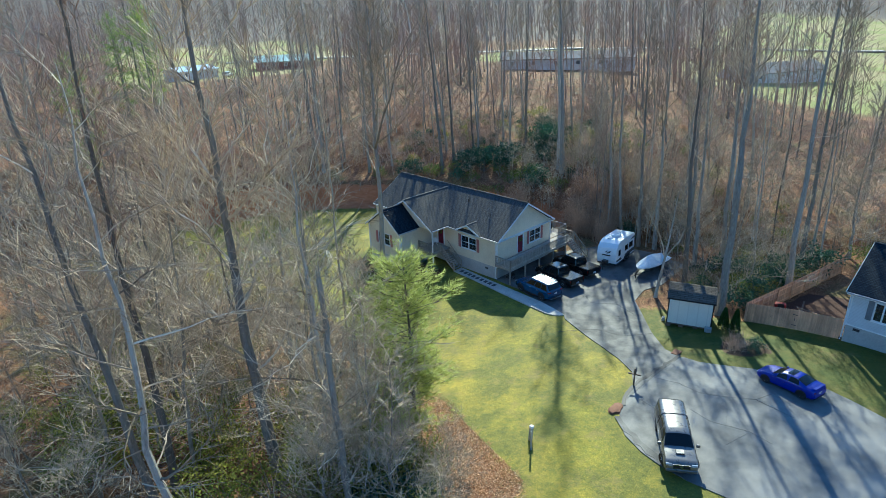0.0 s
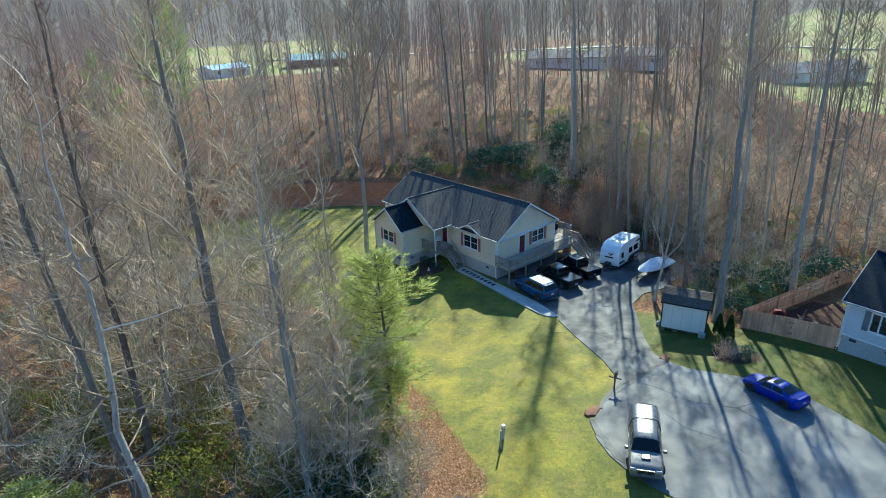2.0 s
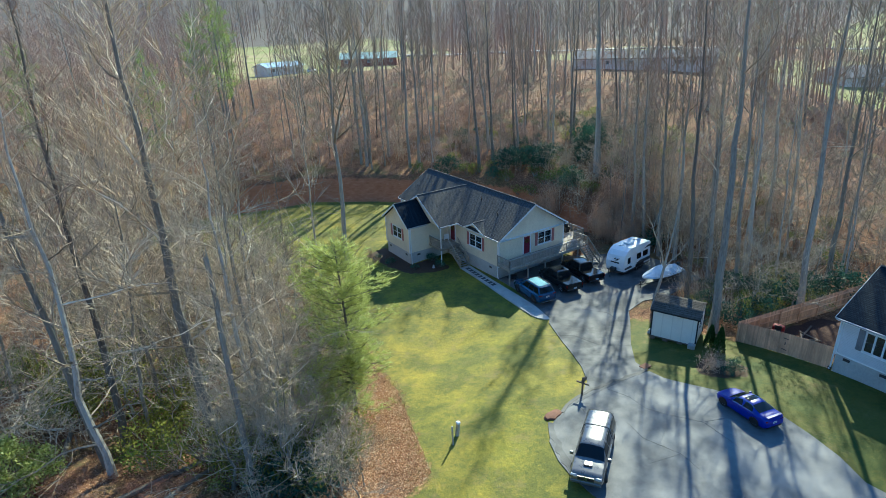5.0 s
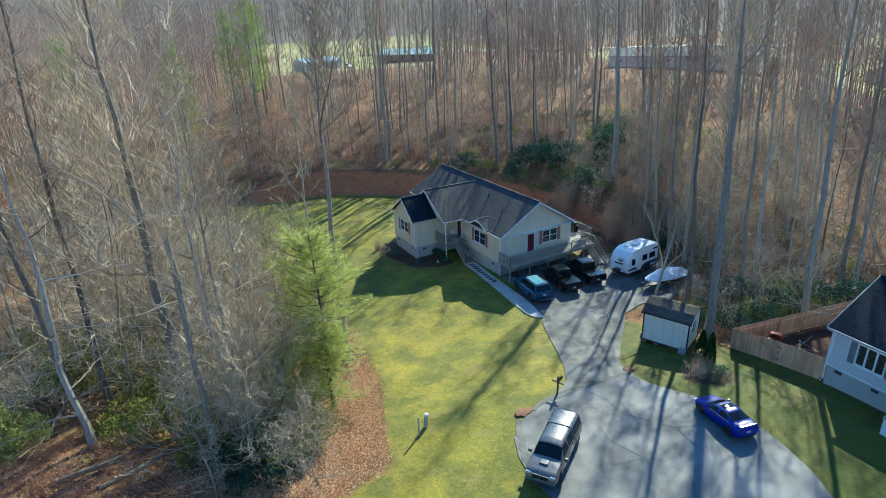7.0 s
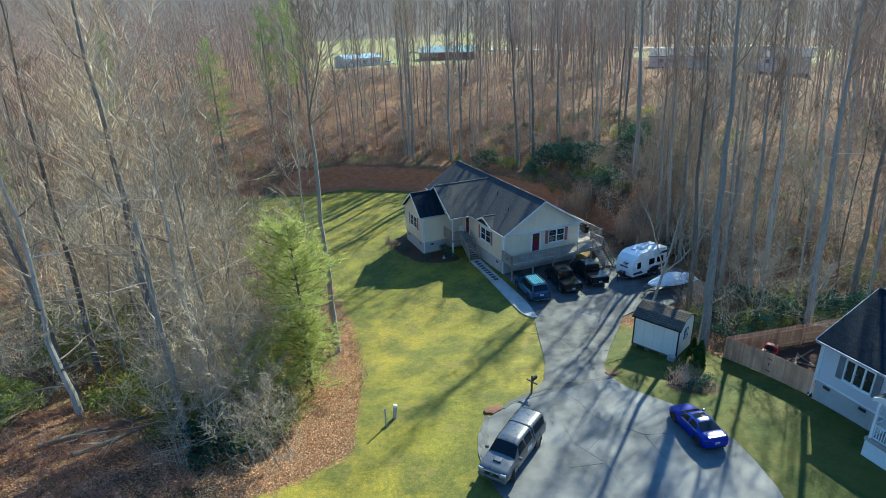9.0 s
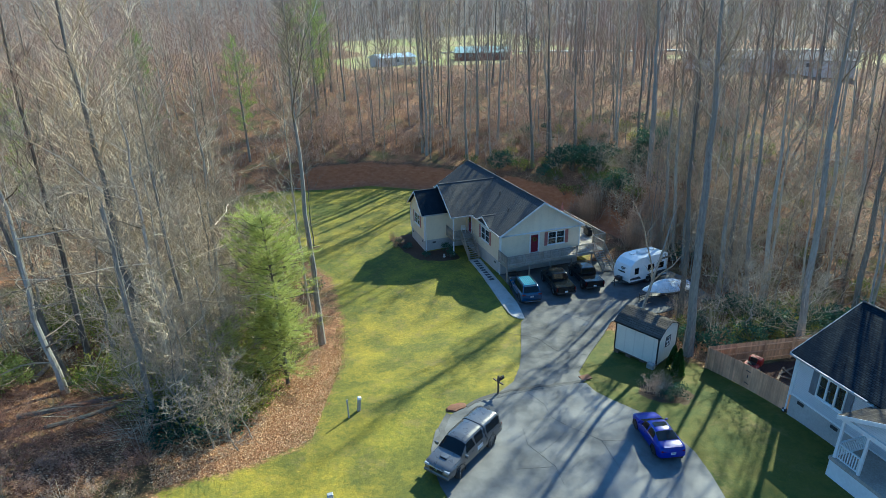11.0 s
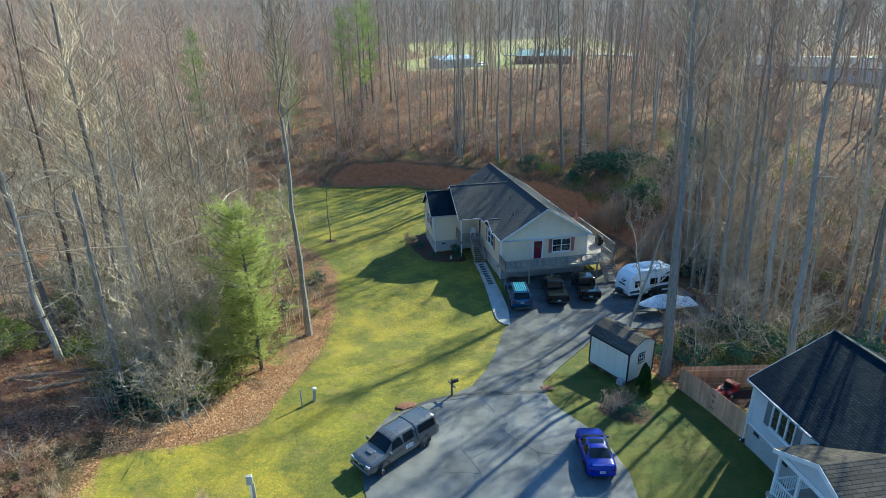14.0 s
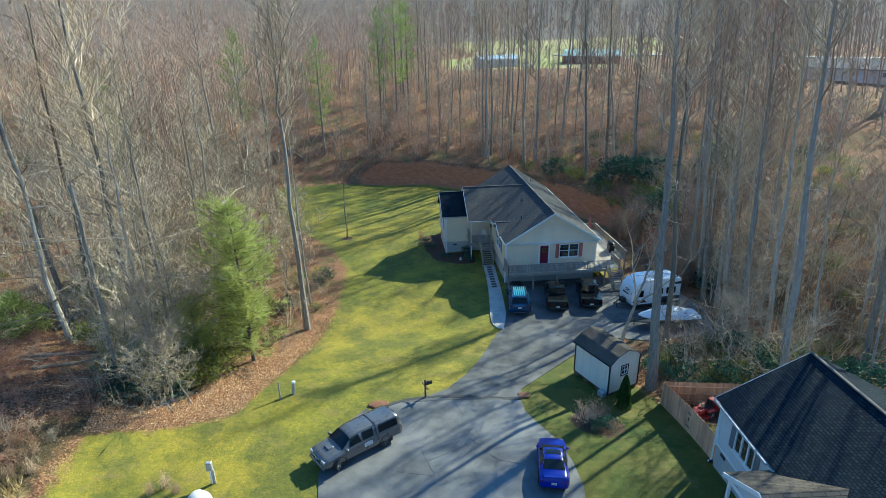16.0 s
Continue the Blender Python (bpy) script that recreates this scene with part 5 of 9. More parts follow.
def seat_on_ground(x, y, heading, span=1.5):
    """A pose on the ground, tilted as the ground lies."""
    h = radians(heading)
    f, s = Vector((math.cos(h), math.sin(h), 0)), Vector((-math.sin(h), math.cos(h), 0))
    P = Vector((x, y, 0))

    def at(v):
        return Vector((v.x, v.y, ground(v.x, v.y) + 0.06))
    fw = (at(P + f * span) - at(P - f * span)).normalized()
    sd = (at(P + s * 0.8) - at(P - s * 0.8)).normalized()
    up = fw.cross(sd).normalized()
    sd = up.cross(fw)
    c = (at(P + f * span) + at(P - f * span)) / 2
    m = Matrix((fw, sd, up)).transposed().to_4x4()
    m.translation = c
    return m


class Coach:
    """A rounded car body: cross-sections along x, from rows of (x, sill, belt, top, half width, half width of the roof), eased from row to row."""

    def __init__(self, rows, ease_over=0.07):
        rows = sorted(rows)
        self.x0, self.x1 = rows[0][0], rows[-1][0]
        self.xs = np.linspace(self.x0, self.x1, 240)
        step = self.xs[1] - self.xs[0]
        k = max(1, int(ease_over / step))
        kern = np.hanning(2 * k + 3)[1:-1]
        kern /= kern.sum()
        self.cols = []
        for c in range(1, 6):
            v = np.interp(self.xs, [r[0] for r in rows], [r[c] for r in rows])
            self.cols.append(np.convolve(np.pad(v, k, mode="edge"), kern, "valid"))

    def half(self, x):
        zl, zb, zt, w, wt = (float(np.interp(x, self.xs, c)) for c in self.cols)
        h = zt - zb
        return [(w * 0.88, zl), (w * 0.985, zl + 0.07), (w, zl + (zb - zl) * 0.45), (w * 0.992, zb - 0.09), (w * 0.955, zb), (w * 0.95 + (wt - w * 0.95) * 0.47, zb + h * 0.42), (wt + 0.035, zb + h * 0.80), (wt * 0.90, zb + h * 0.955), (wt * 0.55, zt + 0.012), (0.0, zt + 0.025)]

    def at(self, x, v, side):
        p = self.half(x)
        i = min(int(v), len(p) - 2)
        f = v - i
        return Vector((x, side * (p[i][0] + (p[i + 1][0] - p[i][0]) * f), p[i][1] + (p[i + 1][1] - p[i][1]) * f))

    def skin(self, n=46):
        rings = []
        for k in range(n):
            x = self.x0 + (self.x1 - self.x0) * k / (n - 1)
            p = self.half(x)
            rings.append([(x, -y, z) for y, z in p] + [(x, y, z) for y, z in p[-2::-1]])
        return Geo().loft(rings)

    def patch(self, xa, xb, va, vb, side=0, out=0.012, nx=7, nv=5, taper=0.0):
        """A pane that follows the body: side 1 or -1, or 0 for one across the car from va to va."""
        g, rows = Geo(), []
        cuts = [(va + (vb - va) * k / (nv - 1), side) for k in range(nv)] if side else [(va + (9 - va) * k / nv, 1) for k in range(nv)] + [(9.0, 1)] + [(va + (9 - va) * k / nv, -1) for k in range(nv - 1, -1, -1)]
        for j in range(nx):
            t = j / (nx - 1)
            row = []
            for v, sd in cuts:
                f = (v - va) / max(vb - va, 1e-6) if side else 0.0
                x = xa + taper * f + (xb - taper * f - xa - taper * f) * t
                p = self.at(x, v, sd)
                e = 0.02
                nrm = (self.at(x + e, v, sd) - self.at(x - e, v, sd)).cross(self.at(x, min(v + 0.1, 9), sd) - self.at(x, max(v - 0.1, 0), sd)) * sd
                if nrm.length < 1e-9:
                    nrm = Vector((0, 0, 1))
                nrm.normalize()
                if nrm.z < -0.2:
                    nrm = -nrm
                row.append((p, nrm))
            rows.append(row)
        m = len(cuts)
        for sgn in (out, -0.02):
            g.v.extend(tuple(p + nn * sgn) for row in rows for p, nn in row)
        N = nx * m
        for j in range(nx - 1):
            for i in range(m - 1):
                a = j * m + i
                g.f.append((a, a + 1, a + m + 1, a + m))
        rim = [i for i in range(m)] + [j * m + m - 1 for j in range(1, nx)] + [(nx - 1) * m + i for i in range(m - 2, -1, -1)] + [j * m for j in range(nx - 2, 0, -1)]
        for a, b in zip(rim, rim[1:] + rim[:1]):
            g.f.append((a, a + N, b + N, b))
        return g


def sedan(label, mat, m):
    c = thing("sedan", label, "car", m)
    k = Coach([(2.30, 0.36, 0.50, 0.53, 0.52, 0.40), (2.20, 0.28, 0.62, 0.67, 0.72, 0.58), (1.92, 0.22, 0.72, 0.79, 0.86, 0.70), (1.40, 0.20, 0.80, 0.90, 0.90, 0.75), (1.02, 0.20, 0.86, 0.97, 0.905, 0.75), (0.28, 0.20, 0.90, 1.33, 0.905, 0.59),
               (-0.2, 0.20, 0.92, 1.405, 0.905, 0.595), (-0.8, 0.20, 0.93, 1.385, 0.905, 0.585), (-1.68, 0.22, 0.95, 1.08, 0.90, 0.68), (-2.05, 0.24, 0.94, 1.06, 0.88, 0.68), (-2.22, 0.28, 0.88, 1.00, 0.83, 0.64), (-2.29, 0.38, 0.74, 0.80, 0.72, 0.56)])
    body = part("body", k.skin(), mat, c, soft=True)
    part("windscreen", k.patch(0.97, 0.33, 6.3, 9), M_CARGLASS, body, "dark windscreen", soft=True)
    part("rear_window", k.patch(-1.58, -0.92, 6.4, 9), M_CARGLASS, body, "dark rear window", soft=True)
    part("sunroof", k.patch(-0.02, -0.50, 7.4, 9), M_CARGLASS, body, "dark glass sunroof", soft=True)
    for sd in (1, -1):
        part("side_window", k.patch(0.60, -0.22, 4.35, 6.35, sd, taper=-0.12), M_CARGLASS, body, soft=True)
        part("side_window", k.patch(-0.30, -1.12, 4.35, 6.35, sd, taper=-0.12), M_CARGLASS, body, soft=True)
        part("window_trim", Geo().tube([k.at(x, 4.22, sd) + Vector((0, sd * 0.012, 0)) for x in (0.66, 0.2, -0.3, -0.8, -1.3)], [0.012] * 5, 4).tube([k.at(x, 6.5, sd) + Vector((0, sd * 0.012, 0.004)) for x in (0.42, 0.1, -0.3, -0.8, -1.2)], [0.012] * 5, 4), M_CHROME, body, "bright window trim")
    part("boot_spoiler", Geo().box(-2.27, -2.06, -0.62, 0.62, 1.06, 1.085, cut=0.01).box(-2.2, -2.12, -0.5, -0.45, 0.98, 1.065).box(-2.2, -2.12, 0.45, 0.5, 0.98, 1.065), mat, c)
    for s in (1, -1):
        box_part(c, "tail_light", M_REDLAMP, -2.29, -2.1, s * 0.60 - 0.17, s * 0.60 + 0.17, 0.72, 0.84, 0.03, "red tail light")
        box_part(c, "headlight", M_CLEARLAMP, 2.0, 2.24, s * 0.58 - 0.14, s * 0.58 + 0.14, 0.54, 0.66, 0.03, "clear headlight")
        box_part(c, "mirror", mat, 0.68, 0.82, s * 0.96 - 0.09, s * 0.96 + 0.09, 0.94, 1.06, 0.03)
        for x in (-0.15, -0.95):
            box_part(c, "door_handle", M_BLACKPLASTIC, x, x + 0.16, s * 0.895 - 0.012, s * 0.895 + 0.012, 0.76, 0.79, 0.006)
        for x in (1.38, -1.38):
            arch(c, x, s * 0.90, 0.37)
    box_part(c, "rear_bumper", M_BLACKPLASTIC, -2.29, -2.0, -0.66, 0.66, 0.22, 0.36, 0.03)
    part("exhaust", Geo().tube([(-2.33, 0.42, 0.28), (-2.1, 0.42, 0.28)], [0.045, 0.045], 10).tube([(-2.33, -0.42, 0.28), (-2.1, -0.42, 0.28)], [0.045, 0.045], 10), M_CHROME, c)
    box_part(c, "grille", M_BLACKPLASTIC, 2.16, 2.3, -0.5, 0.5, 0.3, 0.46, 0.02)
    plate(c, -2.285, 0.56, -1)
    for x in (1.38, -1.38):
        for s in (1, -1):
            wheel(c, x, s * 0.80, 0.33, 0.22)
    return c


def suv(label, mat, m):
    c = thing("sport_utility_vehicle", label, "car", m)
    part("body", shell([(-2.46, 0.5, 0.85, 0.98, 0.80, 0.70), (-2.38, 0.32, 0.95, 1.1, 0.92, 0.80), (-2.0, 0.26, 0.98, 1.12, 0.975, 0.86), (-0.8, 0.24, 0.98, 1.10, 0.985, 0.88), (0.6, 0.24, 0.96, 1.08, 0.985, 0.87), (1.3, 0.25, 0.95, 1.07, 0.97, 0.84),
                        (2.0, 0.28, 0.88, 1.0, 0.94, 0.78), (2.36, 0.32, 0.76, 0.88, 0.84, 0.68), (2.48, 0.42, 0.62, 0.72, 0.68, 0.55)]), mat, c, soft=True)
    cb = cabin(c, mat, -2.36, 1.22, -2.02, 0.42, 1.07, 1.66, 0.88, 0.70, ((0.05, 0.27), (0.30, 0.55), (0.58, 0.86)))
    prof = [(-0.52, 1.70)]
    for k in range(6):
        y = -0.52 + k * 0.18
        prof += [(y, 1.742), (y + 0.12, 1.742), (y + 0.13, 1.728), (y + 0.17, 1.728)]
    prof = prof[:-2] + [(0.5, 1.70)]
    part("roof_panel", Geo().prism(prof, -1.85, 0.2, 0), M_PANROOF_SKY, cb, "ribbed roof panel, sky reflection in its blue-green colour")
    for s in (1, -1):
        part("roof_rail", Geo().tube([(-1.9, s * 0.64, 1.72), (-1.8, s * 0.64, 1.78), (0.2, s * 0.64, 1.78), (0.32, s * 0.64, 1.72)], [0.022] * 4, 6), M_CHROME, c)
        box_part(c, "tail_light", M_REDLAMP, -2.49, -2.3, s * 0.74 - 0.18, s * 0.74 + 0.18, 0.92, 1.04, 0.03, "red tail light")
        box_part(c, "headlight", M_CLEARLAMP, 2.2, 2.45, s * 0.66 - 0.16, s * 0.66 + 0.16, 0.70, 0.84, 0.03, "clear headlight")
        box_part(c, "mirror", mat, 0.86, 1.02, s * 1.06 - 0.1, s * 1.06 + 0.1, 1.06, 1.2, 0.03)
        for x in (0.0, -1.05):
            box_part(c, "door_handle", M_CHROME, x, x + 0.18, s * 0.985 - 0.012, s * 0.985 + 0.012, 0.92, 0.95, 0.006)
        for x in (1.45, -1.5):
            arch(c, x, s * 0.975, 0.43)
        part("side_sill", Geo().box(-1.0, 1.0, s * 0.96 - 0.04, s * 0.96 + 0.04, 0.24, 0.32), M_BLACKPLASTIC, c)
    box_part(c, "rear_bumper", M_BLACKPLASTIC, -2.5, -2.3, -0.8, 0.8, 0.30, 0.44, 0.03)
    box_part(c, "bumper_trim", M_CHROME, -2.51, -2.45, -0.7, 0.7, 0.30, 0.34, 0.01, "bright bumper strip")
    box_part(c, "grille", M_BLACKPLASTIC, 2.38, 2.49, -0.6, 0.6, 0.5, 0.66, 0.02)
    part("rear_spoiler", Geo().box(-2.2, -1.95, -0.6, 0.6, 1.66, 1.70, cut=0.012), mat, c)
    plate(c, -2.47, 0.72, -1)
    for x in (1.45, -1.5):
        for s in (1, -1):
            wheel(c, x, s * 0.87, 0.38, 0.25)
    return c


def pickup(label, mat, m, L=5.85, W=2.02, H=1.92, shell_on=False, cover=True, cab=(1.5, -0.95), steer=0.0, bump=None):
    c = thing("pickup_truck", label, "pickup truck", m)
    h, w = L / 2, W / 2
    zb, zr = 1.16 * H / 1.92, H - 0.07
    xf, xr = cab
    hood = 1.18 * H / 1.92
    if shell_on:
        k = Coach([(2.68, 0.50, 0.72, 0.76, 0.76, 0.62), (2.62, 0.46, 0.86, 0.91, 0.87, 0.72), (2.42, 0.42, 0.95, 1.02, 0.925, 0.78), (1.95, 0.42, 0.99, 1.10, 0.945, 0.80), (1.45, 0.42, 1.03, 1.16, 0.95, 0.80), (0.78, 0.42, 1.09, 1.69, 0.95, 0.68), (0.40, 0.42, 1.11, 1.765, 0.95, 0.69),
                   (-0.6, 0.42, 1.12, 1.785, 0.95, 0.70), (-0.86, 0.42, 1.12, 1.78, 0.95, 0.70), (-0.92, 0.45, 1.13, 1.80, 0.955, 0.74), (-2.35, 0.45, 1.13, 1.80, 0.955, 0.74), (-2.52, 0.46, 1.12, 1.74, 0.95, 0.73), (-2.63, 0.47, 1.08, 1.30, 0.93, 0.76), (-2.68, 0.50, 0.96, 1.02, 0.90, 0.76)], 0.05)
        body = part("body", k.skin(60), mat, c, soft=True)
        part("windscreen", k.patch(1.40, 0.82, 6.2, 9), M_CARGLASS, body, "dark windscreen", soft=True)
        part("rear_window", k.patch(-2.50, -2.62, 6.2, 9), M_CARGLASS, body, "dark rear window", soft=True)
        for sd in (1, -1):
            for xa, xb, tp in ((0.98, 0.14, -0.14), (0.04, -0.68, 0.02), (-1.06, -2.38, 0.0)):
                part("side_window", k.patch(xa, xb, 4.3, 6.25, sd, taper=tp), M_CARGLASS, body, soft=True)
            part("roof_edge", Geo().tube([k.at(x, 6.75, sd) + Vector((0, sd * 0.01, 0.01)) for x in (0.7, 0.3, -0.3, -0.84)], [0.014] * 4, 4), M_BLACKPLASTIC, body)
        seam_line = [k.at(-0.89, 3.2 + 5.8 * q / 9, 1) * 1.0 for q in range(10)]
        part("shell_seam", Geo().tube(seam_line + [Vector((p.x, -p.y, p.z)) for p in seam_line[-2::-1]], [0.026] * 19, 5), M_BLACKPLASTIC, body)
        part("belt_seam", Geo().tube([k.at(x, 3.95, 1) for x in (-0.92, -1.6, -2.55)], [0.012] * 3, 4).tube([k.at(x, 3.95, -1) for x in (-0.92, -1.6, -2.55)], [0.012] * 3, 4), M_BLACKPLASTIC, body)
    else:
        part("body", shell([(xr - 0.02, 0.42, 0.98, zb, w * 0.985, w * 0.92), (-0.2, 0.40, 0.98, zb, w * 0.985, w * 0.90), (xf - 0.1, 0.40, 0.98, zb, w * 0.985, w * 0.88), (xf + 0.3, 0.42, 0.96, hood, w * 0.985, w * 0.86), (h - 0.5, 0.45, 0.92, hood - 0.05, w * 0.97, w * 0.82),
                        (h - 0.12, 0.5, 0.82, hood - 0.16, w * 0.92, w * 0.76), (h - 0.02, 0.55, 0.72, hood - 0.30, w * 0.84, w * 0.70)]), mat, c, soft=True)
    # the load bed: floor and four walls
    bx0, bx1, bt = -h + 0.06, xr - 0.06, zb + 0.04
    if not shell_on:
        bed = Geo().box(bx0, bx1, -w * 0.97, w * 0.97, 0.55, 0.72)
        for s in (1, -1):
            bed.box(bx0, bx1, min(s * w * 0.97, s * (w * 0.97 - 0.11)), max(s * w * 0.97, s * (w * 0.97 - 0.11)), 0.5, bt, cut=0.03)
        bed.box(bx1 - 0.06, bx1, -w * 0.9, w * 0.9, 0.7, bt)
        bd = part("load_bed", bed, mat, c)
        part("tailgate", Geo().box(bx0 - 0.05, bx0 + 0.03, -w * 0.80, w * 0.80, 0.62, bt - 0.01, cut=0.02).box(bx0 - 0.062, bx0 - 0.04, -w * 0.5, w * 0.5, 0.78, 0.98), mat, bd)
    if cover:
        part("bed_cover", Geo().box(bx0, bx1, -w * 0.90, w * 0.90, bt - 0.01, bt + 0.03, cut=0.012), mat, bd, "flat dark bed cover")
    if not shell_on:
        cabin(c, mat, xr, xf + 0.25, xr + 0.12, xf - 0.5, zb - 0.02, zr, w * 0.90, w * 0.74, ((0.10, 0.42), (0.46, 0.84)))
    if shell_on:
        box_part(c, "hood_scoop", mat, 1.62, 2.02, -0.25, 0.25, 1.08, 1.19, 0.03)
        box_part(c, "scoop_mouth", M_BLACKPLASTIC, 1.99, 2.032, -0.21, 0.21, 1.11, 1.175, 0.008)
        for s in (1, -1):
            box_part(c, "door_sign", M_WHITE, -0.55, 0.0, s * w * 0.992 - 0.008, s * w * 0.992 + 0.008, 0.74, 1.0, 0.003, "white magnetic door sign with grey bars")
            sg = Geo()
            for k in range(3):
                sg.box(-0.5, -0.08, s * (w * 0.992 + 0.009) - 0.003, s * (w * 0.992 + 0.009) + 0.003, 0.79 + k * 0.065, 0.815 + k * 0.065)
            part("sign_bar", sg, M_GREYBAR, c)
    else:
        part("rear_shoulder", Geo().box(xr - 0.1, xr - 0.06, -w * 0.85, w * 0.85, 0.7, zb), mat, c)
    for s in (1, -1):
        box_part(c, "tail_light", M_REDLAMP, bx0 - 0.05, bx0 + 0.1, s * (w * 0.97 - 0.05) - 0.05, s * (w * 0.97 - 0.05) + 0.05, 0.82, bt - 0.06, 0.02, "red tail light")
        box_part(c, "headlight", M_CLEARLAMP, h - 0.22, h - 0.02, s * w * 0.72 - 0.17, s * w * 0.72 + 0.17, 0.78, 0.93, 0.03, "clear headlight")
        box_part(c, "mirror", M_BLACKPLASTIC if not shell_on else mat, xf - 0.2, xf - 0.05, s * (w + 0.12) - 0.11, s * (w + 0.12) + 0.11, zb + 0.0, zb + 0.2, 0.03)
        for x in (0.35, -0.65):
            box_part(c, "door_handle", M_BLACKPLASTIC, x, x + 0.18, s * w * 0.985 - 0.012, s * w * 0.985 + 0.014, 0.98, 1.02, 0.006)
        for x in (h - 1.0, -h + 1.2):
            arch(c, x, s * w * 0.975, 0.45)
    box_part(c, "rear_bumper", M_DARKMETAL if not shell_on else M_BLACKPLASTIC, -h - 0.02, -h + 0.12, -w * 0.9, w * 0.9, 0.48, 0.64, 0.03, "rear step bumper")
    box_part(c, "front_bumper", mat if shell_on else M_CHROME, h - 0.1, h + 0.06, -w * 0.9, w * 0.9, 0.42, 0.62, 0.04)
    gr = Geo().box(h - 0.08, h + 0.015, -w * 0.5, w * 0.5, 0.66, 0.92, cut=0.03)
    gp = part("grille", gr, M_BLACKPLASTIC, c)
    part("grille_trim", Geo().box(h + 0.012, h + 0.03, -w * 0.5, w * 0.5, 0.88, 0.93).box(h + 0.012, h + 0.03, -w * 0.5, w * 0.5, 0.65, 0.69).tube([(h + 0.01, 0, 0.79), (h + 0.035, 0, 0.79)], [0.1, 0.09], 12), M_CHROME, gp)
    plate(c, -h - 0.015, 0.66, -1)
    for x, st in ((h - 1.0, steer), (-h + 1.2, 0)):
        for s in (1, -1):
            wheel(c, x, s * (w - 0.13), 0.39, 0.27, st)
    return c


sedan("bright blue sedan with a sunroof parked at the road edge", M_BLUE, seat_on_ground(-3.95, -30.45, 75.5) @ Matrix.Scale(0.9, 4))
suv("slate blue family car with ribbed roof parked by the walk", M_TEAL, seat_on_ground(0.0, -5.75, 79.5) @ Matrix.Scale(1.07, 4))
pickup("charcoal crew-cab pickup truck parked nose under the deck", M_CHARCOAL, seat_on_ground(3.85, -5.65, 77.5))
pickup("black crew-cab pickup truck parked beside the deck stairs", M_BLACK, seat_on_ground(7.25, -5.6, 76.5))
pickup("grey pickup truck with a matching camper shell on the road", M_SILVER, seat_on_ground(-15.14, -27.4, 212.5), L=5.35, W=1.90, H=1.80, shell_on=True, cover=False, cab=(1.35, -0.75), steer=24)


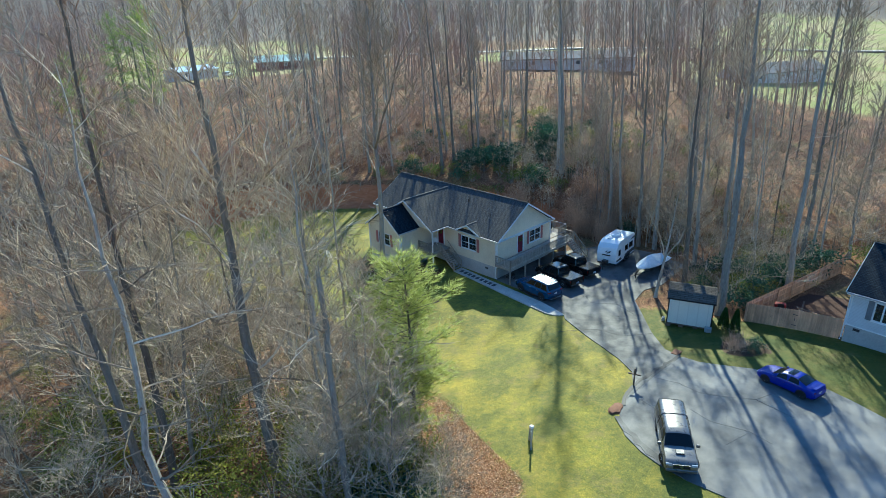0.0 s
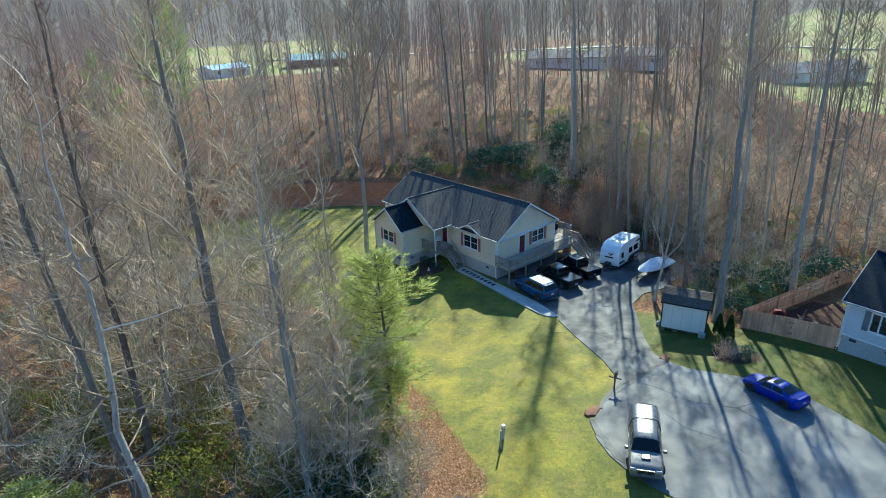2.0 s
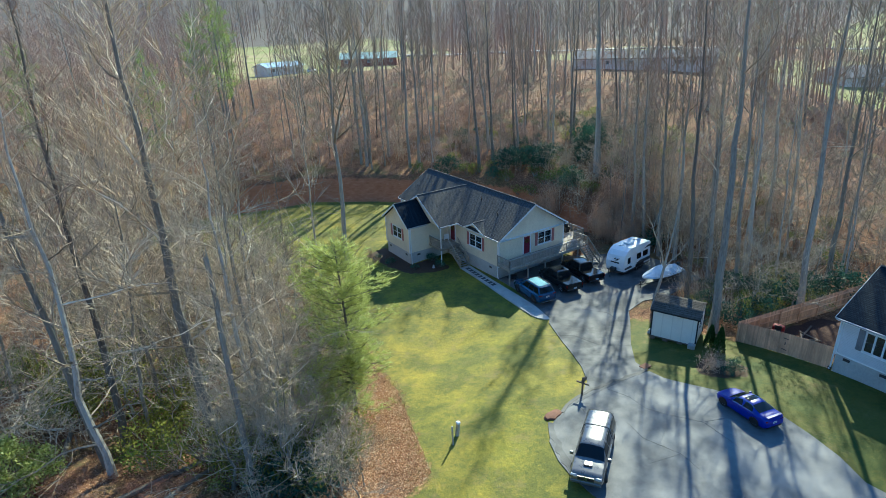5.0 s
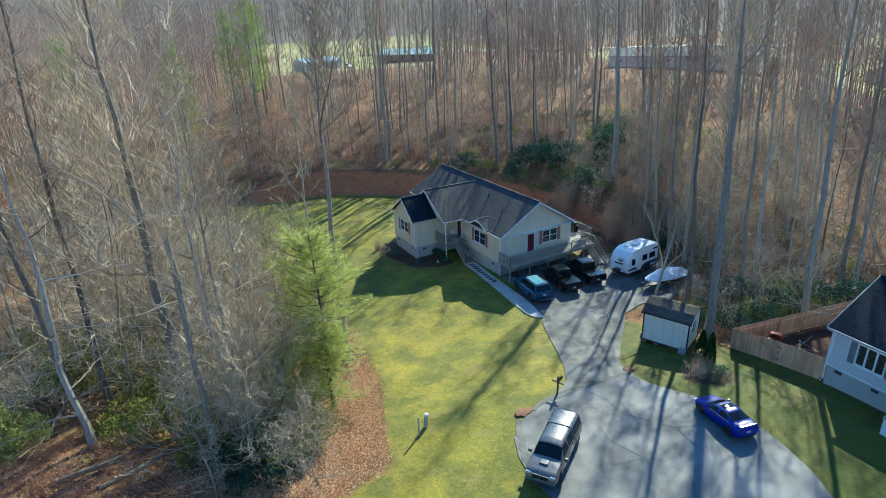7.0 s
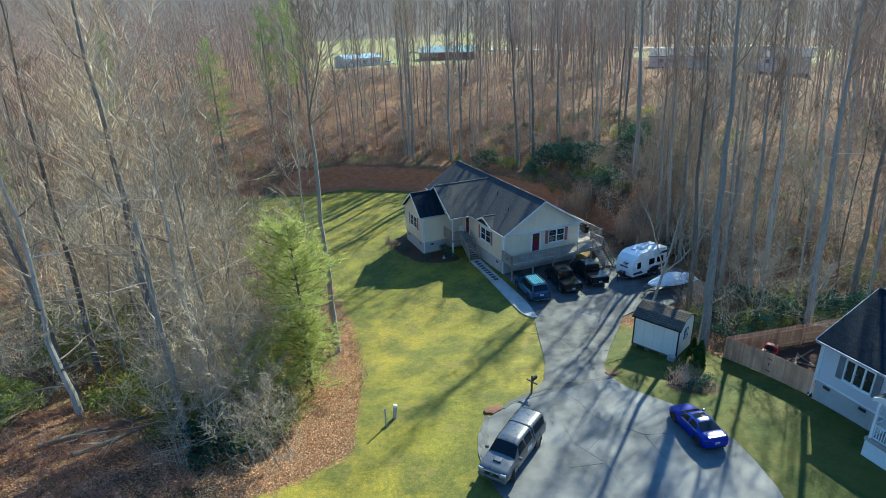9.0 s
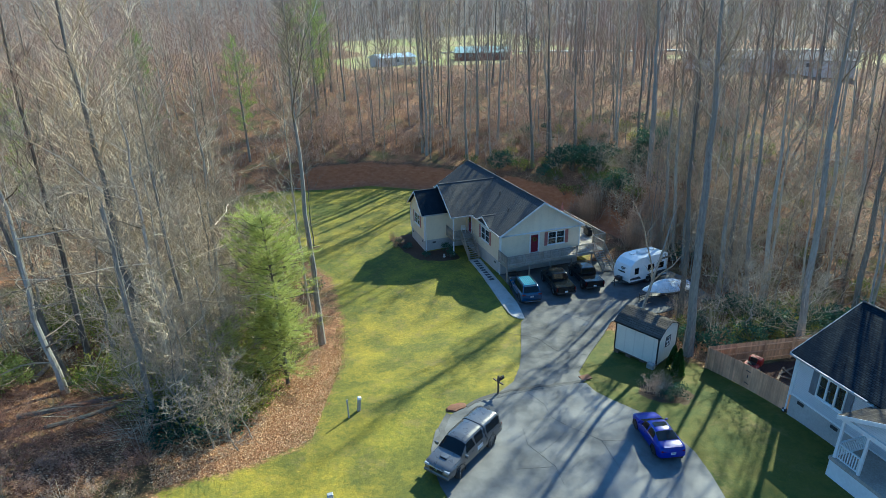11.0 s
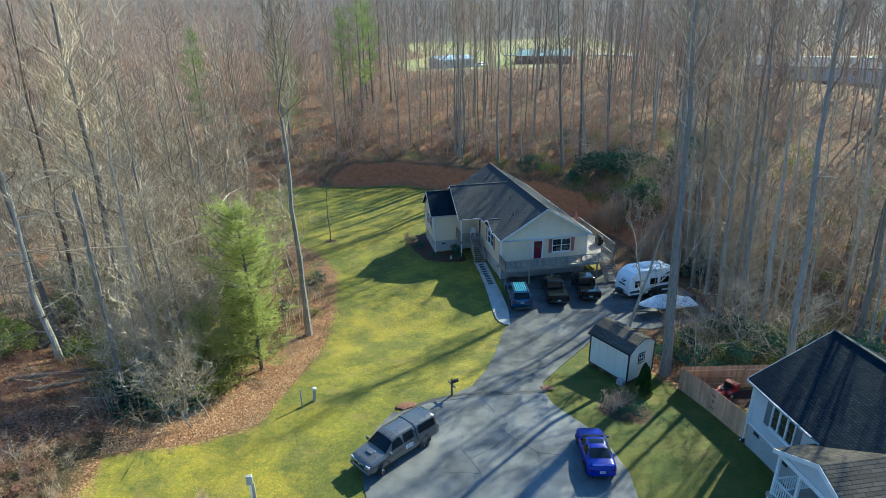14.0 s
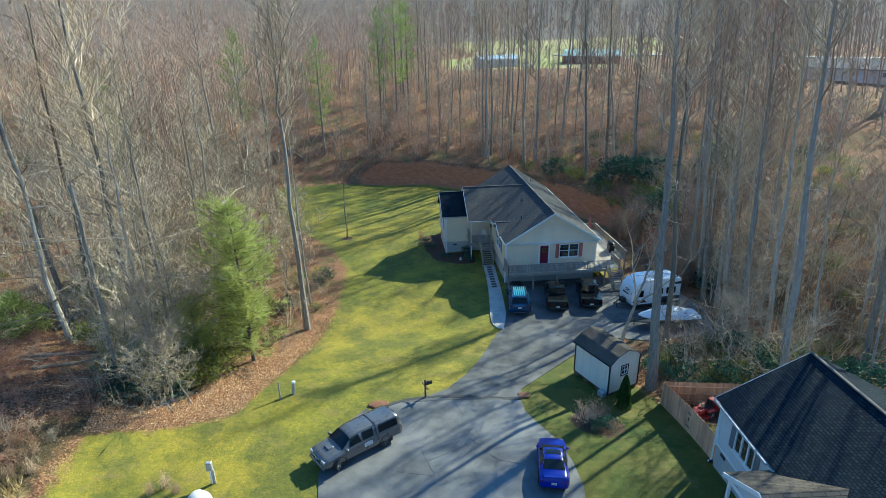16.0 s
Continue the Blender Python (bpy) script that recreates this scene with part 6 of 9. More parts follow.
def camper(m):
    c = thing("travel_trailer", "white travel trailer with dark side graphics and rounded nose", "travel trailer", m)
    # side outline, nose towards +x
    prof = [(-2.65, 0.55), (-2.65, 2.75), (-2.5, 2.92), (-0.4, 3.0), (1.2, 2.96), (1.85, 2.72), (2.3, 2.25), (2.52, 1.6), (2.55, 0.95), (2.45, 0.55)]
    rings = []
    for y, k in ((-1.15, 0.985), (-1.1, 1.0), (1.1, 1.0), (1.15, 0.985)):
        rings.append([(x * k, y, 0.55 + (z - 0.55) * k) for x, z in prof])
    body = part("body", Geo().loft(rings), M_WHITE, c)
    part("roof_air_unit", Geo().box(-0.55, 0.45, -0.42, 0.42, 2.96, 3.22, cut=0.08), M_WHITE, c, "white roof air conditioner")
    for x in (-1.7, 1.0):
        part("roof_vent", Geo().box(x - 0.22, x + 0.22, -0.5, -0.06, 2.93, 3.06, cut=0.03), M_WHITE, c)
    part("floor_skirt", Geo().box(-2.6, 2.4, -1.12, 1.12, 0.36, 0.55), M_CAMPERBAND, c)
    for s in (1, -1):
        y = s * 1.155
        g = Geo()
        for poly in ([(-2.6, 0.75), (-0.3, 0.75), (0.2, 0.95), (-0.6, 1.12), (-2.6, 1.12)], [(-2.6, 2.3), (-1.5, 2.3), (-1.9, 2.5), (-2.6, 2.55)], [(0.9, 0.7), (2.35, 0.75), (2.4, 0.95), (1.2, 1.0)]):
            g.prism(poly, y - 0.006, y + 0.004, 1)
        part("side_graphic", g, M_CAMPERBAND, c, "dark side graphic")
        for x0, x1, z0, z1 in ((-2.1, -1.1, 1.4, 2.05), (-0.75, 0.1, 1.4, 2.05), (1.3, 1.85, 1.3, 1.98)):
            w = part("side_window", Geo().box(x0, x1, y - 0.015, y + 0.012, z0, z1, cut=0.01), M_BLACKPLASTIC, c)
            part("pane", Geo().box(x0 + 0.05, x1 - 0.05, y - 0.02, y + 0.018, z0 + 0.05, z1 - 0.05), M_CARGLASS, w)
        for x in (-0.95, -0.15):
            wheel(c, x, s * 1.02, 0.33, 0.2)
        part("wheel_arch", Geo().box(-1.36, 0.26, y - 0.01, y + 0.008, 0.5, 0.82), M_BLACKPLASTIC, c)
    d = part("side_door", Geo().box(0.35, 1.0, -1.175, -1.15, 0.72, 2.45, cut=0.008), M_CAMPERBAND, c, "dark-framed entry door")
    part("door_panel", Geo().box(0.41, 0.94, -1.185, -1.17, 0.78, 2.39), M_WHITE, d)
    part("pane", Geo().box(0.5, 0.85, -1.192, -1.18, 1.6, 2.15), M_CARGLASS, d)
    # plain emblem on the nose: a swoosh over a bar
    e = Geo()
    for (y0, z0), (y1, z1) in (((0.55, 1.98), (0.1, 1.86)), ((0.45, 1.86), (-0.05, 1.72)), ((0.1, 2.02), (-0.15, 1.8))):
        zc = (z0 + z1) / 2
        xx = 2.36 + (2.25 - zc) * 0.36 - 0.0
        e.tube([(xx, y0, z0), (xx + 0.04, (y0 + y1) / 2, zc), (xx + 0.02, y1, z1)], [0.03, 0.06, 0.02], 5)
    e.box(2.50, 2.57, -0.5, 0.5, 1.42, 1.56)
    part("nose_emblem", e, M_CAMPERBAND, c, "plain dark swoosh and bar")
    part("propane_cover", Geo().box(2.6, 3.1, -0.32, 0.32, 0.55, 1.0, cut=0.06), M_DARKMETAL, c)
    part("tow_frame", Geo().tube([(2.3, -0.9, 0.45), (3.75, 0, 0.45)], [0.06, 0.06], 4).tube([(2.3, 0.9, 0.45), (3.75, 0, 0.45)], [0.06, 0.06], 4).tube([(3.4, 0, 0.0), (3.4, 0, 0.9)], [0.04, 0.04], 8), M_DARKMETAL, c)
    part("awning", Geo().tube([(-2.3, -1.2, 2.72), (1.2, -1.2, 2.74)], [0.055, 0.055], 8), M_GALV, c)
    part("rear_bumper", Geo().box(-2.78, -2.68, -1.0, 1.0, 0.4, 0.5), M_DARKMETAL, c)
    for s in (1, -1):
        part("tail_light", Geo().box(-2.68, -2.64, s * 0.9 - 0.08, s * 0.9 + 0.08, 0.9, 1.2), M_REDLAMP, c)
    return c


camper(seat_on_ground(12.7, -7.45, 186, 2.0))


def boat(m):
    c = thing("covered_boat", "small boat under a silver cover on a trailer", "boat", m)
    st = []
    for x, w, z0, z1 in ((2.75, 0.04, 1.0, 1.12), (2.3, 0.45, 0.75, 1.1), (1.5, 0.85, 0.58, 1.06), (0.2, 1.02, 0.5, 1.02), (-1.4, 1.04, 0.5, 1.0), (-2.5, 0.98, 0.52, 1.0)):
        st.append([(x, -w, z1), (x, -w * 0.85, (z0 + z1) / 2), (x, 0, z0), (x, w * 0.85, (z0 + z1) / 2), (x, w, z1)])
    part("hull", Geo().loft(st), M_WHITE, c)
    cv = []
    rr = random.Random(8)
    for x, w, z1, zt in ((2.8, 0.07, 1.1, 1.16), (2.3, 0.5, 1.0, 1.3), (1.5, 0.9, 0.95, 1.62), (0.9, 1.0, 0.9, 1.86), (0.2, 1.08, 0.88, 1.92), (-0.6, 1.1, 0.86, 1.78), (-1.5, 1.1, 0.86, 1.5), (-2.2, 1.07, 0.86, 1.38), (-2.65, 1.0, 0.86, 1.12)):
        ring = []
        for k in range(11):
            t = -1 + 2 * k / 10
            sag = (1 - abs(t)) ** 0.75
            ring.append((x + rr.uniform(-0.05, 0.05), w * t, z1 + (zt - z1) * sag + rr.uniform(-0.035, 0.035)))
        cv.append(ring)
    part("cover", Geo().loft(cv), M_TARP, c, "creased silver tarpaulin cover", soft=False)
    tr = Geo()
    for s in (1, -1):
        tr.tube([(-2.5, s * 0.7, 0.42), (1.2, s * 0.6, 0.42), (3.4, 0, 0.42)], [0.05] * 3, 4)
    for x in (-2.0, -0.6, 0.8):
        tr.tube([(x, -0.7, 0.44), (x, 0.7, 0.44)], [0.04, 0.04], 4)
    tr.tube([(3.1, 0, 0.0), (3.1, 0, 0.85)], [0.04, 0.04], 6)
    part("trailer_frame", tr, M_DARKMETAL, c)
    for s in (1, -1):
        wheel(c, -0.9, s * 0.95, 0.28, 0.17)
        part("mudguard", Geo().tube([(-1.25, s * 0.95, 0.45), (-1.1, s * 0.95, 0.62), (-0.7, s * 0.95, 0.62), (-0.55, s * 0.95, 0.45)], [0.09] * 4, 4), M_DARKMETAL, c)
    part("outboard_motor", Geo().box(-2.95, -2.6, -0.18, 0.18, 0.9, 1.45, cut=0.06).box(-2.85, -2.7, -0.07, 0.07, 0.35, 0.9), M_DARKMETAL, c)
    return c


boat(seat_on_ground(12.4, -12.0, 177, 1.5))

# ---------------------------------------------------------------- shed, fence, neighbour, yard things
def shed():
    o = Vector((1.2, -19.15, 0))
    d = Vector((2.55 - 1.2, -22.5 + 19.15, 0)).normalized()
    ang = math.atan2(d.y, d.x)
    zb = 1.30
    m = Matrix.Translation((o.x, o.y, zb)) @ Matrix.Rotation(ang, 4, "Z")
    s = thing("garden_shed", "pale grey-white shed with a brown barn roof on blocks", "shed", m)
    L, D, H = 3.62, 2.88, 2.62       # along local x; depth towards local +y
    def gam(over):
        return [(-over, H - 0.05 * over), (0.55, H + 0.52), (D / 2, H + 0.83), (D - 0.55, H + 0.52), (D + over, H - 0.05 * over)]
    part("wall", wall_slab(0, L, 0.12, H, [], 0.0, 0.08, 1), M_SIDING_S, s)
    part("wall", wall_slab(0, L, 0.12, H, [], D, -0.08, 1), M_SIDING_S, s)
    win = (1.15, 1.75, 1.35, 2.1)
    g = wall_slab(0.08, D - 0.08, 0.12, H, [win], L, -0.08, 0)
    g.prism([(0.0, H)] + [(y, z - 0.07) for y, z in gam(0)[1:4]] + [(D, H)], L - 0.08, L, 0)
    part("wall", g, M_SIDING_S, s)
    g = wall_slab(0.08, D - 0.08, 0.12, H, [(0.75, 2.1, 0.12, 2.1)], 0.0, 0.08, 0)
    g.prism([(0.0, H)] + [(y, z - 0.07) for y, z in gam(0)[1:4]] + [(D, H)], 0.0, 0.08, 0)
    part("wall", g, M_SIDING_S, s)
    dr = part("double_door", Geo().box(0.0, 0.05, 0.76, 1.42, 0.13, 2.09).box(0.0, 0.05, 1.43, 2.09, 0.13, 2.09), M_SIDING_S, s)
    part("door_trim", Geo().box(-0.02, 0.0, 0.7, 0.76, 0.12, 2.15).box(-0.02, 0.0, 2.09, 2.15, 0.12, 2.15).box(-0.02, 0.0, 0.76, 2.09, 2.09, 2.15), M_BLACKPLASTIC, dr)
    part("window_frame", Geo().box(L - 0.04, L + 0.03, 1.08, 1.15, 1.28, 2.17).box(L - 0.04, L + 0.03, 1.75, 1.82, 1.28, 2.17).box(L - 0.04, L + 0.03, 1.15, 1.75, 1.28, 1.35).box(L - 0.04, L + 0.03, 1.15, 1.75, 2.1, 2.17), M_BLACKPLASTIC, s, "black window trim")
    w = part("window", Geo().box(L - 0.03, L + 0.01, 1.15, 1.75, 1.70, 1.75).box(L - 0.03, L + 0.01, 1.43, 1.47, 1.35, 2.1).box(L - 0.03, L + 0.012, 1.15, 1.21, 1.35, 2.1).box(L - 0.03, L + 0.012, 1.69, 1.75, 1.35, 2.1).box(L - 0.03, L + 0.012, 1.21, 1.69, 1.35, 1.41).box(L - 0.03, L + 0.012, 1.21, 1.69, 2.04, 2.1), M_TRIM, s, "small white window")
    part("pane", Geo().box(L - 0.025, L - 0.015, 1.2, 1.7, 1.4, 2.05), M_GLASS, w)
    for x in (0.0, L):
        for y in (0.0, D):
            part("corner_trim", Geo().box(x - 0.045, x + 0.045, y - 0.045, y + 0.045, 0.1, H - 0.02), M_BLACKPLASTIC, s, "dark corner trim")
    part("floor_frame", Geo().box(0, L, 0, D, 0.0, 0.12), M_POST, s)
    pr = gam(0.16)
    roof = None
    for (y0, z0), (y1, z1) in zip(pr, pr[1:]):
        low, high = ((y0, z0), (y1, z1)) if z0 < z1 else ((y1, z1), (y0, z0))
        a = [(-0.18, low[0], low[1]), (L + 0.18, low[0], low[1]), (L + 0.18, high[0], high[1]), (-0.18, high[0], high[1])]
        p = part("roof" if roof is None else "roof_slope", roof_slab(a, 0.06), M_ROOF_S, roof or s)
        roof = roof or p
    part("drip_edge", Geo().box(-0.2, L + 0.2, -0.19, -0.15, H - 0.11, H - 0.02), M_BLACKPLASTIC, s)
    for x in (0.15, 1.2, 2.4, L - 0.2):
        for y in (0.15, D - 0.2):
            q = m @ Vector((x, y, 0))
            # dark timber colour on the blocks stands for the shade under the shed
            part("block", Geo().box(x - 0.2, x + 0.2, y - 0.1, y + 0.1, ground(q.x, q.y) - zb - 0.05, 0.0), M_POST, s)
    return s


shed()
q = Matrix.Translation((2.15, -22.45, ground(2.15, -22.45) + 0.02)) @ Matrix.Rotation(radians(-68), 4, "Z")
tagged(part("utility_box", Geo().box(-0.28, 0.28, -0.2, 0.2, 0, 0.42, cut=0.03).box(-0.24, 0.24, -0.215, -0.2, 0.05, 0.36), M_GALV, m=q), "pale grey box leaning by the shed corner", "box")
q = Matrix.Translation((2.1, -18.45, ground(2.1, -18.45) + 0.02)) @ Matrix.Rotation(radians(20), 4, "Z")
tagged(part("concrete_block", Geo().box(-0.22, 0.22, -0.15, 0.15, 0, 0.18, cut=0.02).box(-0.18, 0.2, -0.12, 0.12, 0.18, 0.32, cut=0.02), M_BLOCK, m=q), "two pale concrete blocks stacked by the shed", "block")


def fence_run(line, tall, group, outside):
    """Board fence: posts, rails, and each picket a piece of its own."""
    f = thing("fence", "tall cedar board fence round a back yard", "fence", group=group)
    pick = Geo().add([(0, 0, 0), (0.135, 0, 0), (0.135, 0.02, 0), (0, 0.02, 0), (0, 0, tall - 0.05), (0.135, 0, tall - 0.05), (0.135, 0.02, tall - 0.05), (0, 0.02, tall - 0.05), (0.035, 0, tall), (0.10, 0, tall), (0.10, 0.02, tall), (0.035, 0.02, tall)],
                     [(3, 2, 1, 0), (0, 1, 5, 4), (1, 2, 6, 5), (2, 3, 7, 6), (3, 0, 4, 7), (4, 5, 9, 8), (6, 7, 11, 10), (5, 6, 10, 9), (7, 4, 8, 11), (8, 9, 10, 11)]).mesh("picket")
    pick.materials.append(M_CEDAR)
    post = Geo().box(-0.05, 0.05, -0.05, 0.05, -0.2, tall - 0.05, cut=0.01).mesh("fence_post")
    post.materials.append(M_CEDAR)
    rr = random.Random(3)
    for (x0, y0), (x1, y1) in zip(line, line[1:]):
        L = math.hypot(x1 - x0, y1 - y0)
        a = math.atan2(y1 - y0, x1 - x0)
        n = int(L / 0.14)
        inward = -outside
        for k in range(n):
            t = k / n
            x, y = x0 + (x1 - x0) * t, y0 + (y1 - y0) * t
            part("picket", pick, None, f, m=Matrix.Translation((x, y, ground(x, y) + 0.03 + rr.uniform(-0.012, 0.012))) @ Matrix.Rotation(a + rr.uniform(-0.02, 0.02), 4, "Z"))
        m = max(1, round(L / 2.4))
        for k in range(m + 1):
            t = k / m
            x, y = x0 + (x1 - x0) * t, y0 + (y1 - y0) * t
            off = Vector((-math.sin(a), math.cos(a))) * 0.075 * inward
            part("fence_post", post, None, f, m=Matrix.Translation((x + off.x, y + off.y, ground(x, y))) @ Matrix.Rotation(a, 4, "Z"))
        for k in range(m):
            t0, t1 = k / m, (k + 1) / m
            for h in (0.35, 0.95, 1.5):
                off = Vector((-math.sin(a), math.cos(a), 0)) * 0.05 * inward
                p = [Vector((x0 + (x1 - x0) * t, y0 + (y1 - y0) * t, ground(x0 + (x1 - x0) * t, y0 + (y1 - y0) * t) + h)) + off for t in (t0, t1)]
                part("fence_rail", Geo().tube(p, [0.055, 0.055], 4), M_CEDAR, f)
    return f


fence_run([(5.75, -24.15), (5.55, -27.6), (5.32, -31.25)], 1.80, "cedar fence", -1)
fence_run([(5.78, -24.13), (10.0, -25.3), (14.2, -26.4), (20.5, -28.0)], 1.80, "cedar fence", 1)
gx, gy = 5.52, -28.0
latch = thing("gate_latch", "black latch and hinges on the cedar fence gate", "latch", Matrix.Translation((gx - 0.01, gy, ground(gx, gy))))
for dz in (0.4, 1.35):
    part("hinge", Geo().box(-0.03, 0.0, -0.18, 0.18, dz, dz + 0.05), M_DARKMETAL, latch)
part("bolt", Geo().box(-0.04, 0.0, -0.03, 0.03, 0.85, 1.05), M_DARKMETAL, latch)


def white_house():
    m = Matrix.Translation((5.12, -31.5, 0)) @ Matrix.Rotation(radians(-4), 4, "Z")
    h = thing("neighbour_house", "white-sided house with dark blue-grey shingles and a porch", "house", m)
    z0, zf, ze, zr, rx, L, W = 2.2, 4.3, 7.05, 9.85, 4.45, 17.0, 8.9
    fo = Geo().box(0.02, 0.22, -L, 0, z0, zf).box(0.22, W - 0.02, -0.22, -0.02, z0, zf).box(W - 0.22, W - 0.02, -L, -0.22, z0, zf)
    part("foundation", fo, M_BLOCK, h, "grey block foundation")
    w1, w2 = (-3.25, -1.5, 5.2, 6.75), (-9.6, -8.6, 4.5, 6.6)
    part("front_wall", wall_slab(-L, 0, zf, ze, [w1, w2], 0.0, 0.16, 0), M_SIDING_W, h)
    g = wall_slab(0.16, W, zf, ze, [], 0.0, -0.16, 1)
    g.prism([(0, ze), (W, ze), (rx, zr - 0.2)], -0.16, 0.0, 1)
    part("gable_wall", g, M_SIDING_W, h)
    part("back_wall", wall_slab(-L, -0.16, zf, ze, [], W, -0.16, 0), M_SIDING_W, h)
    part("inner_floor", Geo().box(0.16, W - 0.16, -L, -0.16, zf - 0.1, zf + 0.05), M_ROOMDARK, h)
    part("inner_wall", Geo().box(0.18, W - 0.2, -5.2, -5.1, zf + 0.06, ze).box(3.0, 3.1, -L, -0.2, zf + 0.06, ze), M_ROOMDARK, h)
    part("inner_ceiling", Geo().box(0.16, W - 0.16, -L, -0.16, ze - 0.06, ze), M_ROOMDARK, h)
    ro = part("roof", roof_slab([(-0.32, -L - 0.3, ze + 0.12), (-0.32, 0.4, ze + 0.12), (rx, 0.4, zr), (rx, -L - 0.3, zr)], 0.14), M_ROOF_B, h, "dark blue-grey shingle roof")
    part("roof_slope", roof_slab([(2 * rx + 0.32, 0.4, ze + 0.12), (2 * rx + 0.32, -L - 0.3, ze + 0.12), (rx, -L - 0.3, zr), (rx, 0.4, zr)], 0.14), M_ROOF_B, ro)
    part("ridge_cap", Geo().tube([(rx, 0.41, zr), (rx, -L - 0.3, zr)], [0.11, 0.11], 6, squash=0.5), M_CAP, ro)
    rake(h, (-0.34, 0.42, ze + 0.10), (rx, 0.42, zr - 0.02), 0.1)
    rake(h, (2 * rx + 0.34, 0.42, ze + 0.10), (rx, 0.42, zr - 0.02), 0.1)
    gutter(h, (-0.39, 0.35, ze + 0.02), (-0.39, -4.6, ze + 0.02))
    part("soffit", Geo().box(-0.3, 0.0, -L, 0.35, ze - 0.14, ze - 0.09), M_TRIM, h)
    for y in (0.03,):
        part("corner_board", Geo().box(-0.07, 0.05, y - 0.08, y + 0.04, zf - 0.05, ze - 0.02), M_TRIM, h)
    part("downspout", Geo().tube([(-0.1, 0.08, ze), (-0.1, 0.08, z0 + 1.0), (-0.25, 0.1, z0 + 0.82)], [0.055] * 3, 4), M_TRIM, h, "white downspout")
    part("dark_corner_cap", Geo().box(-0.22, -0.02, 0.0, 0.2, z0 + 0.72, z0 + 0.95), M_BLACKPLASTIC, h)
    part("ground_sill", Geo().box(-0.025, 0.0, -L, 0, zf - 0.02, zf + 0.08), M_TRIM, h)
    window_unit(h, 0, 0.0, *w1, -1, 3, True, "window", M_GREYBAR, plain=True)
    window_unit(h, 0, 0.0, *w2, -1, 1, False, "porch_window")
    for y in (-0.75, -3.05):
        part("foundation_vent", Geo().box(-0.02, 0.03, y - 0.22, y + 0.22, 3.95, 4.15), M_VENT, h)
    # gabled porch on the front
    px, y0, y1, ry, ez, rz = -2.45, -4.75, -9.9, -7.3, 6.85, 8.12
    xe = -0.32 + (ez - ze - 0.12) / ((zr - ze - 0.12) / (rx + 0.32))
    xr = -0.32 + (rz - ze - 0.12) / ((zr - ze - 0.12) / (rx + 0.32))
    # Porch slopes take a lighter brown shingle: their sunlit look is in the colour.
    part("porch_roof", roof_slab([(px, y0, ez), (max(xe, -0.3), y0, ez), (xr, ry, rz), (px, ry, rz)], 0.12), M_ROOF_S, ro, "brown-grey porch shingles, sunlit look put in the colour")
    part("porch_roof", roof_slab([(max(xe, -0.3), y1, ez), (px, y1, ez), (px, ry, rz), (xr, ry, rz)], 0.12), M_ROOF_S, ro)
    rake(h, (px - 0.02, y0, ez), (px - 0.02, ry, rz), 0.24)
    rake(h, (px - 0.02, y1, ez), (px - 0.02, ry, rz), 0.24)
    part("porch_gable", Geo().prism([(y0 - 0.25, ez + 0.02), (y1 + 0.25, ez + 0.02), (ry, rz - 0.18)], px + 0.15, px + 0.25, 0), M_SIDING_W, h)
    part("porch_beam", Geo().box(px + 0.1, px + 0.3, y1 + 0.2, y0 - 0.2, ez - 0.25, ez).box(px + 0.3, 0, y0 - 0.4, y0 - 0.2, ez - 0.25, ez), M_TRIM, h)
    part("porch_floor", Geo().box(px + 0.05, -0.02, y1 + 0.1, y0 - 0.1, zf - 0.25, zf - 0.05), M_DECK_LIT, h)
    part("porch_skirt", Geo().box(px + 0.1, px + 0.16, y1 + 0.15, y0 - 0.15, z0, zf - 0.25).box(px + 0.16, 0, y0 - 0.21, y0 - 0.15, z0, zf - 0.25), M_TRIM, h)
    for y in (y0 - 0.3, ry + 0.9, ry - 0.9, y1 + 0.3):
        part("porch_post", Geo().box(px + 0.13, px + 0.27, y - 0.07, y + 0.07, zf - 0.05, ez - 0.25, cut=0.015), M_TRIM, h, "white porch post")
    bal = Geo().box(-0.02, 0.02, -0.02, 0.02, zf + 0.08, zf + 0.86).mesh("baluster")
    bal.materials.append(M_TRIM)
    for a, b in ((y0 - 0.3, ry + 0.9), (ry - 0.9, y1 + 0.3)):
        part("porch_rail", Geo().box(px + 0.16, px + 0.24, b, a, zf + 0.86, zf + 0.93), M_TRIM, h)
        part("lower_rail", Geo().box(px + 0.17, px + 0.23, b, a, zf + 0.03, zf + 0.09), M_TRIM, h)
        n = int((a - b) / 0.13)
        for k in range(1, n):
            part("baluster", bal, None, h, m=Matrix.Translation((px + 0.2, a + (b - a) * k / n, 0)))
    part("porch_rail", Geo().box(px + 0.3, -0.1, y0 - 0.34, y0 - 0.26, zf + 0.86, zf + 0.93), M_TRIM, h)
    part("lower_rail", Geo().box(px + 0.3, -0.1, y0 - 0.33, y0 - 0.27, zf + 0.03, zf + 0.09), M_TRIM, h)
    for k in range(1, 16):
        part("baluster", bal, None, h, m=Matrix.Translation((px + 0.3 + k * 0.13, y0 - 0.3, 0)))
    return h


white_house()


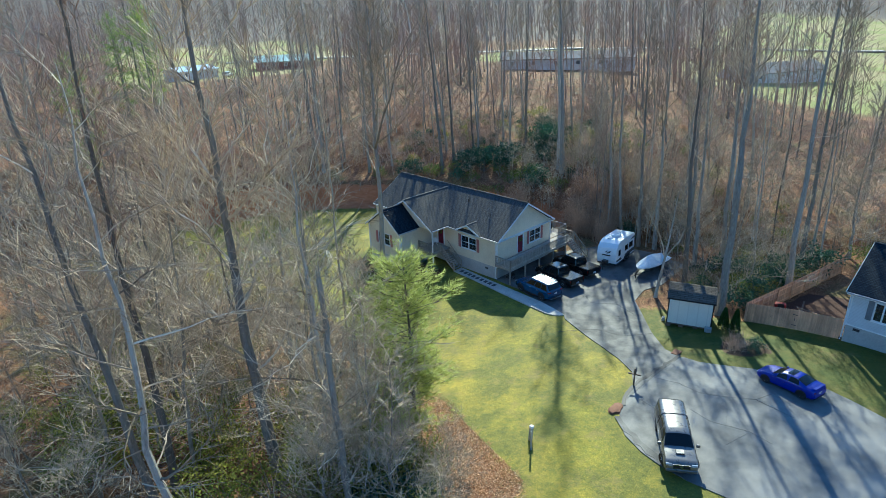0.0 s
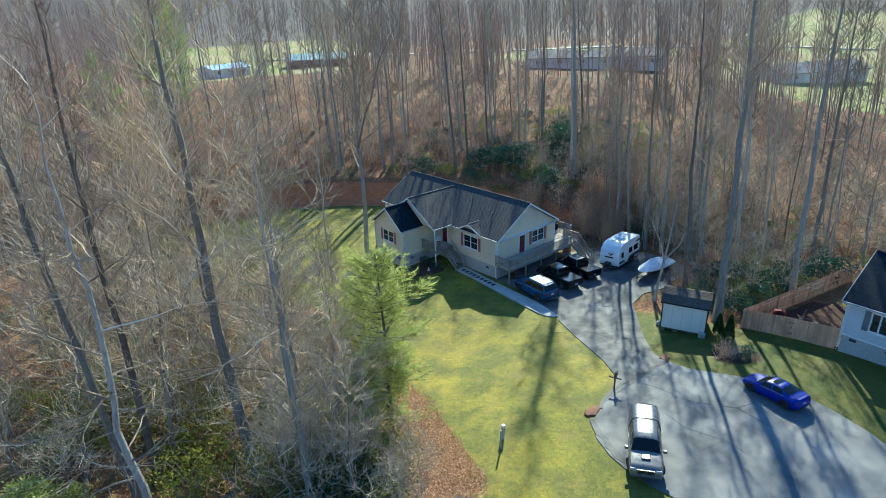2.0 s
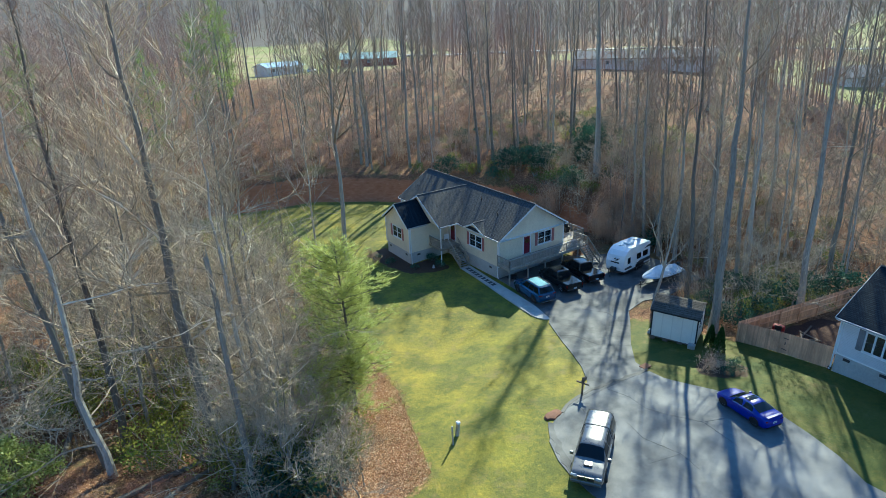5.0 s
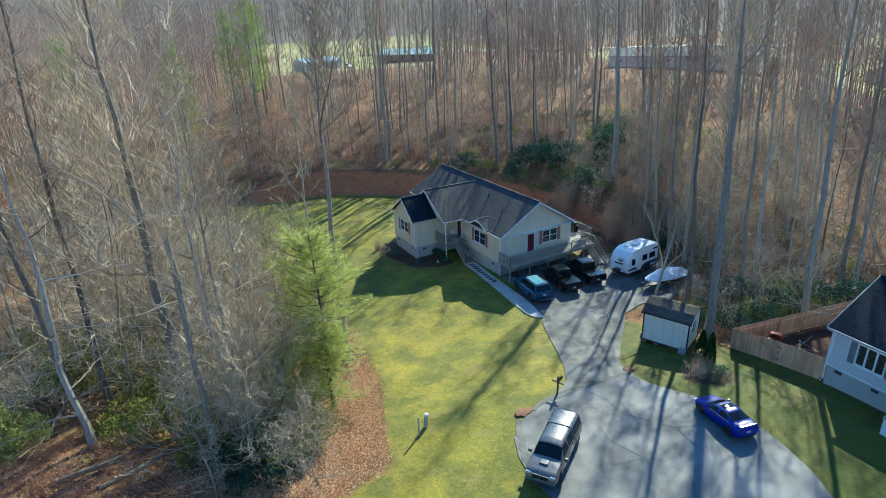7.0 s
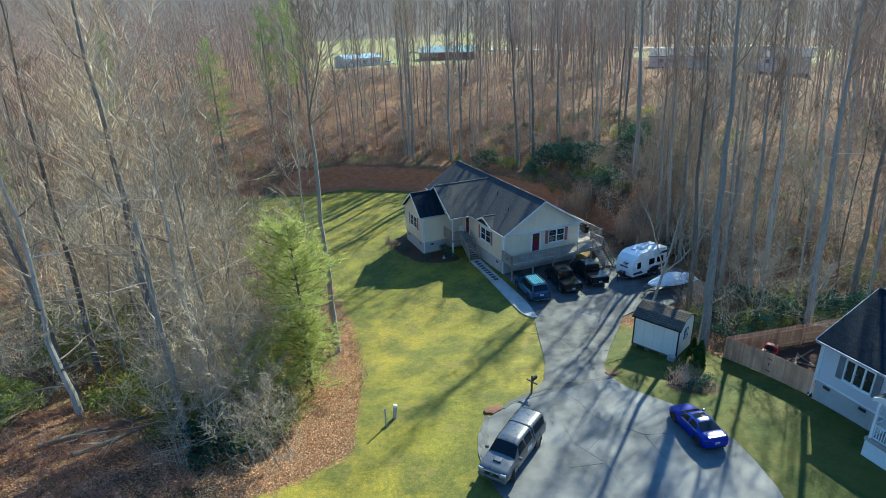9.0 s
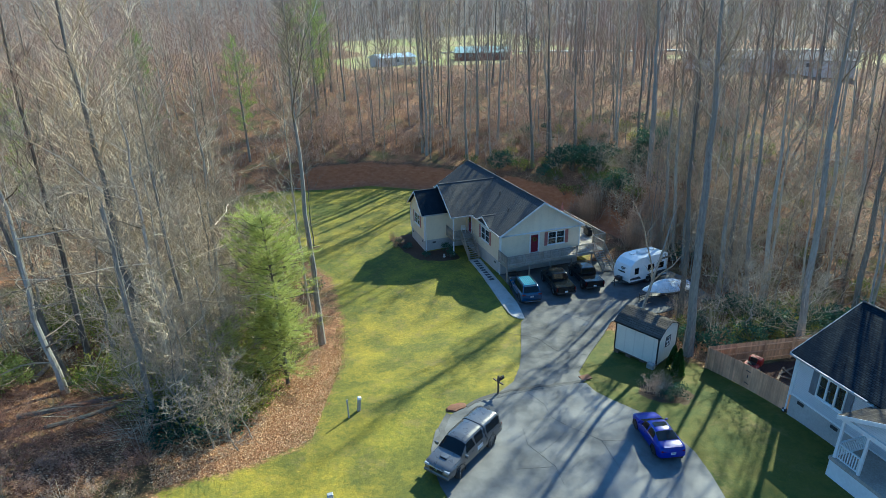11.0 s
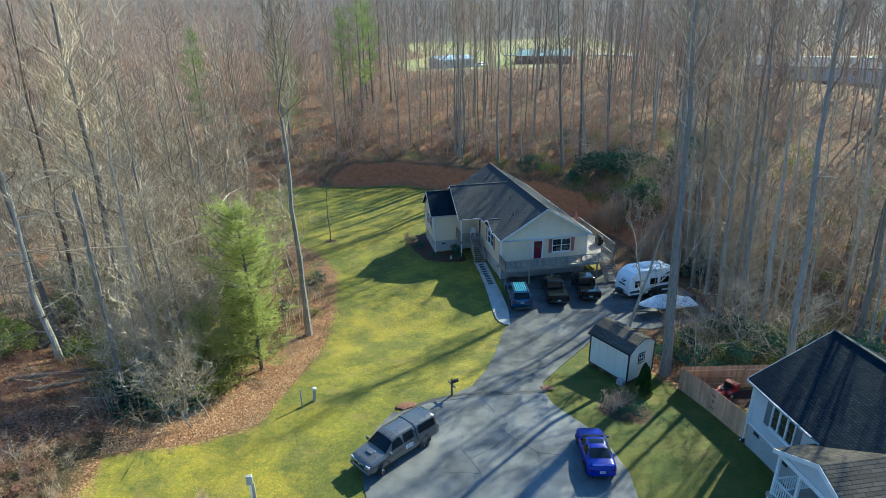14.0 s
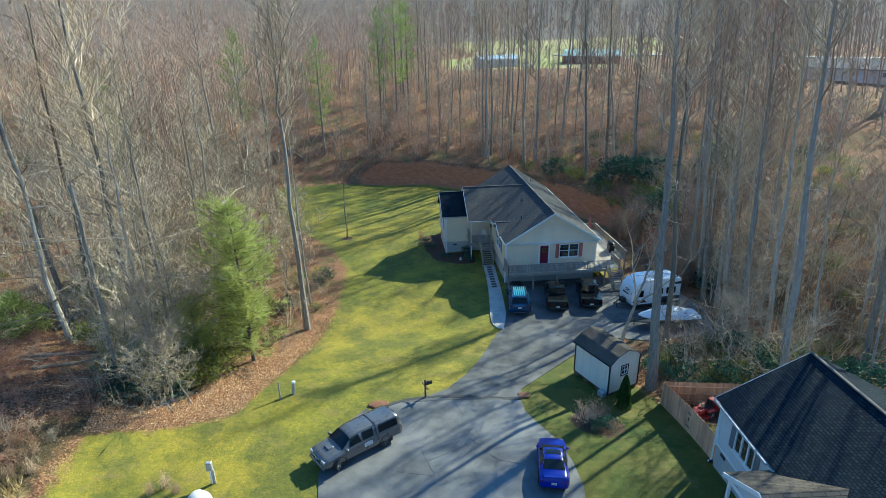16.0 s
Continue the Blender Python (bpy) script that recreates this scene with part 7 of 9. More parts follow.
def mower():
    m = Matrix.Translation((7.3, -26.5, ground(7.3, -26.5) + 0.02)) @ Matrix.Rotation(radians(200), 4, "Z")
    c = thing("riding_mower", "red riding mower parked inside the cedar fence", "mower", m)
    part("hood", shell([(0.05, 0.45, 0.7, 0.82, 0.30, 0.22), (0.5, 0.42, 0.72, 0.86, 0.32, 0.25), (0.85, 0.42, 0.66, 0.76, 0.29, 0.2), (0.95, 0.45, 0.56, 0.62, 0.22, 0.15)]), M_REDPAINT, c)
    part("rear_fender", Geo().box(-0.85, -0.1, -0.5, 0.5, 0.52, 0.66, cut=0.06), M_REDPAINT, c)
    part("cutting_deck", Geo().box(-0.5, 0.4, -0.62, 0.55, 0.15, 0.32, cut=0.07), M_REDPAINT, c)
    part("seat", Geo().box(-0.7, -0.3, -0.25, 0.25, 0.66, 0.76, cut=0.04).box(-0.78, -0.68, -0.25, 0.25, 0.7, 1.1, cut=0.04), M_BLACKPLASTIC, c)
    part("steering_wheel", lathe([(0.16, -0.015), (0.19, 0.0), (0.16, 0.015)], 14).mesh("steering_wheel"), M_BLACKPLASTIC, c, m=Matrix.Translation((0.02, 0, 0.98)) @ Matrix.Rotation(radians(65), 4, "X") @ Matrix.Rotation(radians(25), 4, "Z"))
    for x, y, r in ((0.65, 0.42, 0.2), (0.65, -0.42, 0.2), (-0.5, 0.42, 0.28), (-0.5, -0.42, 0.28)):
        wheel(c, x, y, r, 0.2)
    part("grass_bag", Geo().box(-1.5, -0.9, -0.45, 0.45, 0.35, 0.95, cut=0.08), M_REDPAINT, c)


mower()
for x, y, a, L in ((9.2, -27.6, 30, 2.2), (9.6, -28.0, 75, 1.6), (10.5, -27.4, 10, 2.6), (9.0, -28.5, 120, 1.2)):
    z = ground(x, y) + 0.12
    d = Vector((math.cos(radians(a)), math.sin(radians(a)), 0.08))
    tagged(part("plank", Geo().box(-L / 2, L / 2, -0.07, 0.07, -0.02, 0.02), M_POST, m=Matrix.Translation((x, y, z)) @ Matrix.Rotation(radians(a), 4, "Z") @ Matrix.Rotation(0.05, 4, "Y")), "loose weathered plank lying inside the fence", "plank", "loose planks")


def mailbox():
    z = ground(-10.6, -22.25)
    m = Matrix.Translation((-10.6, -22.25, z)) @ Matrix.Rotation(radians(-70), 4, "Z")
    c = thing("mailbox", "dark mailbox on a timber post with a crossarm", "mailbox", m)
    part("post", Geo().box(-0.055, 0.055, -0.055, 0.055, -0.3, 1.5, cut=0.012), M_POST, c)
    part("crossarm", Geo().box(-0.45, 0.45, -0.045, 0.045, 0.98, 1.07), M_POST, c)
    g = Geo()
    rings = []
    for y in (-0.04, 0.5):
        rings.append([(x, y, zz) for x, zz in ((-0.09, 1.09), (-0.09, 1.22), (-0.065, 1.29), (0, 1.325), (0.065, 1.29), (0.09, 1.22), (0.09, 1.09))])
    g.loft(rings)
    b = part("box", g, M_DARKMETAL, c)
    part("flag", Geo().box(0.092, 0.1, 0.1, 0.13, 1.2, 1.42).box(0.092, 0.1, 0.1, 0.24, 1.36, 1.42), M_REDLAMP, b)


mailbox()
z = ground(-20.0, -20.1)
c = thing("utility_pedestal", "short grey utility pedestal in the lawn", "pedestal", Matrix.Translation((-20.0, -20.1, z)) @ Matrix.Rotation(radians(6), 4, "Y"))
part("post", Geo().box(-0.11, 0.11, -0.11, 0.11, -0.1, 0.95, cut=0.03), M_GALV, c)
part("cap", Geo().box(-0.13, 0.13, -0.13, 0.13, 0.9, 1.08, cut=0.04), M_TRIM, c)
z = ground(-20.8, -20.75)
tagged(part("marker_stake", Geo().box(-0.05, 0.05, -0.04, 0.04, -0.2, 1.45, cut=0.01), M_GALV, m=Matrix.Translation((-20.8, -20.75, z))), "thin pale marker stake in the lawn", "stake")
z = ground(-13.9, -22.75)
g = Geo()
rr = random.Random(5)
ring0 = [((0.75 + rr.uniform(-0.15, 0.15)) * math.cos(a), (0.42 + rr.uniform(-0.1, 0.1)) * math.sin(a)) for a in np.linspace(0, 6.283, 14)[:-1]]
g.loft([[(x, y, 0.0) for x, y in ring0], [(x * 0.85, y * 0.85, 0.10) for x, y in ring0], [(x * 0.4, y * 0.4, 0.14) for x, y in ring0]])
tagged(part("drain_cover", g, M_RUST, m=Matrix.Translation((-13.9, -22.75, z + 0.03))), "rusty brown drain cover heaped with soil", "drain cover")
z = ground(-3.6, -22.3)
tagged(part("drain_grate", Geo().box(-0.42, 0.42, -0.3, 0.3, 0.0, 0.08, cut=0.03), M_RUST, m=Matrix.Translation((-3.55, -22.25, z + 0.06))), "dark drain inlet beside the driveway joint", "drain")
# well head with a pale cover, and its vent post
zc = ground(-23.4, -31.3)
g = Geo()
rr = random.Random(6)
for lo in range(1):
    rings = []
    for h, r in ((0.0, 0.62), (0.35, 0.68), (0.7, 0.6), (0.95, 0.4), (1.05, 0.15)):
        rings.append([(r * (1 + rr.uniform(-0.12, 0.12)) * math.cos(a), r * (1 + rr.uniform(-0.12, 0.12)) * math.sin(a), h) for a in np.linspace(0, 6.283, 13)[:-1]])
    g.loft(rings)
tagged(part("well_cover", g, M_STONE, m=Matrix.Translation((-23.35, -31.0, zc)), soft=True), "pale rock-shaped well cover in the lawn", "well cover")
c = thing("vent_post", "white pipe post with a small meter box in the lawn", "post", Matrix.Translation((-23.2, -29.1, ground(-23.2, -29.1))))
part("pipe", Geo().tube([(0, 0, -0.1), (0, 0, 1.3)], [0.07, 0.07], 10), M_TRIM, c)
part("meter_box", Geo().box(-0.16, 0.16, -0.12, 0.12, 0.95, 1.5, cut=0.03), M_GALV, c)
part("bracket", Geo().box(0.05, 0.2, -0.05, 0.05, 0.0, 1.0), M_GALV, c)


def porch_things():
    c = thing("porch_chair", "white wooden chair on the front porch", "chair", Matrix.Translation((-0.75, 9.2, FLOOR - 0.06)) @ Matrix.Rotation(radians(150), 4, "Z"))
    part("seat", Geo().box(-0.28, 0.28, -0.28, 0.28, 0.4, 0.45, cut=0.01), M_TRIM, c)
    b = Geo()
    for k in range(5):
        b.box(-0.27 + k * 0.11, -0.19 + k * 0.11, 0.27, 0.3, 0.45, 1.05)
    part("backrest", b, M_TRIM, c)
    for x in (-0.26, 0.26):
        for y in (-0.26, 0.26):
            part("leg", Geo().box(x - 0.025, x + 0.025, y - 0.025, y + 0.025, 0, 0.6 if y < 0 else 0.42), M_TRIM, c)
        part("arm", Geo().box(x - 0.05, x + 0.05, -0.3, 0.3, 0.6, 0.63), M_TRIM, c)
    u = thing("patio_umbrella", "closed faded red and white patio umbrella on the deck", "umbrella", Matrix.Translation((11.6, 6.8, FLOOR - 0.04)))
    part("pole", Geo().tube([(0, 0, 0.05), (0, 0, 2.9)], [0.025, 0.025], 8), M_GALV, u)
    rings = []
    for h, r in ((1.3, 0.24), (1.8, 0.21), (2.4, 0.15), (2.95, 0.04)):
        rings.append([(r * (1 if k % 2 else 0.6) * math.cos(k * math.pi / 8), r * (1 if k % 2 else 0.6) * math.sin(k * math.pi / 8), h) for k in range(16)])
    part("canopy", Geo().loft(rings), M_SHUTTER, u, "folded red canopy")
    part("base", lathe([(0.3, 0), (0.3, 0.05), (0.06, 0.08)], 16).mesh("base"), M_DARKMETAL, u, m=Matrix.Rotation(radians(90), 4, "X"))
    t = thing("patio_table", "round wooden patio table on the back deck", "table", Matrix.Translation((11.6, 6.8, FLOOR - 0.04)))
    part("tabletop", lathe([(0.08, 0.70), (0.62, 0.70), (0.62, 0.74), (0.08, 0.74)], 24).mesh("tabletop"), M_DECK_LIT, t, m=Matrix.Rotation(radians(90), 4, "X"))
    for k in range(4):
        a = k * math.pi / 2 + 0.6
        part("leg", Geo().box(0.42 * math.cos(a) - 0.03, 0.42 * math.cos(a) + 0.03, 0.42 * math.sin(a) - 0.03, 0.42 * math.sin(a) + 0.03, 0, 0.72), M_DECK_LIT, t)
    gr = thing("barbecue_grill", "black covered barbecue grill on the back deck", "grill", Matrix.Translation((12.6, 2.4, FLOOR - 0.04)) @ Matrix.Rotation(radians(80), 4, "Z"))
    part("lid", Geo().box(-0.55, 0.55, -0.3, 0.3, 0.85, 1.2, cut=0.14), M_BLACKPLASTIC, gr)
    part("cart", Geo().box(-0.65, 0.65, -0.28, 0.28, 0.1, 0.85, cut=0.02), M_BLACKPLASTIC, gr)
    s = thing("garden_ornament", "small pale stone figure in the mulch bed", "ornament", Matrix.Translation((-4.0, 7.3, ground(-4.0, 7.3))))
    part("stone", Geo().box(-0.15, 0.15, -0.12, 0.12, 0, 0.18, cut=0.04).box(-0.09, 0.09, -0.08, 0.08, 0.18, 0.42, cut=0.05), M_STONE, s)
    w = thing("wheelbarrow", "dark wheelbarrow and bins under the deck", "wheelbarrow", Matrix.Translation((0.8, -1.4, ground(0.8, -1.4) + 0.06)))
    part("tub", shell([(-0.5, 0.4, 0.6, 0.66, 0.3, 0.25), (0.3, 0.35, 0.6, 0.66, 0.34, 0.3), (0.5, 0.45, 0.62, 0.66, 0.25, 0.2)]), M_DARKMETAL, w)
    wheel(w, 0.55, 0, 0.18, 0.1)


porch_things()

# ---------------------------------------------------------------- trees and undergrowth
def rand_dir(rr, lift):
    a = rr.uniform(0, 2 * math.pi)
    return Vector((math.cos(a), math.sin(a), lift)).normalized()


def blade(g, p, d, L, w, rr):
    s = d.orthogonal().normalized()
    s = (s * math.cos(rr.uniform(0, 6.28)) + d.cross(s) * math.sin(rr.uniform(0, 6.28))).normalized() * w
    n = len(g.v)
    g.v.extend((tuple(p - s), tuple(p + s), tuple(p + d * L)))
    g.f.append((n, n + 1, n + 2))


def bare_tree(seed, h, r, start, limbs, spread, subs=6, twigs=7, lean=(0, 0), fork=None, broken=False, sprouts=0, sway=0.005, rise=0.35, fine_w=0.013):
    """A leafless tree: returns the trunk, the limbs with their branches, and the fine twigs."""
    rr = random.Random(seed)
    wood, arms, fine = Geo(), Geo(), Geo()
    n = 12
    pts, rad = [], []
    x = y = 0.0
    for k in range(n + 1):
        t = k / n
        pts.append(Vector((x + lean[0] * t * h, y + lean[1] * t * h, t * h - (0.3 if k == 0 else 0))))
        rad.append(r * (1.3 if k == 0 else 1.0) * ((1 - 0.93 * t) if not broken else (1 - 0.35 * t)))
        x += rr.uniform(-1, 1) * sway * h
        y += rr.uniform(-1, 1) * sway * h
    wood.tube(pts, rad, 7)

    def on_trunk(t):
        q = t * n
        i = min(int(q), n - 1)
        return pts[i].lerp(pts[i + 1], q - i), rad[i] + (rad[i + 1] - rad[i]) * (q - i)

    def crook(p, way, L, r0, parts, wild, lift):
        """A kinked, tapering branch; gives its line."""
        line, w = [Vector(p)], Vector(way)
        for k in range(parts):
            w = (w + rand_dir(rr, lift) * wild * rr.uniform(0.4, 1.4)).normalized()
            line.append(line[-1] + w * L / parts * rr.uniform(0.7, 1.3))
        arms.tube(line, [r0 * (1 - 0.86 * k / parts) for k in range(parts + 1)], 3, False)
        return line

    def along(line, s):
        s = min(s, 0.999) * (len(line) - 1)
        i = int(s)
        return line[i].lerp(line[i + 1], s - i), (line[i + 1] - line[i]).normalized()

    def spray(line, L, count):
        for _ in range(count):
            b, d = along(line, rr.uniform(0.25, 1.0))
            e = (d * 0.8 + rand_dir(rr, rr.uniform(-0.3, 0.8)) * 0.75).normalized()
            blade(fine, b, e, L * rr.uniform(0.45, 1.2), fine_w * rr.uniform(1.0, 1.8), rr)

    def limb(p, way, L, rl, count):
        line = crook(p, way, L, rl, 7, 0.42, rise)
        for j in range(count):
            b, d = along(line, 0.15 + 0.85 * (j + rr.random()) / count)
            way2 = (d * 0.6 + rand_dir(rr, rise * 0.8 + 0.1) * 0.8).normalized()
            L2 = L * rr.uniform(0.22, 0.5)
            spray(crook(b, way2, L2, max(0.015, rl * 0.36), 3, 0.5, rise), L2, 2 * twigs)

    for k in range(limbs):
        t = start + (0.97 - start) * (k + rr.random()) / limbs
        p, rt = on_trunk(t)
        up = (t - start) / (1 - start)
        a = k * 2.4 + rr.uniform(-0.5, 0.5)
        el = rr.uniform(rise - 0.15, rise + 0.4) + 0.5 * up
        way = Vector((math.cos(a) * math.cos(el), math.sin(a) * math.cos(el), math.sin(el)))
        limb(p, way, spread * (1.05 - 0.6 * up) * rr.uniform(0.6, 1.4), max(rt * rr.uniform(0.25, 0.5), 0.023), subs)
    if fork:
        p, rt = on_trunk(fork)
        for a in (0.4, 3.4):
            limb(p, Vector((0.35 * math.cos(a), 0.35 * math.sin(a), 1)).normalized(), h * (1 - fork) * 0.95, rt * 0.75, subs + 4)
    for k in range(sprouts):
        p, rt = on_trunk(rr.uniform(0.10, max(start, 0.2)))
        L = rr.uniform(0.7, 2.6)
        spray(crook(p, rand_dir(rr, rr.uniform(-0.4, 0.5)), L, 0.022, 2, 0.6, 0.0), L * 0.5, 2)
    if broken:
        p, rt = on_trunk(0.985)
        for k in range(6):
            a = k * 1.05
            wood.spike(p + Vector((math.cos(a), math.sin(a), 0)) * rt * 0.5, p + Vector((math.cos(a) * rt * 0.6, math.sin(a) * rt * 0.6, rr.uniform(0.3, 1.0))), rt * 0.35)
    return wood, arms, fine


def thicket(seed, stems, h, spread, subs=3, twigs=4, r=0.022):
    """Many slender stems from one foot."""
    rr = random.Random(seed)
    wood, fine = Geo(), Geo()
    for _ in range(stems):
        a, q = rr.uniform(0, 6.283), rr.uniform(0, spread * 0.5)
        p = Vector((q * math.cos(a), q * math.sin(a), -0.1))
        H = h * rr.uniform(0.45, 1.1)
        lean = rand_dir(rr, 0) * rr.uniform(0.05, 0.5) * spread
        line = [p, p + lean * 0.3 + Vector((0, 0, H * 0.5)), p + lean * 1.1 + Vector((0, 0, H))]
        rs = r * rr.uniform(0.7, 1.4)
        wood.tube(line, [rs, rs * 0.7, rs * 0.2], 3, False)
        for _ in range(subs):
            s = rr.uniform(0.3, 1.95)
            i = int(s)
            b = line[i].lerp(line[i + 1], s - i)
            d = rand_dir(rr, rr.uniform(-0.1, 0.9))
            L = H * rr.uniform(0.15, 0.4)
            fine.spike(b, b + d * L, rs * 0.55)
            for _ in range(twigs):
                c = b + d * L * rr.uniform(0.2, 0.9)
                e = (d + rand_dir(rr, 0.3) * 0.9).normalized()
                blade(fine, c, e, L * rr.uniform(0.4, 0.9), 0.010, rr)
    return wood, fine


def leaf_quad(g, p, d, L, w, rr):
    s = d.cross(rand_dir(rr, rr.uniform(-1, 1))).normalized() * w
    n = len(g.v)
    m = p + d * L * 0.5
    g.v.extend((tuple(p), tuple(m + s), tuple(p + d * L), tuple(m - s)))
    g.f.append((n, n + 1, n + 2, n + 3))


def pine(seed, h, r, first, reach, per=22, tall_gap=0.75, tufts=5.2):
    """A soft-needled pine: whorls of boughs with feathery side sprays of needles, gaps between them."""
    rr = random.Random(seed)
    wood, fine = Geo(), Geo()
    top = Vector((rr.uniform(-0.4, 0.4), rr.uniform(-0.4, 0.4), h))
    wood.tube([(0, 0, -0.2), top * 0.5 + Vector((0.1, -0.1, 0)), top], [r, r * 0.6, 0.03], 7)
    z = first
    while z < h - 0.2:
        t = (z - first) / (h - first)
        base = top * (z / h)
        for k in range(rr.choice((5, 6, 6, 7))):
            if rr.random() < 0.10:
                continue
            a = rr.uniform(0, 6.283)
            L = reach * (0.75 + 0.4 * t) * (1 - 0.86 * t ** 4) * rr.uniform(0.4, 1.25)
            d = Vector((math.cos(a), math.sin(a), rr.uniform(0.0, 0.45) + 0.45 * t)).normalized()
            side = Vector((-d.y, d.x, 0))
            tip = base + d * L + Vector((0, 0, 0.16 * L))
            wood.tube([base, base + d * L * 0.6, tip], [0.04 * (1.2 - t), 0.024, 0.008], 3, False)
            for _ in range(max(3, int(L * tufts))):
                s = rr.uniform(0.22, 1.03)
                way = side * rr.uniform(-1, 1) * 0.42 * L * (1.05 - s)
                p = base.lerp(tip, s) + way + Vector((rr.uniform(-1, 1), rr.uniform(-1, 1), rr.uniform(-1.8, 1.8))) * 0.24
                w = (d * 0.6 + way * 0.5).normalized()
                for _ in range(per):
                    e = (w + rand_dir(rr, rr.uniform(-0.4, 0.6)) * 0.9).normalized()
                    blade(fine, p - w * rr.uniform(0, 0.3), e, rr.uniform(0.24, 0.52), 0.015, rr)
        z += tall_gap * rr.uniform(0.7, 1.3)
    return wood, fine


def evergreen(seed, h, wide, leaves, size):
    """A broad-leaved shrub: stems and clumps of leaves with gaps between the clumps."""
    rr = random.Random(seed)
    wood, fine = Geo(), Geo()
    clumps = []
    for _ in range(9 + int(4 * h)):
        a = rr.uniform(0, 6.283)
        q = wide * math.sqrt(rr.random()) * 0.85
        z = h * rr.uniform(0.25, 1.0) * (1 - 0.35 * (q / wide) ** 2)
        c = Vector((q * math.cos(a), q * math.sin(a), z))
        clumps.append(c)
        wood.tube([(0.15 * math.cos(a), 0.15 * math.sin(a), -0.1), c * 0.55, c], [0.03, 0.02, 0.01], 3, False)
    for k in range(leaves):
        c = clumps[k % len(clumps)]
        o = Vector((rr.gauss(0, 1), rr.gauss(0, 1), rr.gauss(0, 0.75)))
        p = c + o * 0.24 * (0.6 + 0.25 * wide)
        leaf_quad(fine, p, (o + rand_dir(rr, 0.2) * 0.8 + Vector((0, 0, 0.3))).normalized(), size * rr.uniform(0.7, 1.3), size * 0.32, rr)
    return wood, fine


def ready(geos, mats, names):
    """Meshes of a plant, a name each; limbs and twigs share the crown's mesh and keep materials of their own."""
    geos = list(geos)
    out = []
    arms = geos.pop(1) if len(geos) == 3 else None
    for g, m, n in zip(geos, mats, names):
        if arms is not None and n == "crown":
            first, twigs = len(arms.f), len(g.f)
            arms.add(g.v, g.f)
            me = raw_mesh(arms, n)
            me.materials.append(M_LIMB)
            me.materials.append(m)
            me.polygons.foreach_set("material_index", [0] * first + [1] * twigs)
        else:
            me = raw_mesh(g, n)
            me.materials.append(m)
        out.append(me)
    return out


def plant(kind, label, category, meshes, names, x, y, turn, scale, group="", tilt=(0, 0), sink=0.0):
    """One plant at its place: an empty with its wood and its crown."""
    m = Matrix.Translation((x, y, ground(x, y) - sink)) @ Matrix.Rotation(tilt[0], 4, "X") @ Matrix.Rotation(tilt[1], 4, "Y") @ Matrix.Rotation(turn, 4, "Z")
    t = thing(kind, label, category, m, group)
    t.scale = (scale, scale, scale)
    for me, n in zip(meshes, names):
        o = new(n, me)
        o.parent = t
        if n not in ("trunk", "crown"):
            o["kind"] = "stuff"
    return t


def undergrowth(label, spots):
    """Brush too far off to tell apart: every clump at its own place, in one mesh."""
    V, L, T, base = [], [], [], 0
    for me, x, y, turn, s in spots:
        n = len(me.vertices)
        v = np.empty(n * 3)
        me.vertices.foreach_get("co", v)
        v = v.reshape(-1, 3) * s
        c0, s0 = math.cos(turn), math.sin(turn)
        V.append(np.stack([v[:, 0] * c0 - v[:, 1] * s0 + x, v[:, 0] * s0 + v[:, 1] * c0 + y, v[:, 2] + ground(x, y)], 1))
        lv = np.empty(len(me.loops), dtype=np.int32)
        me.loops.foreach_get("vertex_index", lv)
        lt = np.empty(len(me.polygons), dtype=np.int32)
        me.polygons.foreach_get("loop_total", lt)
        L.append(lv + base)
        T.append(lt)
        base += n
    V, L, T = np.concatenate(V), np.concatenate(L), np.concatenate(T)
    faces = np.split(L, np.cumsum(T)[:-1])
    me = bpy.data.meshes.new("undergrowth")
    me.from_pydata(V.tolist(), [], [f.tolist() for f in faces])
    me.materials.append(M_TWIG_R)
    tagged(new("undergrowth", me), label, "bush", kind="stuff")


TN = ("trunk", "crown")
SN = ("brushwood", "twig")
EN = ("brushwood", "foliage")
TALL = [ready(bare_tree(10 + k, 30, 0.25, st, 17, sp, 6, 4, sprouts=12, rise=0.55, fine_w=0.013), (b, tw), TN) for k, (st, sp, b, tw) in enumerate(
    ((0.42, 4.8, M_BARK, M_TWIG), (0.36, 5.4, M_BARK_D, M_TWIG), (0.55, 4.4, M_BARK_P, M_TWIG), (0.40, 4.8, M_BARK_D, M_TWIG_R), (0.30, 5.4, M_BARK, M_TWIG), (0.55, 4.2, M_BARK, M_TWIG_R)))]
LEAN_TALL = [ready(bare_tree(20 + k, 26, 0.125, st, 14, sp, 5, 4, sprouts=10, rise=0.55, fine_w=0.012), (b, tw), TN) for k, (st, sp, b, tw) in enumerate(
    ((0.34, 3.8, M_BARK, M_TWIG), (0.28, 4.4, M_BARK_P, M_TWIG), (0.40, 3.6, M_BARK, M_TWIG_R), (0.30, 4.0, M_BARK_D, M_TWIG)))]
HAZE = [ready(bare_tree(130 + k, h, 0.15, 0.24, 22, sp, 7, 5, sprouts=14, rise=0.3, sway=0.012, fine_w=0.012), (M_BARK, M_TWIG), TN) for k, (h, sp) in enumerate(((21, 5.4), (18, 5.0), (24, 5.6), (20, 4.8)))]
STOUT = ready(bare_tree(30, 33, 0.37, 0.52, 14, 5.0, 7, 5, sprouts=10, rise=0.5, fine_w=0.014), (M_BARK_P, M_TWIG), TN)
FORK_LOW = ready(bare_tree(35, 12, 0.17, 0.34, 8, 2.8, 4, 3, fork=0.34, sprouts=2, rise=0.5, fine_w=0.012), (M_BARK, M_TWIG), TN)
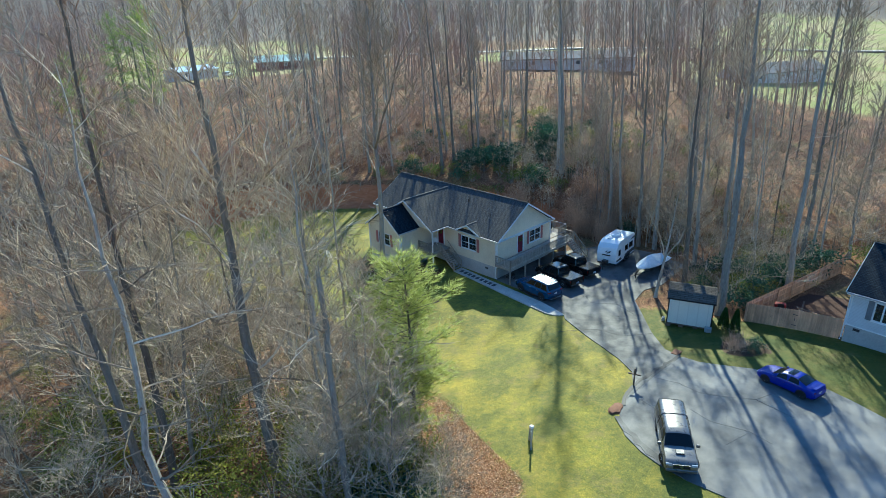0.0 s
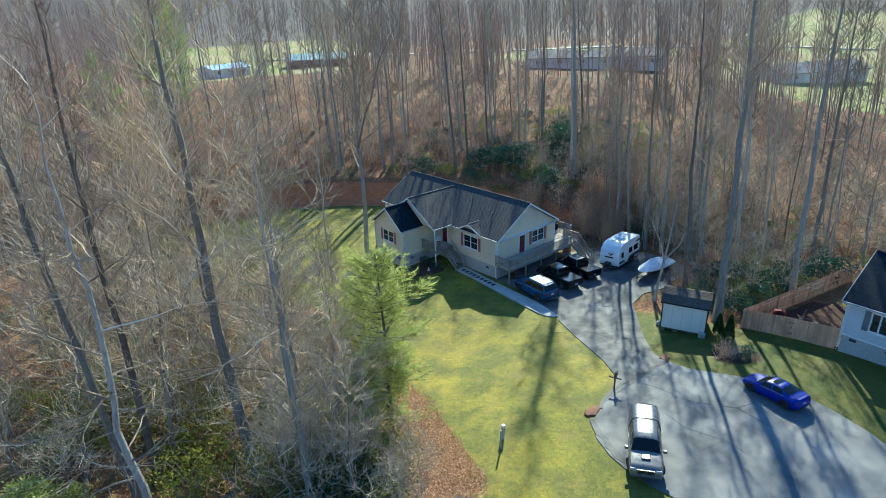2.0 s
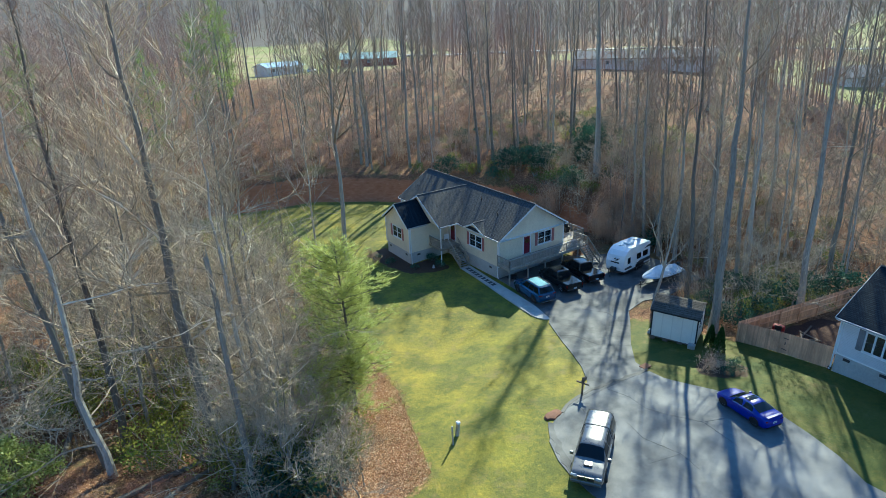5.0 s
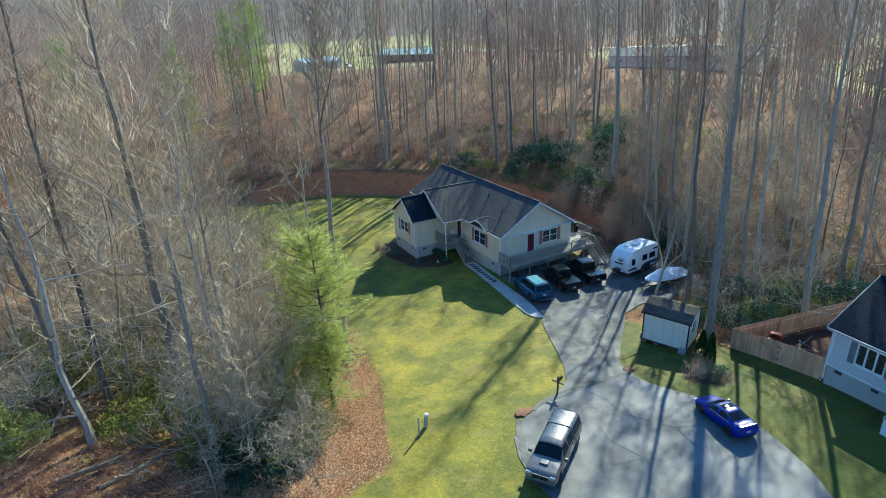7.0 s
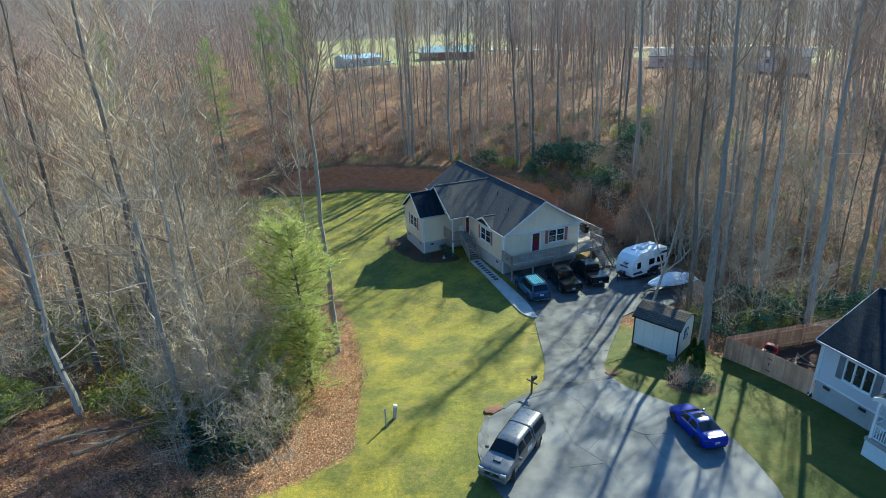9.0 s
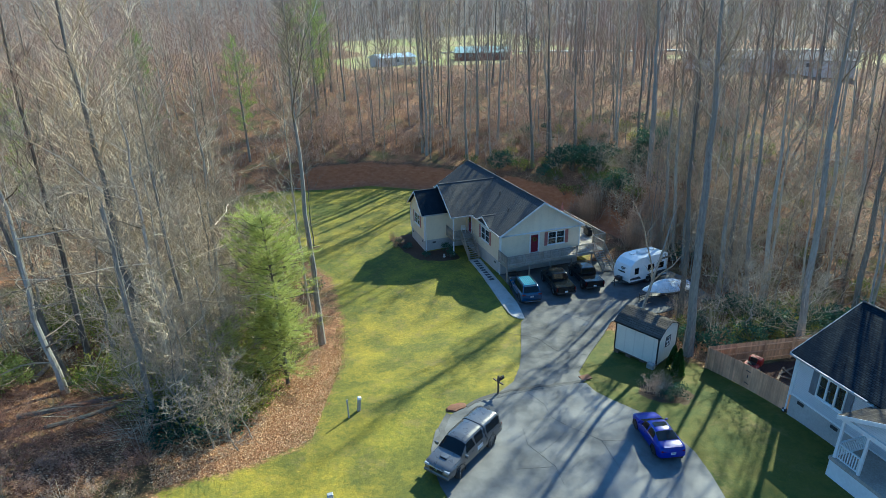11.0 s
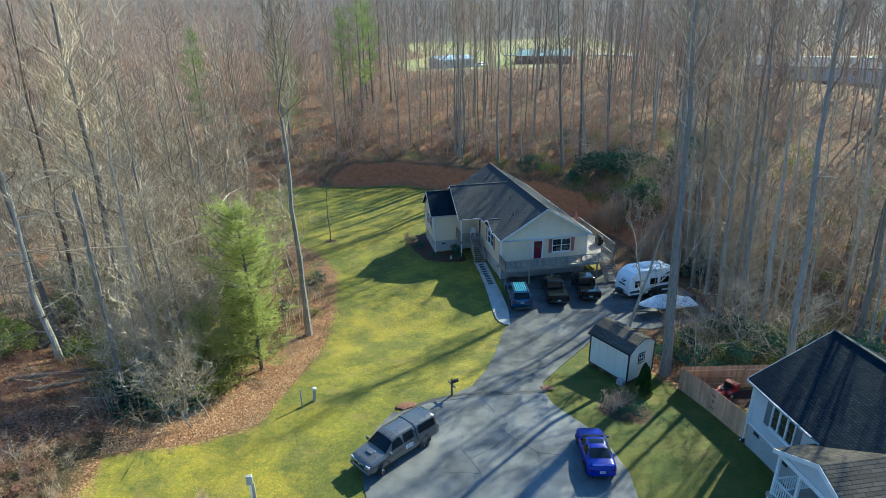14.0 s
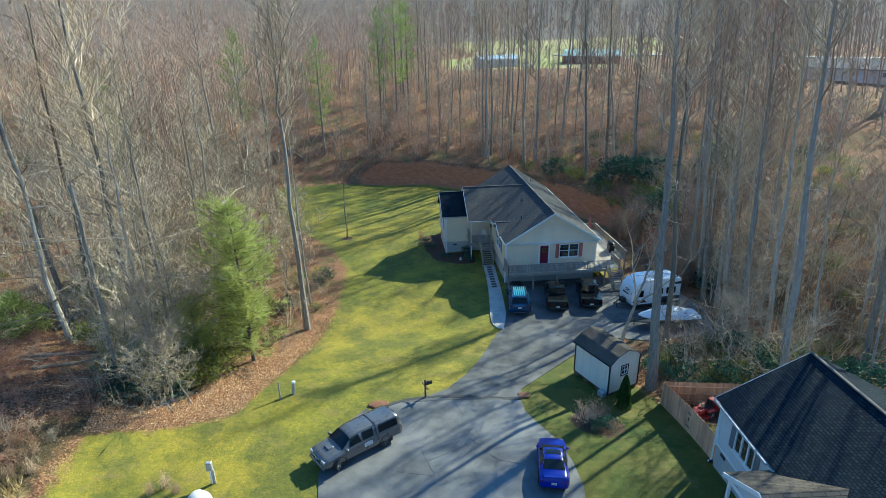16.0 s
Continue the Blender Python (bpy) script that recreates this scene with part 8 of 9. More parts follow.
ARCH = ready(bare_tree(36, 24, 0.23, 0.10, 22, 6.4, 6, 4, sprouts=10, rise=-0.02, sway=0.012, fine_w=0.012), (M_BARK_P, M_TWIG), TN)
FORKED = ready(bare_tree(31, 31, 0.31, 0.58, 12, 4.8, 8, 6, fork=0.66, sprouts=12, rise=0.5), (M_BARK_P, M_TWIG), TN)
LIMBY = ready(bare_tree(32, 31, 0.38, 0.26, 26, 7.0, 9, 7, sprouts=20, rise=0.4), (M_BARK, M_TWIG), TN)
SNAG = ready(bare_tree(33, 14.6, 0.19, 0.30, 9, 3.6, 5, 4, broken=True, sprouts=10), (M_BARK, M_TWIG), TN)
SLIM = [ready(bare_tree(40 + k, h, 0.065, 0.14, 13, sp, 5, 4, sprouts=4, rise=0.4, sway=0.012, fine_w=0.012), (b, tw), TN) for k, (h, sp, b, tw) in enumerate(
    ((12, 2.8, M_BARK, M_TWIG), (15, 3.0, M_BARK_D, M_TWIG), (10, 2.7, M_BARK_P, M_TWIG), (13, 3.2, M_BARK, M_TWIG_R)))]
SPRAWL = [ready(bare_tree(50 + k, h, 0.10, 0.26, 15, sp, 6, 4, sway=0.03, rise=0.16, fine_w=0.011), (M_BARK, M_TWIG), TN) for k, (h, sp) in enumerate(((7.5, 4.6), (6.0, 4.0), (9.0, 4.2)))]
FAR_SLIM = [ready(bare_tree(45 + k, h, 0.07, 0.14, 9, 3.0, 3, 3, rise=0.4, sway=0.012, fine_w=0.02), (M_BARK, M_TWIG_R), TN) for k, h in enumerate((12, 15))]
FAR_BUSH = ready(bare_tree(48, 5.0, 0.06, 0.1, 8, 3.0, 3, 4, sway=0.03, rise=0.3, fine_w=0.02), (M_BARK, M_TWIG_R), TN)
BRUSH = [ready(thicket(60 + k, n, h, sp, 4, 8), (M_TWIG, tw), SN) for k, (n, h, sp, tw) in enumerate(((15, 3.4, 2.8, M_TWIG), (18, 2.4, 2.6, M_TWIG_R), (13, 4.6, 3.2, M_TWIG)))]
CANE = [ready(thicket(70 + k, 90, h, 2.0, 2, 2, 0.012), (M_TWIG_T, M_TWIG_T), SN) for k, h in enumerate((3.2, 4.2))]
REDBRUSH = ready(thicket(75, 40, 1.2, 2.8, 3, 5, 0.012), (M_TWIG_RED, M_TWIG_RED), SN)
PINES = [ready(pine(80, 12.6, 0.15, 1.0, 3.4, 12, 0.40, 9.5), (M_BARK_D, M_PINE), TN), ready(pine(81, 23, 0.26, 6.0, 3.8, 9, 0.95, 7.0), (M_BARK_D, M_PINE_D), TN)]
LAUREL = [ready(evergreen(90 + k, h, w, n, 0.20 if k < 2 else 0.14), (M_BARK_D, lf), EN) for k, (h, w, n, lf) in enumerate(((2.6, 1.8, 1300, M_LAUREL), (1.7, 1.5, 800, M_LAUREL), (2.0, 1.4, 650, M_BRIGHTLEAF), (1.9, 1.7, 800, M_OLIVE)))]

# ---- trees that stand by themselves or mark the edges
L_TALL = "tall leafless hardwood with a straight grey trunk"
for x, y, me, s, turn, tilt in ((6.1, -21.9, STOUT, 1.0, 0.4, (-0.01, -0.045)), (18.6, -7.2, TALL[0], 0.95, 4.1, (-0.02, -0.055)), (19.9, -4.1, TALL[5], 0.95, 2.1, (-0.02, -0.05)), (15.5, -18.6, TALL[5], 0.95, 3.1, (-0.02, -0.05)), (17.6, -18.2, TALL[2], 0.95, 5.1, (-0.02, -0.05)), (9.6, -17.0, TALL[5], 1.0, 1.4, (-0.02, -0.055)), (15.2, -15.6, TALL[0], 0.9, 1.3, (-0.02, -0.055)), (18.6, -13.2, TALL[3], 1.0, 2.3, (-0.02, -0.055)), (13.9, -25.2, TALL[2], 1.15, 2.2, (-0.03, -0.09)), (20.6, -24.4, TALL[0], 1.0, 4.0, (-0.02, -0.05)), (21.6, -24.9, LEAN_TALL[0], 1.15, 5.1, (-0.02, -0.06)),
                              (5.6, 42.6, TALL[2], 1.05, 0.2, (0, 0)), (6.5, 43.4, TALL[5], 1.0, 1.9, (0, 0)), (5.2, 43.9, TALL[0], 0.95, 3.0, (0, 0)), (11.1, 37.3, TALL[5], 0.98, 4.4, (0, 0)), (21.9, 28.2, TALL[0], 1.0, 5.0, (-0.02, -0.055)),
                              (27.8, 10.8, STOUT, 1.0, 0.7, (-0.02, -0.055)), (28.6, 11.9, STOUT, 0.94, 2.7, (-0.02, -0.055)), (-29.1, 29.3, TALL[1], 0.9, 2.0, (0, 0)), (-39.4, -9.6, TALL[4], 1.0, 1.0, (0.02, -0.04)), (-39.2, -11.2, ARCH, 1.0, 2.5, (-0.03, 0.05)), (-31.0, -15.4, ARCH, 0.9, 0.6, (0.0, 0.02)), (-29.0, -5.0, ARCH, 0.95, 4.2, (0, 0)),
                              (-38.2, -8.4, TALL[3], 1.02, 3.9, (0, 0.02)), (18.8, -9.2, TALL[0], 0.95, 5.7, (-0.02, -0.055)), (19.4, -2.5, TALL[5], 0.95, 0.9, (-0.02, -0.055)), (20.2, -16.4, LEAN_TALL[1], 1.1, 3.3, (-0.02, -0.055)), (22.0, -11.0, TALL[0], 1.0, 5.3, (-0.02, -0.055)), (23.2, -5.8, LEAN_TALL[2], 1.1, 0.8, (-0.02, -0.055))):
    plant("hardwood_tree", L_TALL, "tree", me, TN, x, y, turn, s, "bare hardwoods", tilt)
plant("hardwood_tree", "tall forked leafless tree at the lawn edge", "tree", FORKED, TN, -20.7, -6.6, 0.9, 0.96, "bare hardwoods", (0, 0.005))
plant("hardwood_tree", "large spreading leafless tree in the near woods", "tree", LIMBY, TN, -33.2, -11.4, 0.0, 1.02, "bare hardwoods", (0.0, -0.015))
plant("dead_tree", "broken pale snag with a splintered top", "tree", SNAG, TN, -32.6, -18.0, 1.2, 1.0)
plant("young_tree", "slender bare young tree in a ring of mulch on the lawn", "tree", LEAN_TALL[2], TN, -18.1, 18.3, 0.5, 0.62, "young trees")
plant("hardwood_tree", L_TALL, "tree", LEAN_TALL[0], TN, -20.9, -1.4, 2.5, 1.05, "bare hardwoods")
plant("young_tree", "leaning forked bare tree behind the shed", "tree", FORK_LOW, TN, 6.3, -15.6, 2.2, 1.0, "young trees", (0.0, 0.26))
plant("pine_tree", "soft green pine at the woods edge", "tree", PINES[0], TN, -24.2, -13.5, 0.3, 1.08, "pines")
plant("pine_tree", "small soft green pine among brush at the woods edge", "tree", PINES[0], TN, -27.6, -15.6, 2.1, 0.52, "pines")
for x, y, s, a in ((-9.0, 73.0, 1.1, 0.2), (-12.5, 76.0, 1.0, 2.0), (-6.0, 79.0, 0.95, 4.0), (-40, 62, 1.0, 1.0), (-24, 58, 0.95, 3.0), (-52, 34, 0.9, 5.0), (-60, 14, 0.85, 0.5)):
    plant("pine_tree", "tall pine with a high open green crown", "tree", PINES[1], TN, x, y, a, s, "pines")
plant("evergreen_shrub", "tall rounded bright green bush in the near clearing", "bush", ready(evergreen(97, 4.0, 2.1, 6000, 0.18), (M_BARK_D, M_PINE), EN), EN, -43.7, -9.2, 0.0, 1.0, "evergreen shrubs")

# ---- the woods, by stretches of ground
WOODS_W = [(-22.5, -17.0), (-21.8, -4.0), (-20.8, 7.5), (-23.5, 16.5), (-29.5, 26.0), (-34.0, 36.0), (-36, 50), (-66, 62), (-84, 22), (-64, -6), (-47, -7.5), (-40, -13), (-33, -19), (-27, -19.5)]
WOODS_E = [(17.5, -16.0), (22.5, -8), (22, 6), (20.8, 18), (16.5, 27), (10.5, 34), (5.0, 40.5), (-4, 47), (-14, 50), (-26, 51), (-40, 56), (-46, 86), (0, 108), (50, 92), (78, 52), (84, 0), (70, -46), (44, -52), (26, -34), (23, -29.5), (15.6, -24.5)]
GLADE = [(13.0, -1.5), (46.0, 23.5), (42.5, 28.5), (10.0, 4.5)]
OPENING = [(-4, 64), (24, 60), (44, 100), (84, 140), (84, 210), (8, 210), (4, 110)]
KEEP = [(-43.7, -9.2), (-42.6, -10.4), (-20.6, -6.0), (-33.2, -11.4), (-32.6, -18.0), (-23.6, -12.8), (5.75, -22), (13.9, -25.7), (27.8, 10.8), (-39.3, -10.3)]


def scatter(poly, count, gap, rr, taken):
    xs, ys = [p[0] for p in poly], [p[1] for p in poly]
    out, tries = [], 0
    while len(out) < count and tries < count * 40:
        tries += 1
        x, y = rr.uniform(min(xs), max(xs)), rr.uniform(min(ys), max(ys))
        if not inside(poly, np.array([x]), np.array([y]))[0] or inside(GLADE, np.array([x]), np.array([y]))[0] or (inside(OPENING, np.array([x]), np.array([y]))[0] and rr.random() < 0.12):
            continue
        if any((x - a) ** 2 + (y - b) ** 2 < gap * gap for a, b in taken):
            continue
        taken.append((x, y))
        out.append((x, y))
    return out


rr = random.Random(77)
taken = list(KEEP)
for poly, big, small, under in ((WOODS_W, 48, 115, 70), (WOODS_E, 80, 170, 260)):
    for x, y in scatter(poly, big, 3.4, rr, taken):
        if poly is WOODS_W and x > -27 and y < -8:
            continue
        if poly is WOODS_E and x < 38 and y < 3 and rr.random() < 0.6:
            continue
        plant("hardwood_tree", L_TALL, "tree", rr.choice(TALL if rr.random() < (0.2 if poly is WOODS_W else 0.3) else HAZE if poly is WOODS_W or (x < 45 and (x + y) % 3 < 1.2) else LEAN_TALL), TN, x, y, rr.uniform(0, 6.28), rr.uniform(0.75, 1.1), "bare hardwoods", (rr.uniform(-0.03, 0.03) - (0.03 if poly is WOODS_E and y < 36 else 0), rr.uniform(-0.03, 0.03) - (0.10 if poly is WOODS_E and y < 36 else 0)))
    far = []
    for x, y in scatter(poly, small, 1.7, rr, taken):
        if poly is WOODS_E and (x > 40 or y > 56):
            far += [(q, x, y, rr.uniform(0, 6.28), rr.uniform(0.6, 1.15)) for q in rr.choice(FAR_SLIM)]
            continue
        if poly is WOODS_W and y < -7 and (x > -26 or rr.random() < 0.6):
            continue
        plant("young_tree", "slender leafless understory tree", "tree", rr.choice(SLIM), TN, x, y, rr.uniform(0, 6.28), rr.uniform(0.6, 1.15), "understory trees", (rr.uniform(-0.09, 0.09), rr.uniform(-0.09, 0.09)))
    for x, y in scatter(poly, under, 1.2, rr, taken):
        if poly is WOODS_E and (x > 30 or y > 44 or y < -30):
            far += [(q, x, y, rr.uniform(0, 6.28), rr.uniform(0.8, 1.5)) for q in rr.choice(BRUSH)]
            continue
        if poly is WOODS_W and (y < -9 and rr.random() < 0.75 or x > -26 and y < -9):
            continue
        plant("brush", "tangled leafless brush on the woodland floor", "bush", rr.choice(BRUSH), SN, x, y, rr.uniform(0, 6.28), rr.uniform(0.6, 1.15) * (1.0 if poly is WOODS_W else 1.25), "brush")
    if far:
        undergrowth("tangled brown brush over the far woodland floor", far)

# tall slender trunks along the rim behind the back lawn
for x, y in scatter([(-12, 51), (2, 45), (12, 36.5), (20, 30), (32, 34), (22, 52), (2, 62), (-12, 60)], 34, 2.0, rr, taken):
    spec = rr.choice(LEAN_TALL), rr.uniform(0, 6.28), rr.uniform(0.8, 1.1), (rr.uniform(-0.03, 0.03), rr.uniform(-0.04, 0.02))
    if (x + 2 * y) % 5 < 3:
        plant("hardwood_tree", L_TALL, "tree", spec[0], TN, x, y, spec[1], spec[2], "bare hardwoods", spec[3])
# low saplings and brush over the slope above the cut bank
spots = []
for x, y in scatter([(-16, 50), (-4, 47.5), (5.5, 41), (11, 35), (18, 27.5), (34, 26), (34, 46), (8, 66), (-20, 64)], 150, 1.3, rr, []):
    spots += [(q, x, y, rr.uniform(0, 6.28), rr.uniform(0.5, 1.2)) for q in rr.choice(BRUSH[:2] + [FAR_BUSH])]
undergrowth("low brown saplings and brush on the slope above the bank", spots)
# low growth in the open lane up the slope
GAP_FILL = []
for k in range(46):
    u, v = rr.uniform(0.22, 1.0), rr.uniform(0.0, 1.0)
    GAP_FILL.append((11.5 + 33.0 * u + 1.6 * (0.5 - v) * 2, 1.5 + 24.5 * u - 3.0 * (0.5 - v) * 2))
for k, (x, y) in enumerate(GAP_FILL):
    if line_distance(FOOT, np.array([x]), np.array([y]))[1][0] <= 0:
        continue
    if k % 6 == 0:
        plant("evergreen_shrub", "broad-leaved evergreen shrub among bare trees", "bush", LAUREL[0 if k % 2 else 1], EN, x, y, k * 1.3, rr.uniform(0.7, 1.3), "evergreen shrubs")
    else:
        plant("brush", "tangled leafless brush on the bank", "bush", rr.choice(BRUSH), SN, x, y, rr.uniform(0, 6.28), rr.uniform(0.7, 1.2), "brush")
# heavy crowns on the slope behind the house, whose shade falls over the front lawn
for x, y in scatter([(23, 7), (25, 18), (19, 28), (26, 36), (42, 30), (44, 12), (34, 5)], 11, 2.6, rr, taken):
    plant("hardwood_tree", L_TALL, "tree", rr.choice(TALL), TN, x, y, rr.uniform(0, 6.28), rr.uniform(0.7, 0.95), "bare hardwoods", (rr.uniform(-0.05, 0.01), rr.uniform(-0.07, -0.02)))
# veil of pale branches between the near woods and the back lawn
for x, y in scatter([(-30, -6), (-22.5, -3), (-21.5, 8), (-25, 17), (-33, 26), (-40, 14), (-38, -2)], 26, 1.8, rr, taken):
    plant("crooked_tree", "slender leafless tree with pale spreading branches", "tree", rr.choice(SPRAWL if rr.random() < 0.5 else SLIM), TN, x, y, rr.uniform(0, 6.28), rr.uniform(0.9, 1.5), "understory trees", (rr.uniform(-0.1, 0.1), rr.uniform(-0.1, 0.1)))
# a close stand on the slope behind the parking
stand = scatter([(17.5, -13), (22.5, -10), (34, 2.5), (36, 11.5), (29, 12), (27.6, 3), (25, -3.4), (19.2, -4)], 62, 0.9, rr, [])
for k, (x, y) in enumerate(stand):
    if k % 5 < 2:
        plant("young_tree", "slender leafless tree in a close stand", "tree", rr.choice(SLIM), TN, x, y, rr.uniform(0, 6.28), rr.uniform(0.5, 1.0), "understory trees", (rr.uniform(-0.14, 0.14), rr.uniform(-0.14, 0.14)))
    elif k % 5 == 2:
        plant("crooked_tree", "sprawling leafless tree with arching branches", "tree", rr.choice(SPRAWL), TN, x, y, rr.uniform(0, 6.28), rr.uniform(0.5, 0.85), "understory trees", (rr.uniform(-0.14, 0.14), rr.uniform(-0.14, 0.14)))
    else:
        plant("brush", "tangled leafless brush on the bank", "bush", rr.choice(BRUSH), SN, x, y, rr.uniform(0, 6.28), rr.uniform(0.8, 1.3), "brush")
for k, (x, y) in enumerate(scatter([(17, -7), (18.5, 0), (23, 3), (29, 6), (30, 2.5), (24, -3), (20, -9)], 15, 1.3, rr, [])):
    plant("young_tree", "slender leafless tree in a close stand", "tree", rr.choice(SLIM if k % 3 else LEAN_TALL), TN, x, y, rr.uniform(0, 6.28), rr.uniform(0.7, 1.05) * (1 if k % 3 else 0.7), "understory trees", (rr.uniform(-0.05, 0.05), rr.uniform(-0.05, 0.05)))
for x, y in scatter([(18, -12), (24, -9), (32, -6), (33, -20), (25, -27), (19, -22)], 3, 2.8, rr, []):
    plant("hardwood_tree", L_TALL, "tree", rr.choice((TALL[0], TALL[3], TALL[5], LEAN_TALL[1])), TN, x, y, rr.uniform(0, 6.28), rr.uniform(0.85, 1.05), "bare hardwoods", (rr.uniform(-0.05, -0.01), rr.uniform(-0.09, -0.05)))
for k, (x, y) in enumerate(scatter([(19, -9), (24, -4), (40, 0), (38, -24), (24, -28), (17, -20)], 46, 1.6, rr, [])):
    if k % 3:
        plant("brush", "tangled brown brush in the wooded hollow", "bush", rr.choice(BRUSH), SN, x, y, rr.uniform(0, 6.28), rr.uniform(1.0, 1.6), "brush")
    else:
        plant("crooked_tree", "sprawling leafless tree with arching branches", "tree", rr.choice(SPRAWL), TN, x, y, rr.uniform(0, 6.28), rr.uniform(0.7, 1.1), "understory trees", (rr.uniform(-0.1, 0.1), rr.uniform(-0.1, 0.1)))
# tangle behind the shed and the fence
for x, y in scatter([(8.5, -15.5), (17, -14), (24, -20), (20, -27), (12.5, -23.6), (7.4, -20)], 6, 2.5, rr, [(5.75, -22), (9.6, -17)]):
    plant("crooked_tree", "sprawling leafless tree behind the fence", "tree", rr.choice(SPRAWL), TN, x, y, rr.uniform(0, 6.28), rr.uniform(0.5, 0.95), "understory trees", (rr.uniform(-0.12, 0.12), rr.uniform(-0.12, 0.12)))
for x, y in scatter([(7.6, -17.5), (13, -15.5), (22, -20), (19, -28), (12.5, -23.6), (7.4, -21.5)], 28, 1.2, rr, [(5.75, -22)]):
    k = rr.choice((1, 3, 3, 3))
    plant("evergreen_shrub", "broad-leaved evergreen shrub behind the fence" if k < 2 else "yellow-green leafy shrub behind the fence", "bush", LAUREL[k], EN, x, y, rr.uniform(0, 6.28), rr.uniform(0.55, 0.95), "evergreen shrubs")
# arching understory round the pine and in the near woods
for x, y in scatter([(-32, -20), (-28, -19), (-26.4, -15), (-26, -9), (-29, -8), (-34, -14), (-35, -18)], 9, 2.0, rr, [(-23.6, -12.8)]) + scatter([(-33, -14), (-27, -8), (-24, 8), (-36, 10), (-50, 0), (-44, -9)], 16, 3.0, rr, []):
    plant("crooked_tree", "sprawling leafless tree with arching pale branches", "tree", rr.choice(SPRAWL), TN, x, y, rr.uniform(0, 6.28), rr.uniform(0.6, 1.1), "understory trees", (rr.uniform(-0.1, 0.1), rr.uniform(-0.1, 0.1)))

# ragged growth along the west edge of the lawn
for k, (x, y) in enumerate(((-21.3, -8.6), (-20.6, -5.0), (-21.6, -3.2), (-20.2, -2.6), (-20.0, 0.8), (-21.0, 2.4), (-19.7, 4.0), (-20.6, 6.6), (-21.8, 9.8), (-23.2, 13.0), (-24.6, 16.6), (-26.8, 20.4), (-28.8, 24.6), (-22.2, -11.0))):
    if k % 4 == 3:
        plant("evergreen_shrub", "olive-green leafy shrub under bare branches", "bush", LAUREL[3], EN, x, y, k * 1.7, 0.45 + 0.05 * (k % 3), "evergreen shrubs")
    else:
        plant("brush", "tangled leafless brush at the woods edge", "bush", BRUSH[k % 2], SN, x, y, k * 2.3, 0.5 + 0.1 * (k % 4), "brush")

# ---- evergreen shrubs
for x, y, k, s in ((33.4, 17.2, 0, 1.5), (34.8, 19.0, 0, 1.6), (35.6, 20.8, 0, 1.3), (32.6, 18.8, 0, 1.2), (26.8, 20.8, 0, 1.4), (22.6, 22.2, 0, 1.5), (24.5, 21.0, 0, 1.4), (21.2, 24.2, 0, 1.3), (26.6, 19.2, 2, 1.1), (14.4, 31.0, 0, 1.1), (16.6, 28.4, 2, 1.1), (18.6, 24.2, 1, 0.9), (19.4, 21.8, 2, 0.9), (10.8, 34.6, 2, 1.0), (20.5, 17.2, 2, 0.8), (22.0, 16.0, 2, 1.0),
                   (22.6, 12.0, 1, 1.2), (23.5, 8.4, 2, 1.0), (21.8, 2.2, 1, 1.0), (20.6, -4.4, 1, 1.2), (24.0, 14.5, 2, 1.2), (14.6, -23.0, 1, 1.3), (11.2, -23.4, 0, 0.9), (8.6, -22.6, 1, 1.1), (17.0, -24.0, 0, 1.1), (12.8, -21.0, 2, 0.9), (16.0, -20.2, 1, 1.2), (19.0, -26.2, 0, 1.2), (21.5, -30.0, 2, 1.4),
                   (18.5, -31.5, 2, 1.3), (20.5, -34, 0, 1.4), (15.0, -18.2, 0, 0.9), (7.4, -20.2, 1, 0.8), (-26.6, -17.0, 3, 1.2), (-27.6, -15.8, 1, 1.0), (-28.4, -17.8, 3, 1.1), (-30.2, -15.6, 2, 1.0), (-27.2, -13.8, 2, 1.2), (-33.0, -14.6, 2, 0.9), (-36.0, -12.0, 2, 0.8), (-35.4, -6.6, 2, 1.0), (-25.8, -10.6, 3, 0.9), (-30.8, -9.0, 3, 1.0), (-23.4, -2.2, 1, 0.8),
                   (-31, 0.5, 2, 1.0), (-36, 4, 2, 1.2), (-27, 6, 3, 1.0), (-41, -3, 3, 1.1), (-33, 14, 2, 1.0), (-45, 6, 2, 1.3), (-20.2, 4.6, 1, 0.8)):
    plant("evergreen_shrub", "broad-leaved evergreen shrub among bare trees" if k < 2 else "yellow-green leafy shrub among bare trees", "bush", LAUREL[k], EN, x, y, (x * 3.7 + y) % 6.28, s, "evergreen shrubs")
for x, y in scatter([(-34, -18), (-29, -18.4), (-26.5, -14), (-25, -6), (-30, -2), (-38, -8)], 15, 1.4, rr, []) + scatter([(-38, -8), (-30, -2), (-24, 10), (-34, 22), (-48, 8)], 18, 2.2, rr, []):
    plant("evergreen_shrub", "olive-green leafy shrub under bare branches", "bush", LAUREL[3], EN, x, y, rr.uniform(0, 6.28), rr.uniform(0.8, 1.6), "evergreen shrubs")
for x, y in scatter([(20, 8), (30, 2), (48, 6), (46, 34), (24, 42), (14, 36), (19, 22)], 62, 1.8, rr, []):
    k = rr.choice((1, 2, 3, 3))
    plant("evergreen_shrub", "leafy green shrub on the wooded slope", "bush", LAUREL[k], EN, x, y, rr.uniform(0, 6.28), rr.uniform(0.45, 1.0), "evergreen shrubs")
